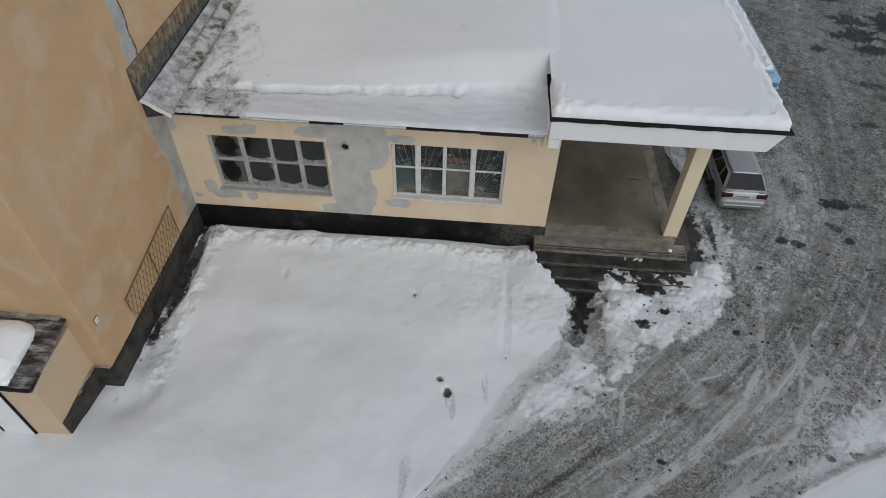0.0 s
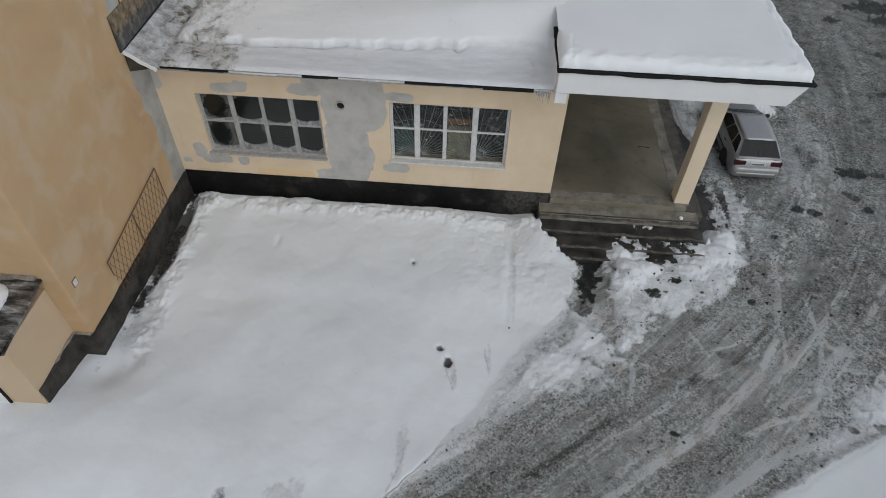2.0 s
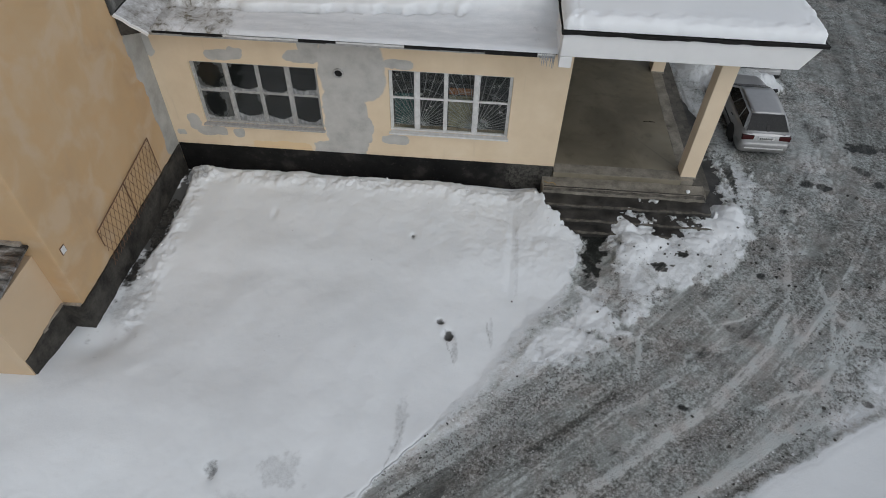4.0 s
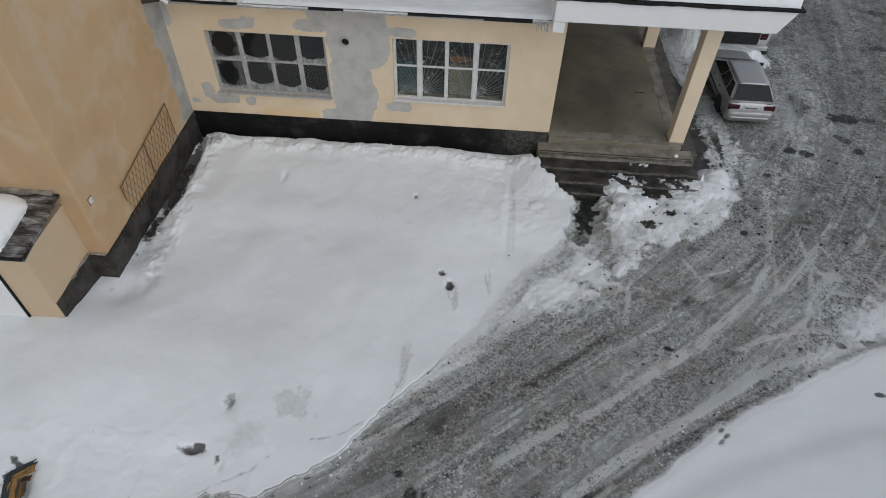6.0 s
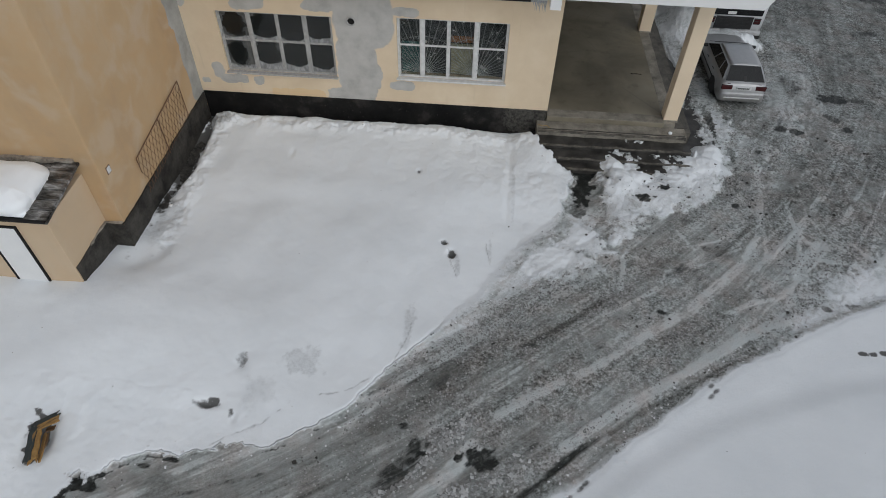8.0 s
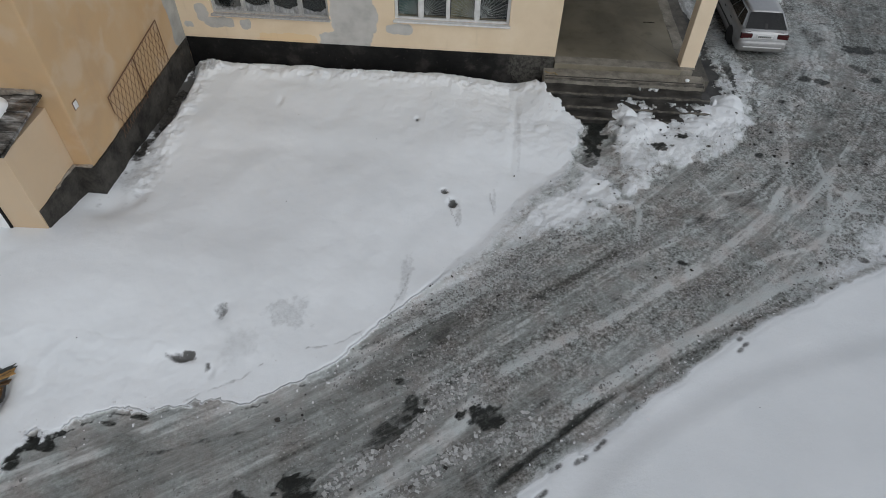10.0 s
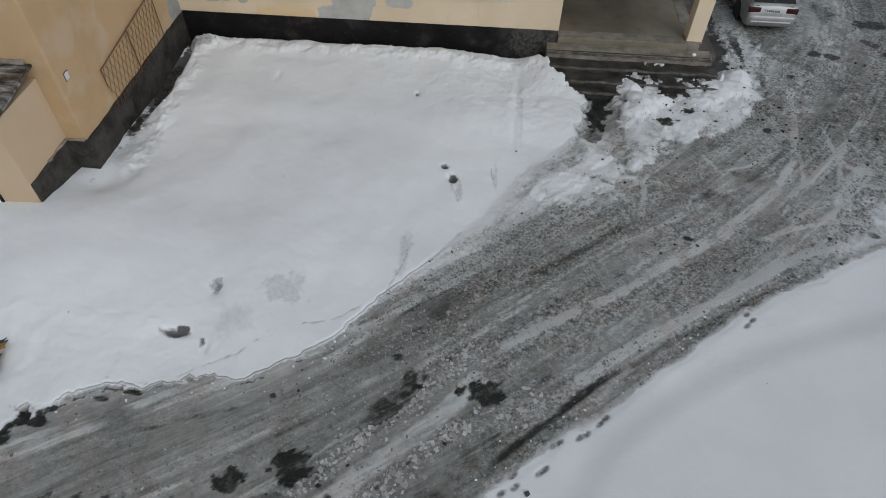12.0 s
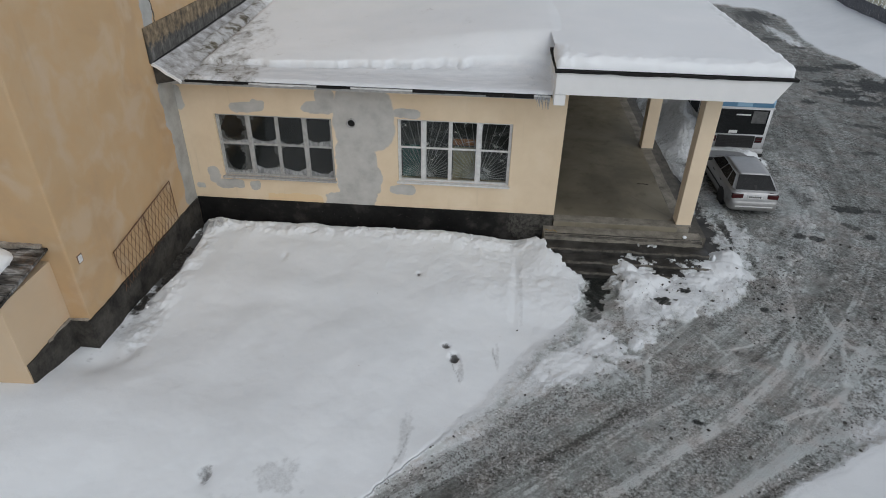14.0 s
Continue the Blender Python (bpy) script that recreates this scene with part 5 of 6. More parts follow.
def cant_strip():
    """A bent tin sheet that leans from the roof up on to the tall wall."""
    bm = bmesh.new()
    prof = [(-8.70, 5.36), (-8.78, 5.42), (-9.42, 5.80), (-9.455, 5.88)]
    rows = []
    for k, y in enumerate(np.linspace(14.40, 33.0, 25)):
        up = 0.035 * (y - 14.4) * 0.6
        rows.append([[bm.verts.new((px, y + (0.10 if (i == 0 and k == 0) else 0), pz + up + t + 0.008 * math.sin(3.1 * k + i))) for i, (px, pz) in enumerate(prof)] for t in (0.0, 0.025)])
    for r, s in zip(rows, rows[1:]):
        for i in range(3):
            bm.faces.new((r[1][i], r[1][i + 1], s[1][i + 1], s[1][i]))
            bm.faces.new((r[0][i], s[0][i], s[0][i + 1], r[0][i + 1]))
    for i in range(3):
        bm.faces.new((rows[0][0][i], rows[0][0][i + 1], rows[0][1][i + 1], rows[0][1][i]))
    bmesh.ops.recalc_face_normals(bm, faces=bm.faces)
    return part("flashing", bm, DIRTY_TIN)


lip = rough_slab(-0.45, 0.45, -0.03, 0.03, -0.04, 0.04, 0.09, 0.012)
for v in lip.verts:
    v.co += Vector(noise.noise_vector(v.co * 5.0)) * 0.02
lip = part("tin_lip", lip, WHITE)
lip.matrix_world = Matrix.Translation((-9.08, 14.37, 5.60)) @ Matrix.Rotation(radians(33), 4, "Y")
# Dark triangle that fills the open, shaded end below the lip.
cheek = bmesh.new()
tri = [[cheek.verts.new((px, py, pz)) for px, pz in ((-9.46, 5.80), (-8.76, 5.40), (-9.46, 5.26))] for py in (14.40, 14.44)]
for k in range(3):
    cheek.faces.new((tri[0][k], tri[0][(k + 1) % 3], tri[1][(k + 1) % 3], tri[1][k]))
cheek.faces.new(tri[0][::-1])
cheek.faces.new(tri[1])
tagged(part("flashing_cheek", cheek, ROUGH_PLINTH), "dark plate for the shaded opening under the tin corner", "flashing", kind="structure")
tagged(lip, "bright bent tin lip at the roof corner", "tin lip", kind="structure")
tagged(cant_strip(), "bent grey tin flashing against the tall wall", "flashing", kind="structure")
# A thin black strip draws the shadow line between band and flashing.
gap_ = slab(bmesh.new(), -9.44, -9.415, 14.45, 33.0, 5.86, 5.90)
for v in gap_.verts:
    v.co.z += 0.021 * (v.co.y - 14.4)
tagged(part("roof_seam", gap_, FELT), "black strip painted in for the shadow gap above the flashing", "seam", kind="structure")
band = box("wall_flashing", BAND, None, WEST_X + 0.003, WEST_X + 0.05, 14.28, 33.0, 5.86, 6.82, 0.008)
tagged(band, "stained brown-black felt band on the tall wall", "flashing", kind="structure")


# ---- snow lying on roofs ----
def snow_sheet(name, xs, ys, z, material, fields, label):
    ob = sheet(name, xs, ys, z, material, fields)
    return tagged(ob, label, "snow", kind="stuff")


def roof_height(y):
    return EAVE_Z + 0.05 + 0.035 * (y - 14.62)


xs, ys = np.r_[np.arange(-9.36, 1.70, 0.06), 1.706, 1.75, 1.9, 2.1, 2.3], np.r_[np.arange(14.54, 19.0, 0.06), np.arange(19.0, 33.1, 0.25)]
ax, ay = np.meshgrid(xs, ys)
edge_y = 15.98 + 0.10 * (bumpy(ax * 1.3, 0 * ax, 91, 3, 0.6) - 0.5) + 0.20 * (bumpy(ax * 3.5, 0 * ax, 92, 2) - 0.5) + 0.035 * ax
step = ease(ay, edge_y, edge_y + 0.08 + 0.08 * bumpy(ax * 2, 0 * ax, 93))
foul = ease(-ax - 0.20 * (ay - 15.0), 5.6, 7.9) * ease(22.5 - ay, 0, 4) * (0.45 + 1.1 * (bumpy(ax * 1.1, ay * 0.8, 94, 4, 0.6)))
h = 0.065 + 0.03 * bumpy(ax * 1.5, ay * 4, 95) + step * (0.11 + 0.06 * (1 - foul) + 0.05 * (bumpy(ax * 0.7, ay * 0.7, 96) - 0.5))
h = h + foul * 0.10 * (bumpy(ax * 3.0, ay * 3.0, 97, 4, 0.6) - 0.4)
rise = ease(ax, -6.5, 1.95) * ease(ay, 15.35, 17.2)
h = h * (1 - rise) + rise * (6.55 - roof_height(ay)) + 0.10 * ease(ax, 0.2, 1.5) * bumpy(ax * 3, ay * 3, 98) * ease(ay, 14.8, 15.4) * (1 - rise)
rim = ease(-ax, 8.45, 8.8)
h = h * (1 - 0.8 * rim) + rim * 0.05 * bumpy(ax * 5, ay * 5, 90, 3)
sill = np.clip(-8.72 - ax, 0, 1) * 0.62 - 0.014 * (ay - 14.4) + 0.26 * (bumpy(ax * 1.8, ay * 1.3, 89, 4, 0.62) - 0.62) + 0.09 * ease(ay, 14.8, 18) - 0.18 * ease(-ax, 8.95, 9.35) + 0.20 * ease(ay, 15.2, 19.5) * (1 - ease(-ax, 9.05, 9.3))
h = np.where(ax < -8.72, np.maximum(h * 0, sill), h)
h = h * ease(ay, 14.545, 14.60 + 0.08 * bumpy(ax * 1.2, 0 * ax, 99, 3))
under_lip = (0.25 + 1.3 * bumpy(ax * 5, 0 * ax, 85, 2)) * np.exp(-((ay - edge_y + 0.02) / 0.045) ** 2) * ease(bumpy(ax * 1.1, 0 * ax, 86, 3), 0.36, 0.5) * ease(-ax, 0.2, 1.2) * ease(ax, -7.4, -6.6)
h = h - 0.22 * under_lip * (1 - 0.7 * step)
hz = np.maximum(roof_height(ay) + h, EAVE_Z + 0.032)
hz = np.where(ax > 1.72, np.where(ay < 16.0, 6.17, np.maximum(hz - 0.07 * ease(ax, 1.75, 2.3), 6.17)), hz)
crust = (1 - step) * ease(1.9 - ax, 0.0, 0.9)
# The dirt field also carries a broken line painted as the lip's shade.
blanket = snow_sheet("snow_blanket", xs, ys, hz, ROOF_ICE, [("crust", "FLOAT", crust), ("dirt", "FLOAT", foul * 0.62 + rim * 0.8 + 0.35 * np.exp(-((ax + 7.6) / 0.9) ** 2 - ((ay - 15.3) / 0.35) ** 2) + 0.85 * np.exp(-((ay - edge_y + 0.09) / 0.05) ** 2) * ease(-ax, 1.2, 2.2) * ease(bumpy(ax * 1.7, 0 * ax, 84, 3), 0.34, 0.5) + 0.22 * ease(ax, 1.1, 1.65) * ease(16.4 - ay, 0, 1.2) * ease(ay, 15.3, 15.8))],
           "snow blanket on the wing roof, crusted and dirty at its edges, with a painted shade line under its lip")


# the slab of snow leans out over the crust in scallops
lean = (0.04 + 0.14 * bumpy(ax * 1.6, 0 * ax, 87, 3, 0.6)) * ease(-ax, -0.6, 0.6) * ease(ax, -7.2, -6.2) * step * (1 - ease(ay, edge_y + 0.12, edge_y + 0.7))
co = np.empty(len(blanket.data.vertices) * 3)
blanket.data.vertices.foreach_get("co", co)
co = co.reshape(-1, 3)
co[:, 1] -= lean.ravel()
blanket.data.vertices.foreach_set("co", co.ravel())
blanket.data.update()


def close_at_ends(a, b, fine, coarse, rim=0.45):
    """Steps from a to b, fine within rim of both ends."""
    return np.r_[np.arange(a, a + rim, fine), np.linspace(a + rim, b - rim, max(int((b - a - 2 * rim) / coarse), 3)), np.arange(b - rim + fine, b + fine / 2, fine)]


def snow_pillow(name, x0, x1, y0, y1, z0, thick, label, seed, round_by=0.22, bulge=0.05, join=None, lump=1.0):
    """A thick snow cushion with bulging, crumbly edges; beyond y = join its west side runs on into other snow."""
    us, vs = close_at_ends(x0, x1, 0.025, 0.09), close_at_ends(y0, y1, 0.025, 0.12)
    px, py = np.meshgrid(us, vs)
    free = 9.0 * ease(py, join - 0.5, join + 0.3) if join else 0.0
    edges = [px - x0 + free, x1 - px, py - y0, y1 - py]
    k = 5.0 / round_by
    d = -np.log(sum(np.exp(-k * np.minimum(e, 5)) for e in edges)) / k
    d = np.maximum(d + 0.10 * round_by * 0, 0)
    r = np.clip(d / round_by, 0, 1)
    dome = (1 - (1 - r) ** 2.3) ** (1 / 2.3)
    sunk = 0.035 * (1 - ease(px, x0 + 0.1, x0 + 0.8)) * np.clip(free, 0, 1) if join else 0.0
    z = z0 + (thick - sunk + (bumpy(px * 0.5, py * 0.5, seed + 9, 3) - 0.5) * 0.08) * dome
    ob = sheet(name, us, vs, z, SNOW)
    me = ob.data
    near = (1 - ease(d, round_by * 0.9, round_by * 2.5)) * ease(r, -0.01, 0.12)
    push = bulge * np.sin(math.pi * np.clip(dome, 0, 1)) * (r < 1)
    side = np.argmin(np.stack(edges), 0)
    sx, sy = np.where(side == 0, -1, np.where(side == 1, 1, 0)), np.where(side == 2, -1, np.where(side == 3, 1, 0))
    gap, bend = (lump * near).ravel().tolist(), np.stack([push * sx, push * sy, 0 * push], -1).reshape(-1, 3).tolist()
    for i, v in enumerate(me.vertices):
        if gap[i] > 0.01:
            q = v.co.copy()
            v.co += Vector(bend[i]) + gap[i] * (Vector(noise.noise_vector(q * 3.4)) * 0.07 + Vector(noise.noise_vector(q * 9.0)) * 0.035 + Vector(noise.noise_vector(q * 21.0)) * 0.012)
            v.co.z = max(v.co.z, z0)
    me.update()
    return tagged(ob, label, "snow", kind="stuff")


snow_pillow("snow_cushion", 1.70, 7.80, 14.22, 33.0, 6.215, 0.33, "thick white snow cushion on the porch canopy", 101, 0.26, 0.03, 15.9, 0.75)
snow_pillow("snow_cushion", -13.5, -10.42, 7.04, 8.58, 3.02, 0.58, "deep snow cushion on the vestibule roof", 121, 0.62, 0.10, None, 0.35)


# ---- icicles at the corner of the eave ----
def icicle(x, y, z, n):
    bm = bmesh.new()
    rod(bm, (0, 0, 0), (0, 0, -n * 0.6), 0.022, 7, 0.012)
    rod(bm, (0, 0, -n * 0.58), (0.004, 0, -n), 0.0125, 7, 0.002)
    ob = part("icicle", bm, ICE, smooth=True)
    ob.matrix_world = pose(x, y, z)
    return tagged(ob, "thin clear icicle hanging from the eave", "icicle", group="icicles at the eave")


random.seed(9)
for k in range(9):
    icicle(1.28 + 0.045 * k + random.uniform(-0.01, 0.01), 14.60 + random.uniform(-0.02, 0.03), EAVE_Z + 0.03, random.uniform(0.18, 0.55))

# ---- steel lattice leaning on the tall wall ----
lattice = empty("steel_lattice", WEST_X + 0.05, 10.35, 1.1)
tagged(lattice, "rusty wire lattice panel in an angle-iron frame on the wall", "lattice panel")
inv = lattice.matrix_world.inverted()
lx = WEST_X + 0.06


def lat(y, v):
    """A point of the panel: y along the wall, v from foot (0) to head (1)."""
    s = (y - 10.35) / 3.4
    lo, hi = 0.95 + 0.32 * s, 2.18 + 0.36 * s
    return (lx + 0.02 * (1 - v), y, lo + (hi - lo) * v)


for a, b, r in ((lat(10.35, 1), lat(13.72, 1), 0.016), (lat(13.72, 0), lat(13.72, 1), 0.014), (lat(10.35, 0.6), lat(10.35, 1), 0.014), (lat(12.0, 0), lat(12.0, 1), 0.018)):
    b_ = part("frame_bar", rod(bmesh.new(), a, b, r, 6), RUST, lattice)
    b_.matrix_parent_inverse = inv
for lean in (-0.55, 0.55):
    for i in range(-2, 18):
        y0 = 10.35 + i * 0.205
        ends = []
        for v in (0.0, 1.0):
            y1 = y0 + (lean * v if lean > 0 else lean * (v - 1))
            ends.append((y1, v))
        (ya, va), (yb, vb) = ends
        cut = [(ya + (yb - ya) * k / 12, k / 12) for k in range(13) if 10.35 <= ya + (yb - ya) * k / 12 <= 13.72]
        if len(cut) > 1:
            w = part("wire", rod(bmesh.new(), lat(*cut[0]), lat(*cut[-1]), 0.0065, 5), RUST, lattice)
            w.matrix_parent_inverse = inv

# small plate on the wall
plate = empty("wall_plate", WEST_X + 0.01, 9.2, 2.75)
tagged(plate, "small white enamel plate on the ochre wall", "wall plate")
part("plate", slab(bmesh.new(), -0.008, 0.012, -0.075, 0.075, -0.09, 0.09, 0.004), FRAME, plate)
part("rim", slab(bmesh.new(), -0.009, 0.006, -0.092, 0.092, -0.107, 0.107, 0.004), RUST, plate, "rusty rim")

# ---- vestibule roof, flashing and door ----
def shed_roof():
    bm = bmesh.new()
    slab(bm, -13.75, -9.86, 6.98, 8.83, 2.90, 2.96, 0.008)
    for v in bm.verts:
        v.co.z += 0.30 * (v.co.y - 6.98) / 1.85
    return bm


vr = part("roof", shed_roof(), TIN, vest, "weathered grey and rusty tin roof")
vr.matrix_parent_inverse = vest.matrix_world.inverted()
for k in range(6):
    bm = bmesh.new()
    yy = 7.02 + 0.30 * k
    slab(bm, -10.45, -9.86 - random.uniform(0, 0.04), yy, yy + random.uniform(0.25, 0.285), 0.0, 0.02, 0.005)
    for v in bm.verts:
        v.co.z += 2.965 + 0.30 * (v.co.y - 6.98) / 1.85 + random.uniform(0.0, 0.012)
    s_ = part("tin_sheet", bm, TIN, vest)
    s_.matrix_parent_inverse = vest.matrix_world.inverted()
for nm, mt, par, lab, bx in (("upstand", LEDGE, vest, "pale crumbling mortar upstand along the wall", (-13.7, -9.97, 8.74, 8.835, 3.16, 3.36, 0.09, 0.03, 6.0)),
                             ("corner_plinth", ROUGH_PLINTH, tall, "", (-9.98, WEST_X + 0.04, 8.75, 8.90, -0.3, 1.18, 0.1, 0.03, 8.0)),
                             ("ledge", LEDGE, tall, "pale broken ledge on the plinth", (-9.94, WEST_X - 0.02, 8.77, 8.86, 1.17, 1.23, 0.05, 0.03, 2.0)),
                             ("ledge", LEDGE, vest, "pale broken ledge on the plinth", (-10.2, -9.915, 7.9, 8.76, 1.20, 1.26, 0.05, 0.03, 7.0))):
    ob = part(nm, rough_slab(*bx), mt, par, lab)
    ob.matrix_parent_inverse = par.matrix_world.inverted()
under("drip_edge", FELT, vest, -13.7, -9.9, 6.955, 7.10, 2.925, 2.992, 0.01, "black felt drip edge")
door = empty("door_1", -11.25, 7.09, 0.3)
tagged(door, "white door leaf in a dark frame on the vestibule", "door", kind="structure")
for nm, mt, a, b, y0, y1, c, d in (("leaf", WHITE, -11.62, -10.86, 7.05, 7.086, 0.35, 2.60), ("frame", FELT, -10.855, -10.80, 7.04, 7.087, 0.35, 2.66),
                                   ("frame", FELT, -11.68, -11.625, 7.04, 7.087, 0.35, 2.66), ("frame", FELT, -11.62, -10.86, 7.04, 7.087, 2.605, 2.66)):
    under(nm, mt, door, a, b, y0, y1, c, d, 0.005)

# ---- broken crate half buried in the snow ----
crate = empty("broken_crate", -8.95, 2.9, 0.25)
tagged(crate, "broken yellow wooden crate corner half buried in snow", "wooden crate")


def plank(name, a, b, w, t, mat, tilt=0.0):
    a, b = Vector(a), Vector(b)
    n = (b - a).length / 2
    bm = rough_slab(-n, n, -t / 2, t / 2, -w / 2, w / 2, 0.045, 0.006, a.x * 9)
    for v in bm.verts:
        v.co.x += 0.16 * noise.noise(Vector((a.x * 7, b.y * 5, v.co.z * 26))) * (abs(v.co.x) / n) ** 3
        v.co.z += 0.05 * noise.noise(Vector((v.co.x * 7, a.y * 9, 0))) * (1 if v.co.z > 0 else -1)
    ob = part(name, bm, mat, crate)
    ang = math.atan2((b - a).y, (b - a).x)
    ob.matrix_basis = Matrix.Translation((a + b) / 2) @ Matrix.Rotation(ang, 4, "Z") @ Matrix.Rotation(-math.asin((b - a).normalized().z), 4, "Y") @ Matrix.Rotation(radians(tilt), 4, "X")
    return ob


plank("board", (-0.31, 0.28, 0.16), (0.06, 0.54, 0.20), 0.17, 0.03, WOOD, 72)
plank("board", (-0.30, 0.30, 0.14), (-0.10, -0.40, 0.06), 0.20, 0.03, WOOD, -70)
plank("board", (-0.14, 0.30, 0.09), (0.02, 0.36, 0.10), 0.16, 0.025, DARK_WOOD, 60)
plank("board", (-0.13, 0.26, 0.06), (0.0, -0.34, 0.02), 0.17, 0.025, WOOD, -48)
plank("splinter", (-0.04, 0.20, 0.12), (0.03, -0.16, 0.07), 0.07, 0.02, DARK_WOOD, -60)
# These dark sheets paint the shaded melt hole beside the boards.
plank("lining", (-0.46, 0.34, 0.10), (-0.02, 0.66, 0.15), 0.30, 0.012, HOLE_DARK, 65)
plank("lining", (-0.45, 0.38, 0.09), (-0.26, -0.38, 0.02), 0.25, 0.012, HOLE_DARK, -60)

# ---- vehicle materials ----
def paint(name, c, rough=0.3, metal=0.0, coat=0.4):
    m, nt, p = surface(name, rough, metal)
    v = coords(nt)
    road_dirt = grain(nt, v, 5.0, 5.0, 0.65)
    z = split(nt, v)[2]
    low = sums(nt, "MULTIPLY", step_up(nt, sums(nt, "MULTIPLY_ADD", road_dirt, 0.5, sums(nt, "MULTIPLY", z, -1.0)), -0.55, 0.05), 0.7)
    plug(nt, p.inputs["Base Color"], blend(nt, low, blend(nt, sums(nt, "MULTIPLY", road_dirt, 0.3), c, tuple(k * 0.6 for k in c)), (0.20, 0.19, 0.175)))
    plug(nt, p.inputs["Roughness"], sums(nt, "MULTIPLY_ADD", road_dirt, 0.35, rough - 0.1))
    p.inputs["Coat Weight"].default_value = coat
    return m


SILVER = paint("dusty_silver_paint", (0.45, 0.455, 0.46), 0.36, 0.45)
BUS_WHITE = paint("bus_white_paint", (0.70, 0.71, 0.72), 0.4)
BUS_BLUE = paint("bus_blue_paint", (0.10, 0.23, 0.36), 0.4)
PALE_BLUE = paint("pale_blue_paint", (0.28, 0.46, 0.62), 0.45)
CAR_GLASS = simple("tinted_car_glass", (0.008, 0.009, 0.010), (0.018, 0.019, 0.02), 2.0, 0.25, bump=0.0)
CAR_GLASS.node_tree.nodes["Principled BSDF"].inputs["Specular IOR Level"].default_value = 0.22
RUBBER = simple("dirty_rubber", (0.018, 0.018, 0.018), (0.05, 0.048, 0.045), 8.0, 0.8)
ALLOY = simple("alloy_rim", (0.35, 0.35, 0.36), (0.5, 0.5, 0.51), 8.0, 0.35, 0.8)
TAIL = simple("red_tail_lamp", (0.035, 0.006, 0.007), (0.07, 0.010, 0.010), 4.0, 0.2, bump=0.0)
# Pale tone for daylight that would show through the bus.
DIM_LIGHT = simple("painted_window_light", (0.03, 0.03, 0.03), (0.17, 0.172, 0.17), 3.0, 0.3)
TRIM = simple("black_plastic_trim", (0.008, 0.008, 0.008), (0.025, 0.025, 0.025), 6.0, 0.6)
NUMBER = simple("number_plate_white", (0.66, 0.66, 0.65), (0.75, 0.75, 0.74), 6.0, 0.45, bump=0.0)


def loft(bm, rings):
    """Skin over rings of points, closed at both ends."""
    rows = [[bm.verts.new(p) for p in r] for r in rings]
    n = len(rows[0])
    for r, s in zip(rows, rows[1:]):
        for i in range(n):
            bm.faces.new((r[i], r[(i + 1) % n], s[(i + 1) % n], s[i]))
    bm.faces.new(rows[0])
    bm.faces.new(rows[-1][::-1])
    bmesh.ops.recalc_face_normals(bm, faces=bm.faces)
    return bm


def ring(y, w, zb, zt, crown=0.03):
    """The outline of a car body across its length: flat belly, tucked sills, rounded shoulders."""
    h = zt - zb
    half = [(0.0, zb), (0.80 * w, zb), (0.95 * w, zb + 0.06 * h), (0.99 * w, zb + 0.2 * h), (w, zb + 0.42 * h), (0.985 * w, zb + 0.82 * h), (0.93 * w, zb + 0.96 * h), (0.75 * w, zt), (0.0, zt + crown)]
    return [(x, y, z) for x, z in half] + [(-x, y, z) for x, z in half[-2:0:-1]]


def face_panel(c, u0, u1, v0, v1, lift, thick=0.012):
    """A thin pane on the four-cornered face c (low left, low right, high right, high left)."""
    a, b, d, e = (Vector(k) for k in c)
    n = (b - a).cross(e - a).normalized()
    at = lambda u, v: (a * (1 - u) + b * u) * (1 - v) + (e * (1 - u) + d * u) * v
    bm = bmesh.new()
    lo = [bm.verts.new(at(u, v) + n * (lift - thick)) for u, v in ((u0, v0), (u1, v0), (u1, v1), (u0, v1))]
    hi = [bm.verts.new(at(u, v) + n * lift) for u, v in ((u0, v0), (u1, v0), (u1, v1), (u0, v1))]
    bm.faces.new(hi)
    bm.faces.new(lo[::-1])
    for i in range(4):
        bm.faces.new((lo[i], lo[(i + 1) % 4], hi[(i + 1) % 4], hi[i]))
    return bm


def wheel(parent, x, y, z, r, width, side, rim_mat):
    w = empty("wheel")
    w.parent = parent
    w.matrix_basis = pose(x, y, z)
    bm = bmesh.new()
    prof = [(r * 0.62, -width / 2), (r * 0.93, -width / 2), (r, -width / 2 + 0.03), (r, width / 2 - 0.03), (r * 0.93, width / 2), (r * 0.62, width / 2)]
    n = 28
    rows = [[bm.verts.new((px, q * math.cos(2 * math.pi * k / n), q * math.sin(2 * math.pi * k / n))) for q, px in prof] for k in range(n)]
    for k in range(n):
        a, b = rows[k], rows[(k + 1) % n]
        for i in range(len(prof)):
            j = (i + 1) % len(prof)
            bm.faces.new((a[i], a[j], b[j], b[i]))
    bmesh.ops.recalc_face_normals(bm, faces=bm.faces)
    part("tyre", bm, RUBBER, w, smooth=True)
    bm = bmesh.new()
    rod(bm, (side * (width / 2 - 0.05), 0, 0), (side * (width / 2 - 0.035), 0, 0), r * 0.62, 24)
    rod(bm, (side * (width / 2 - 0.04), 0, 0), (side * (width / 2 + 0.0), 0, 0), r * 0.14, 12)
    for k in range(8):
        a = 2 * math.pi * k / 8
        rod(bm, (side * (width / 2 - 0.015), 0.1 * r * math.cos(a), 0.1 * r * math.sin(a)), (side * (width / 2 - 0.02), 0.6 * r * math.cos(a), 0.6 * r * math.sin(a)), r * 0.06, 6)
    part("rim", bm, rim_mat, w)
    return w


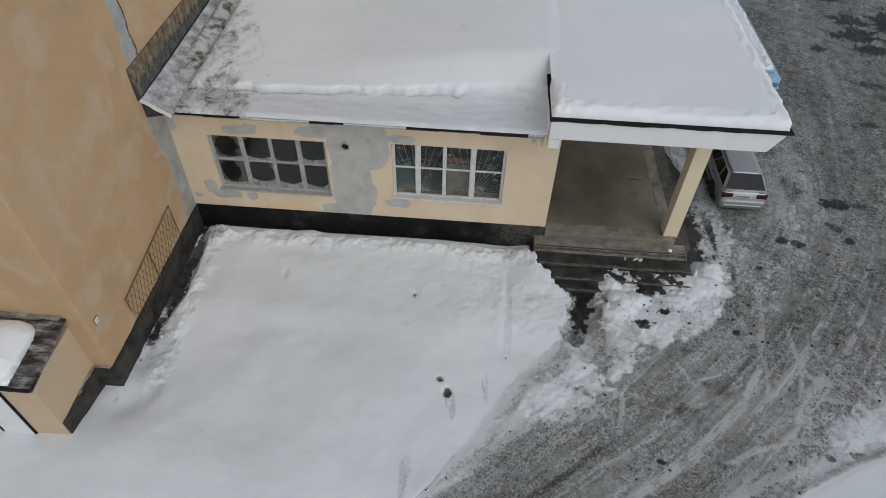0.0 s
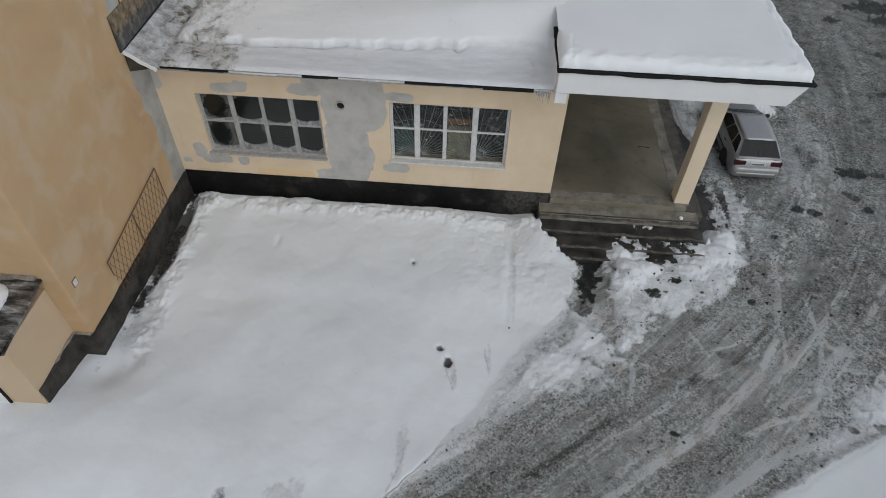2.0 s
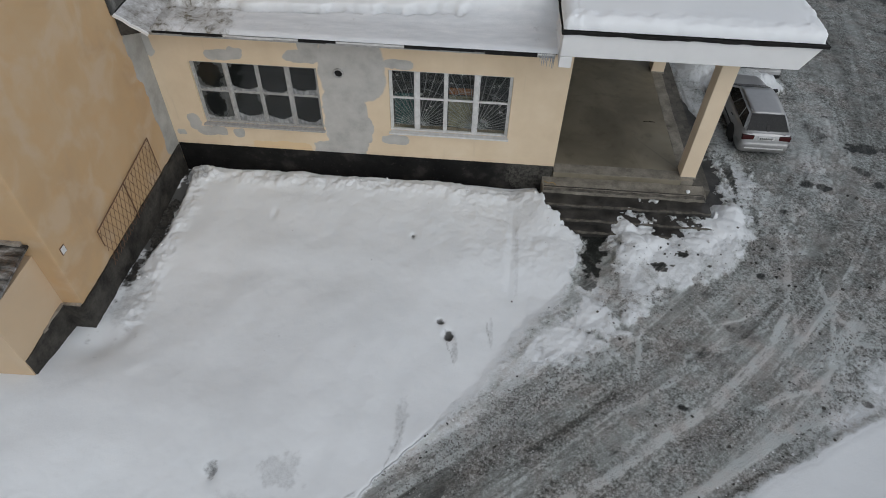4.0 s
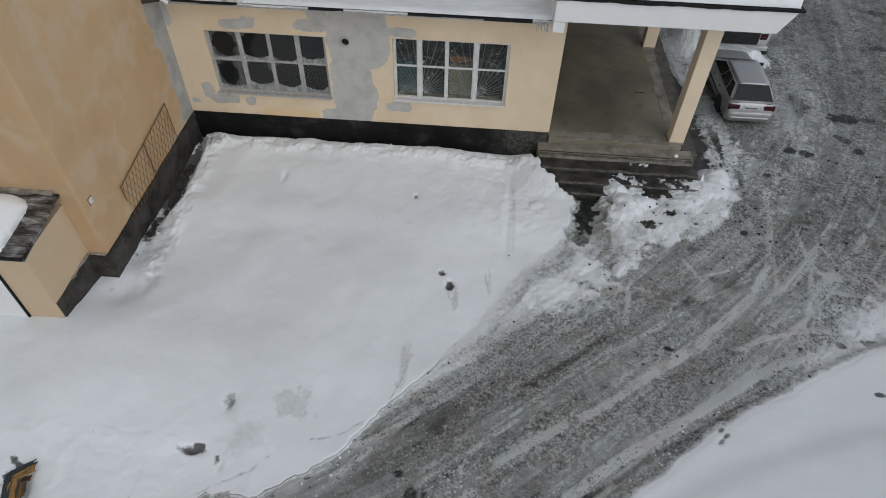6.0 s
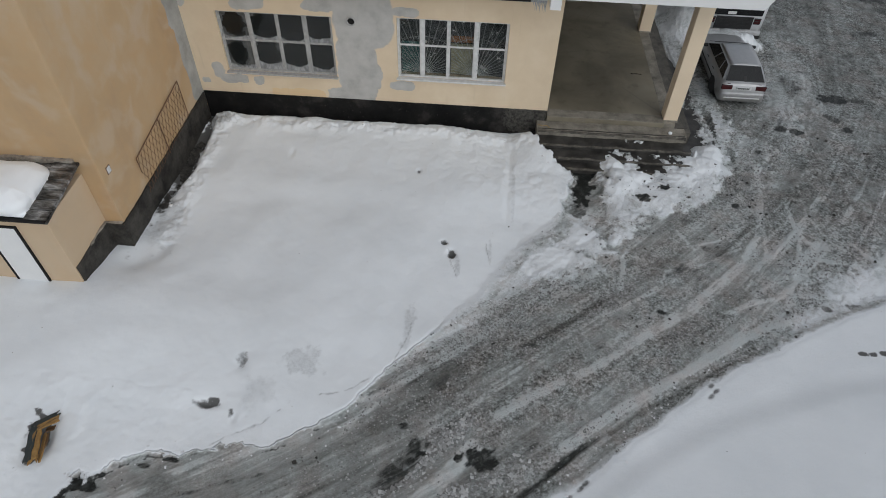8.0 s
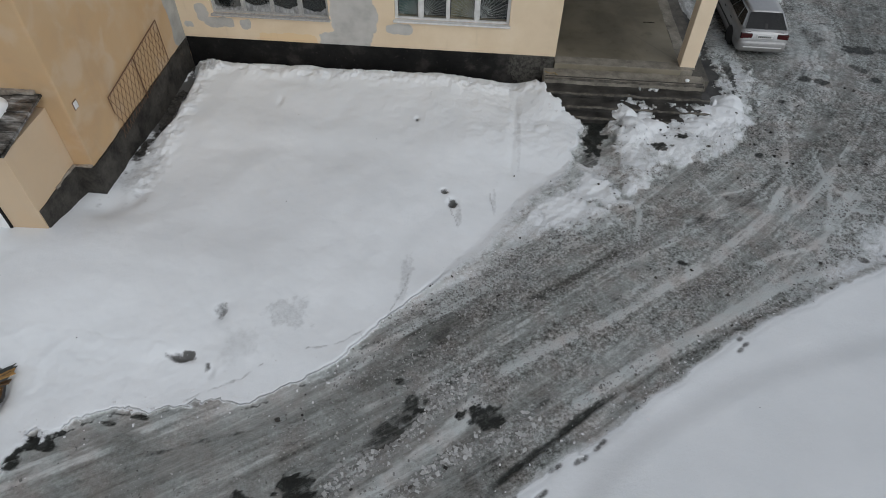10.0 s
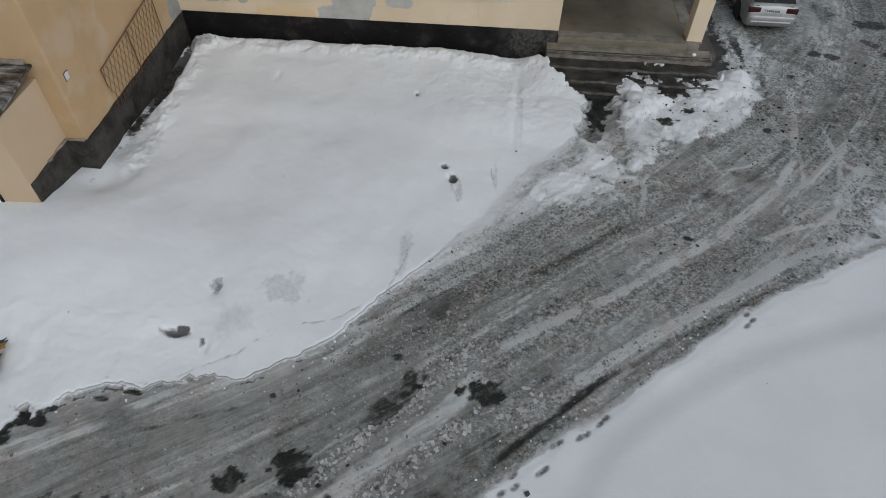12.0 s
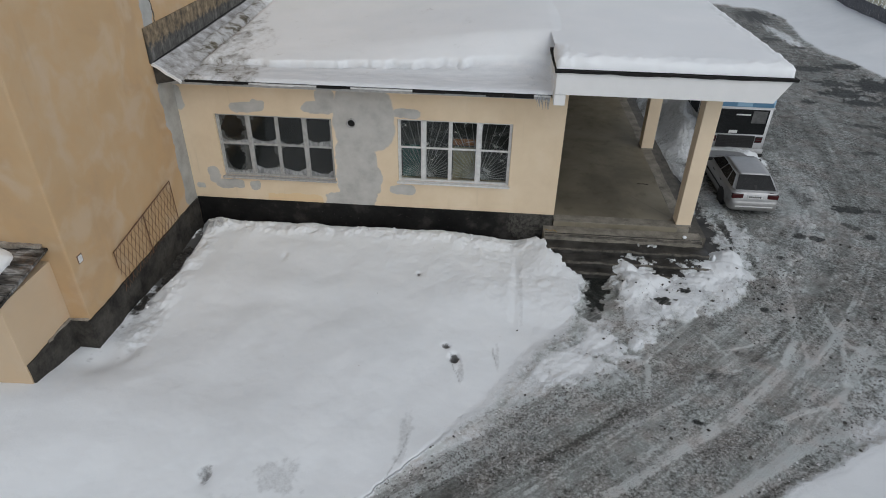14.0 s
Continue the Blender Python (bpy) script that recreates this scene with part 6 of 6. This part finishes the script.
# ---- the parked hatchback ----
def hatchback():
    car = empty("car", 9.43, 17.75, 0.20, 0.0)
    tagged(car, "dusty silver hatchback parked in the slush beside the porch", "car")
    L = [(0.00, 0.72, 0.36, 0.62), (0.05, 0.79, 0.28, 0.80), (0.14, 0.81, 0.24, 0.93), (0.5, 0.825, 0.20, 0.95), (1.2, 0.825, 0.19, 0.95), (2.2, 0.825, 0.19, 0.94), (2.95, 0.82, 0.19, 0.95),
         (3.3, 0.815, 0.20, 0.90), (3.7, 0.80, 0.21, 0.83), (3.95, 0.77, 0.24, 0.76), (4.06, 0.71, 0.28, 0.66), (4.10, 0.64, 0.34, 0.58)]
    body = part("body", loft(bmesh.new(), [ring(*k) for k in L]), SILVER, car, smooth=True)
    # cabin: sills of the glass and the roof above
    base = [(-0.79, 0.13, 0.93), (0.79, 0.13, 0.93), (0.77, 3.02, 0.95), (-0.77, 3.02, 0.95)]
    top = [(-0.58, 0.66, 1.37), (0.58, 0.66, 1.37), (0.56, 2.12, 1.38), (-0.56, 2.12, 1.38)]
    bm = bmesh.new()
    lo, hi = [bm.verts.new(p) for p in base], [bm.verts.new(p) for p in top]
    bm.faces.new(lo[::-1])
    bm.faces.new(hi)
    for i in range(4):
        bm.faces.new((lo[i], lo[(i + 1) % 4], hi[(i + 1) % 4], hi[i]))
    bmesh.ops.bevel(bm, geom=list(bm.edges), offset=0.05, segments=3, affect="EDGES")
    part("cabin", bm, SILVER, car, smooth=True)
    bm = bmesh.new()
    rows = []
    for k, (y, w, z) in enumerate([(0.60, 0.50, 1.362), (0.68, 0.54, 1.388), (1.0, 0.56, 1.405), (1.5, 0.565, 1.412), (1.95, 0.56, 1.403), (2.12, 0.54, 1.385)]):
        rows.append([(x * w, y, z - 0.03 * abs(x) ** 3) for x in np.linspace(-1, 1, 9)] + [(x * w * 0.98, y, z - 0.035) for x in np.linspace(1, -1, 9)])
    part("roof_panel", loft(bm, rows), SILVER, car, smooth=True)
    rear = (base[0], base[1], top[1], top[0])
    left = (base[3], base[0], top[0], top[3])
    right = (base[1], base[2], top[2], top[1])
    front = (base[2], base[3], top[3], top[2])
    part("rear_window", face_panel(rear, 0.06, 0.94, 0.07, 0.90, 0.012), CAR_GLASS, car, "dark tinted rear window")
    bm = face_panel(rear, 0.47, 0.53, 0.04, 0.34, 0.022, 0.01)
    part("wiper", bm, TRIM, car)
    for f, flip in ((left, True), (right, False)):
        for a, b in ((0.04, 0.24), (0.27, 0.55), (0.58, 0.93)):
            u0, u1 = (1 - b, 1 - a) if flip else (a, b)
            part("side_window", face_panel(f, u0, u1, 0.10, 0.86, 0.010), CAR_GLASS, car, "dark side window")
    part("windscreen", face_panel(front, 0.06, 0.94, 0.08, 0.92, 0.012), CAR_GLASS, car, "dark windscreen")
    for sx in (-1, 1):
        part("tail_lamp", slab(bmesh.new(), sx * 0.60 - 0.19, sx * 0.60 + 0.19, 0.02, 0.16, 0.67, 0.84, 0.02), TAIL, car, "red tail lamp")
        part("side_moulding", slab(bmesh.new(), sx * 0.822 - 0.012, sx * 0.822 + 0.012, 0.75, 3.1, 0.50, 0.56, 0.006), TRIM, car, "black rubbing strip")
        m = part("mirror", slab(bmesh.new(), sx * 0.90 - 0.08, sx * 0.90 + 0.08, 2.55, 2.65, 0.95, 1.06, 0.03), TRIM, car, "black door mirror")
        for y in (0.95, 3.35):
            wheel(car, sx * 0.735, y, 0.285, 0.285, 0.18, sx, ALLOY)
            part("wheel_arch", rod(bmesh.new(), (sx * 0.70, y, 0.30), (sx * 0.829, y, 0.30), 0.335, 28), TRIM, car, "dark wheel arch")
        part("headlamp", slab(bmesh.new(), sx * 0.55 - 0.15, sx * 0.55 + 0.15, 3.98, 4.06, 0.56, 0.68, 0.02), NUMBER, car, "clear headlamp")
        for y in (1.35, 2.2):
            part("door_handle", slab(bmesh.new(), sx * 0.825 - 0.012, sx * 0.825 + 0.012, y - 0.08, y + 0.08, 0.76, 0.79, 0.008), TRIM, car)
    part("rear_bumper", loft(bmesh.new(), [ring(-0.07, 0.66, 0.30, 0.56, 0.0), ring(-0.04, 0.77, 0.25, 0.61, 0.0), ring(0.10, 0.825, 0.22, 0.63, 0.0), ring(0.45, 0.832, 0.22, 0.60, 0.0)]), SILVER, car, "silver rear bumper", True)
    part("bumper_lip", slab(bmesh.new(), -0.64, 0.64, -0.085, -0.05, 0.40, 0.44, 0.01), NUMBER, car, "pale bumper strip")
    pl = part("number_plate", slab(bmesh.new(), -0.26, 0.26, 0.0, 0.035, 0.70, 0.815, 0.006), NUMBER, car, "white number plate")
    for k in range(7):
        part("bar", slab(bmesh.new(), -0.225 + k * 0.062, -0.185 + k * 0.062, -0.004, 0.0, 0.725, 0.79, 0.0), TRIM, pl)
    for sx in (-0.55, 0.55):
        part("badge", slab(bmesh.new(), sx - 0.06, sx + 0.06, 0.10, 0.125, 0.875, 0.9, 0.004), TRIM, car)
    part("hatch_lip", slab(bmesh.new(), -0.70, 0.70, 0.10, 0.16, 0.895, 0.925, 0.012), SILVER, car)
    return car


hatchback()


# ---- the small bus in front of it ----
def small_bus():
    bus = empty("bus", 10.16, 22.62, 0.22)
    tagged(bus, "small white and blue bus parked nose-out with snow at its tail", "bus")
    bm = slab(bmesh.new(), -1.22, 1.22, 0.0, 7.0, 0.35, 2.48, 0.0)
    bmesh.ops.bevel(bm, geom=list(bm.edges), offset=0.12, segments=4, affect="EDGES")
    part("body", bm, BUS_WHITE, bus, smooth=True)
    bm = bmesh.new()
    rows = []
    for y, w, z in ((-0.012, 1.16, 2.54), (0.12, 1.232, 2.72), (1.0, 1.234, 2.76), (6.0, 1.234, 2.76), (6.9, 1.18, 2.70), (7.0, 1.10, 2.60)):
        rows.append([(w * x, y, z - 0.16 * abs(x) ** 3.0) for x in np.linspace(-1, 1, 11)] + [(w * x, y, 2.28) for x in np.linspace(1, -1, 11)])
    part("roof", loft(bm, rows), PALE_BLUE, bus, "pale blue roof", True)
    # Roof blue repeated darker here, since this face is turned from the sky.
    part("rear_band_shaded", slab(bmesh.new(), -1.12, 1.12, -0.024, 0.02, 2.285, 2.47, 0.01), BUS_BLUE, bus, "blue band over the rear window, darkened for its shaded face")
    part("roof_deck", slab(bmesh.new(), -1.02, 1.02, 0.35, 6.6, 2.70, 2.785, 0.03), PALE_BLUE, bus, "pale blue roof panel")
    part("roof_hatch", slab(bmesh.new(), -0.30, 0.30, -0.03, 0.03, 2.30, 2.52, 0.01), PALE_BLUE, bus, "pale blue marker panel")
    part("gutter", slab(bmesh.new(), -1.235, 1.235, -0.012, 7.0, 2.22, 2.27, 0.012), BUS_WHITE, bus)
    win = part("rear_window", slab(bmesh.new(), -1.05, 1.05, -0.022, 0.02, 1.14, 2.18, 0.03), CAR_GLASS, bus, "large dark rear window")
    part("marking", slab(bmesh.new(), -0.22, 0.34, -0.026, -0.0225, 1.93, 1.99, 0.002), NUMBER, win, "white painted marking")
    # Opaque pale patch on the dark glass, painted as light from across the bus.
    part("far_window", slab(bmesh.new(), 0.42, 0.98, -0.026, -0.0225, 1.62, 2.12, 0.01), DIM_LIGHT, win, "pale patch painted on the glass for light through the bus")
    part("number_plate", slab(bmesh.new(), -0.36, -0.02, -0.028, -0.0225, 1.18, 1.30, 0.003), NUMBER, win, "white number plate")
    part("seat_back", slab(bmesh.new(), 0.55, 0.95, 0.25, 0.35, 1.3, 1.95, 0.04), BUS_WHITE, bus)
    part("engine_grille", slab(bmesh.new(), -0.76, 0.76, -0.015, 0.02, 0.55, 1.08, 0.02), TRIM, bus, "black engine grille")
    for k in range(6):
        part("slat", slab(bmesh.new(), -0.70, 0.70, -0.03, -0.0155, 0.70 + k * 0.065, 0.725 + k * 0.065, 0.004), TRIM, bus)
    for sx in (-1, 1):
        lamp = part("tail_lamp", slab(bmesh.new(), sx * 0.92 - 0.14, sx * 0.92 + 0.14, -0.02, 0.02, 0.78, 1.04, 0.012), TRIM, bus, "black lamp panel")
        for z in (0.96, 0.86):
            part("lens", slab(bmesh.new(), sx * 0.92 - 0.12, sx * 0.92 + 0.12, -0.026, -0.0205, z - 0.035, z + 0.035, 0.003), TAIL, lamp, "red lens")
        for k in range(5):
            part("side_window", slab(bmesh.new(), sx * 1.222 - 0.008, sx * 1.222 + 0.008, 0.35 + k * 1.28, 1.5 + k * 1.28, 1.35, 2.25, 0.004), CAR_GLASS, bus, "dark side window")
        part("side_band", slab(bmesh.new(), sx * 1.22 - 0.006, sx * 1.22 + 0.008, 0.15, 6.85, 0.62, 0.85, 0.004), BUS_BLUE, bus, "blue side stripe")
        for y in (1.5, 5.6):
            wheel(bus, sx * 1.07, y, 0.44, 0.44, 0.28, sx, BUS_WHITE)
    part("mud_flap", slab(bmesh.new(), 1.0, 1.22, -0.06, -0.03, 0.12, 0.5, 0.004), TRIM, bus, "black mud flap")
    part("rear_bumper", slab(bmesh.new(), -1.2, 1.2, -0.09, 0.05, 0.34, 0.52, 0.03), BUS_WHITE, bus, "white rear bumper")
    return bus


small_bus()
snow_pillow("snow_cushion", 9.2, 11.10, 23.0, 29.0, 3.0, 0.14, "flat snow cushion on the bus roof", 141, 0.2, 0.02)

# ---- white knob of ice on the porch step ----
bm = bmesh.new()
bmesh.ops.create_icosphere(bm, subdivisions=3, radius=0.07)
for v in bm.verts:
    v.co.z *= 0.7
    v.co += Vector(noise.noise_vector(v.co * 9)) * 0.008
knob = part("snowball", bm, SNOW, smooth=True)
knob.matrix_world = pose(6.35, 14.93, 0.86)
tagged(knob, "small white lump of snow on the porch step", "snow lump")

# ---- fence and dry stalks beyond the far bank ----
FENCE_GREY = simple("grey_fence_sheet", (0.07, 0.073, 0.085), (0.13, 0.135, 0.15), 2.0, 0.7)
STALK = simple("dry_pale_stalk", (0.36, 0.35, 0.26), (0.52, 0.50, 0.40), 5.0, 0.85)


def spot_height(x, y):
    return float(terrain(np.array([[x]]), np.array([[y]]))[0][0, 0])


fence = empty("fence", 27.2, 42.0, 0)
tagged(fence, "grey sheet fence standing in deep snow", "fence")
inv = fence.matrix_world.inverted()
for k in range(9):
    y = 40.0 + 2.5 * k
    x = 26.2 + 0.06 * k
    h0 = spot_height(x, y) - 0.2
    p_ = part("post", slab(bmesh.new(), x - 0.05, x + 0.05, y - 0.05, y + 0.05, h0, h0 + 1.1, 0.01), FENCE_GREY, fence)
    p_.matrix_parent_inverse = inv
    for i in range(12):
        ya = y + 0.07 + i * 0.197
        p_ = part("sheet", slab(bmesh.new(), x + (0.0 if i % 2 else 0.025), x + (0.02 if i % 2 else 0.045), ya, ya + 0.2, h0 + 0.1, h0 + 1.0), FENCE_GREY, fence)
        p_.matrix_parent_inverse = inv
random.seed(12)
bm = bmesh.new()
for k in range(420):
    y = random.uniform(41, 60)
    x = 26.6 + random.uniform(0.25, 3.0)
    h0 = spot_height(x, y)
    n = random.uniform(1.0, 2.6)
    q = (x + random.uniform(-0.25, 0.25), y + random.uniform(-0.25, 0.25), h0 + n)
    rod(bm, (x, y, h0 - 0.1), q, random.uniform(0.012, 0.035), 4, 0.006)
tagged(part("dry_stalks", bm, STALK), "pale dry weed stalks behind the fence", "dry weeds", kind="stuff")


# ---- odds and ends on the porch ----
TWIG = simple("yellow_twig_bark", (0.30, 0.20, 0.07), (0.48, 0.34, 0.14), 9.0, 0.8)
STICK = simple("dark_stick_bark", (0.02, 0.017, 0.014), (0.06, 0.05, 0.04), 9.0, 0.8)


def twig(name, material, pts, r, label):
    """A thin bent stick through the points."""
    bm = bmesh.new()
    for a, b in zip(pts, pts[1:]):
        rod(bm, a, b, r, 6, r * 0.8)
    return tagged(part(name, bm, material, smooth=True), label, "stick")


twig("stick", STICK, [(5.44, 18.28, 0.995), (5.63, 18.30, 0.992), (5.83, 18.27, 0.995)], 0.014, "thin dark stick lying on the porch floor")
twig("twig", TWIG, [(1.99, 15.02, 0.835), (2.12, 14.90, 0.86), (2.27, 14.97, 0.84), (2.36, 14.86, 0.835)], 0.012, "bent yellow twig on the corner of the steps")

# ---- loose snow and ice ----
def make_crumb(name, stops, rough):
    m, nt, p = surface(name, rough)
    r = nt.nodes.new("ShaderNodeNewGeometry").outputs["Random Per Island"]
    k = sums(nt, "MULTIPLY_ADD", grain(nt, coords(nt), 30.0, 3.0, 0.6), 0.3, sums(nt, "MULTIPLY", r, 0.75))
    plug(nt, p.inputs["Base Color"], ramp(nt, k, *stops))
    return m


CRUMB = make_crumb("slush_crumb", ((0.15, (0.16, 0.155, 0.145)), (0.4, (0.30, 0.30, 0.29)), (0.95, (0.58, 0.585, 0.575))), 0.6)
GRIT = make_crumb("dark_grit", ((0.2, (0.018, 0.017, 0.015)), (0.9, (0.08, 0.074, 0.065))), 0.8)
CRUST = make_crumb("slush_bit", ((0.15, (0.12, 0.117, 0.11)), (0.5, (0.27, 0.267, 0.258)), (0.95, (0.50, 0.50, 0.49))), 0.65)
CLOD = make_crumb("snow_clod", ((0.1, (0.68, 0.69, 0.70)), (0.9, (0.84, 0.845, 0.85))), 0.75)
CUBE = np.array([(a, b, c) for a in (-1, 1) for b in (-1, 1) for c in (-1, 1)], float)
CUBE_Q = np.array([(0, 1, 3, 2), (4, 6, 7, 5), (0, 4, 5, 1), (2, 3, 7, 6), (0, 2, 6, 4), (1, 5, 7, 3)])
t_ = bmesh.new()
bmesh.ops.create_icosphere(t_, subdivisions=2, radius=1.0)
t_.verts.ensure_lookup_table()
BALL = np.array([v.co[:] for v in t_.verts])
BALL_F = np.array([[v.index for v in f.verts] for f in t_.faces])
t_.free()


def lumps(name, x, y, size, material, rng, shape=(CUBE, CUBE_Q), flat=0.6, jitter=0.35, sink=0.3, smooth=False):
    """Many small broken lumps on the ground, in one mesh."""
    pts, faces = shape
    n, m = len(x), len(pts)
    z = terrain(x[None, :], y[None, :])[0][0]
    v = pts[None] * (1 + jitter * (rng.random((n, m, 3)) * 2 - 1))
    v = v * (size[:, None] * np.stack([0.7 + 0.7 * rng.random(n), 0.7 + 0.7 * rng.random(n), flat * (0.6 + 0.7 * rng.random(n))], -1))[:, None, :] * 0.6
    a = rng.random(n) * 2 * math.pi
    c, s = np.cos(a)[:, None], np.sin(a)[:, None]
    co = np.stack([v[..., 0] * c - v[..., 1] * s + x[:, None], v[..., 0] * s + v[..., 1] * c + y[:, None], v[..., 2] + (z + size * flat * (0.6 - sink))[:, None] * 1.0], -1)
    f = (faces[None] + (np.arange(n) * m)[:, None, None]).reshape(-1, faces.shape[1])
    me = bpy.data.meshes.new(name)
    me.vertices.add(n * m)
    me.vertices.foreach_set("co", co.ravel())
    me.loops.add(f.size)
    me.loops.foreach_set("vertex_index", f.ravel())
    me.polygons.add(len(f))
    me.polygons.foreach_set("loop_start", np.arange(0, f.size, f.shape[1]))
    me.polygons.foreach_set("use_smooth", np.full(len(f), smooth))
    me.materials.append(material)
    me.update()
    me.validate()
    return new(name, me)


def strewn(rng, n, x0, x1, y0, y1, chance):
    """Random places in a rectangle, kept by chance(x, y, cover, wet, along, across)."""
    x, y = rng.uniform(x0, x1, n), rng.uniform(y0, y1, n)
    _, cover, wet, _, along, across, _ = (k[0] for k in terrain(x[None, :], y[None, :]))
    keep = rng.random(n) < chance(x, y, cover, wet, along, across)
    return x[keep], y[keep]


rng = np.random.default_rng(3)


def on_road(x, y, cover, wet, along, across):
    streak = bumpy(along * 0.25, across * 2.2, 131, 3, 0.6)
    return (cover < 0.75) * (1 - 0.8 * ease(-x - 0.6 * y, -3.0, 1.0)) * ease(streak, 0.42, 0.62) * ease(bumpy(x * 0.7, y * 0.7, 132), 0.34, 0.66) * (wet < 0.5)


cx, cy = strewn(rng, 200000, -9, 13, -1.0, 16, on_road)
tagged(lumps("slush_crumbs", cx, cy, 0.009 + 0.024 * rng.random(len(cx)) ** 2.5, CRUST, rng, jitter=0.5), "grey broken slush crumbs strewn over the driving way", "slush", kind="stuff")


ROWS = [(0.17, [(-3.9, 0.3), (-2.93, 1.26), (-2.24, 1.91), (-1.34, 2.83), (-0.61, 3.58), (0.3, 4.5)]), (0.20, [(-2.6, 0.2), (-1.61, 1.19), (-0.84, 1.97), (-0.06, 2.66), (1.04, 3.15), (2.4, 4.25)])]


def in_windrow(x, y, cover, wet, along, across):
    rows = sum(np.exp(-(to_line(x, y, pts)[0] / w) ** 2) for w, pts in ROWS)
    return rows * ease(2.4 - x, 0, 2.5) * (0.3 + bumpy(x * 1.3, y * 1.3, 135, 3)) * (wet < 0.55) * (to_line(x, y, LANE)[0] > 0.2)


cx, cy = strewn(rng, 52000, -4.0, 2.6, 0.2, 4.8, in_windrow)
tagged(lumps("ice_chunks", cx, cy, 0.008 + 0.052 * rng.random(len(cx)) ** 4, CRUMB, rng, flat=0.4, jitter=0.55), "rows of broken ice chunks thrown up by wheels", "ice chunks", kind="stuff")
cx, cy = strewn(rng, 11000, -9, 13.5, -1.0, 17, lambda x, y, c, w, a, s: (c < 1.0) * 0.2 * ease(bumpy(x * 0.9, y * 0.9, 133), 0.35, 0.65) + 0.0015)
gx_, gy_ = strewn(rng, 1500, 3.3, 8.8, 9.5, 14.0, lambda x, y, c, w, a, s: 0.22 * ease(bumpy(x * 1.2, y * 1.2, 137, 3), 0.42, 0.6))
cx, cy = np.r_[cx, gx_], np.r_[cy, gy_]
tagged(lumps("dark_grit", cx, cy, 0.011 + 0.046 * rng.random(len(cx)) ** 5, GRIT, rng, jitter=0.5), "dark grit and dirt crumbs on the slush", "grit", kind="stuff")


cx, cy = strewn(rng, 5200, -9.42, -8.9, 10.4, 15.2, lambda x, y, c, w, a, s: np.exp(-((x + 9.27) / 0.13) ** 2) * ease(bumpy(x * 2, y * 1.2, 136, 3), 0.35, 0.6))
tagged(lumps("wall_debris", cx, cy, 0.014 + 0.06 * rng.random(len(cx)) ** 3, GRIT, rng, jitter=0.5), "dark crumbled debris in the melted strip beside the plinth", "debris", kind="stuff")


def by_walls(x, y, cover, wet, along, across):
    south = np.exp(-((15.3 - y - 0.55) / 0.22) ** 2) * (x < 2.0) * (x > -9.2)
    west = np.exp(-((x + 9.37 - 0.45) / 0.22) ** 2) * (y > 8.9)
    steps = (np.hypot((x - 3.45) / 0.45, (y - 13.0) / 1.1) > 1) * 0.7 * (np.hypot((x - 4.9) / 1.6, (y - 13.3) / 0.8) < 1) + 0.7 * (np.hypot((x - 6.9) / 1.2, (y - 13.5) / 0.9) < 1) + 0.6 * (np.hypot((x - 2.6) / 0.8, (y - 13.6) / 1.1) < 1)
    return (south + 0.7 * west + steps) * (wet < 0.3) * bumpy(x * 1.5, y * 1.5, 134, 3) * 0.26


cx, cy = strewn(rng, 9000, -9.3, 8.2, 8.5, 15.3, by_walls)
tagged(lumps("snow_clods", cx, cy, 0.02 + 0.075 * rng.random(len(cx)) ** 3, CLOD, rng, (BALL, BALL_F), 0.7, 0.3, 0.55, True), "loose snow clods along the walls and steps", "snow clods", kind="stuff")


def at_edges(x, y, cover, wet, along, across):
    dl = to_line(x, y, FIELD_EDGE)[0]
    dr = to_line(x, y, BANK_EDGE)[0]
    return (wet < 0.3) * (np.hypot((x - 3.45) / 0.45, (y - 13.0) / 1.1) > 1) * 0.35 * np.exp(-(dl / 0.35) ** 2) + 0.25 * np.exp(-(dr / 0.3) ** 2)


cx, cy = strewn(rng, 16000, -9, 13, 0, 13.5, at_edges)
tagged(lumps("snow_crumbs", cx, cy, 0.010 + 0.032 * rng.random(len(cx)) ** 3, CLOD, rng, flat=0.6), "small snow crumbs along the edges of the way", "snow crumbs", kind="stuff")
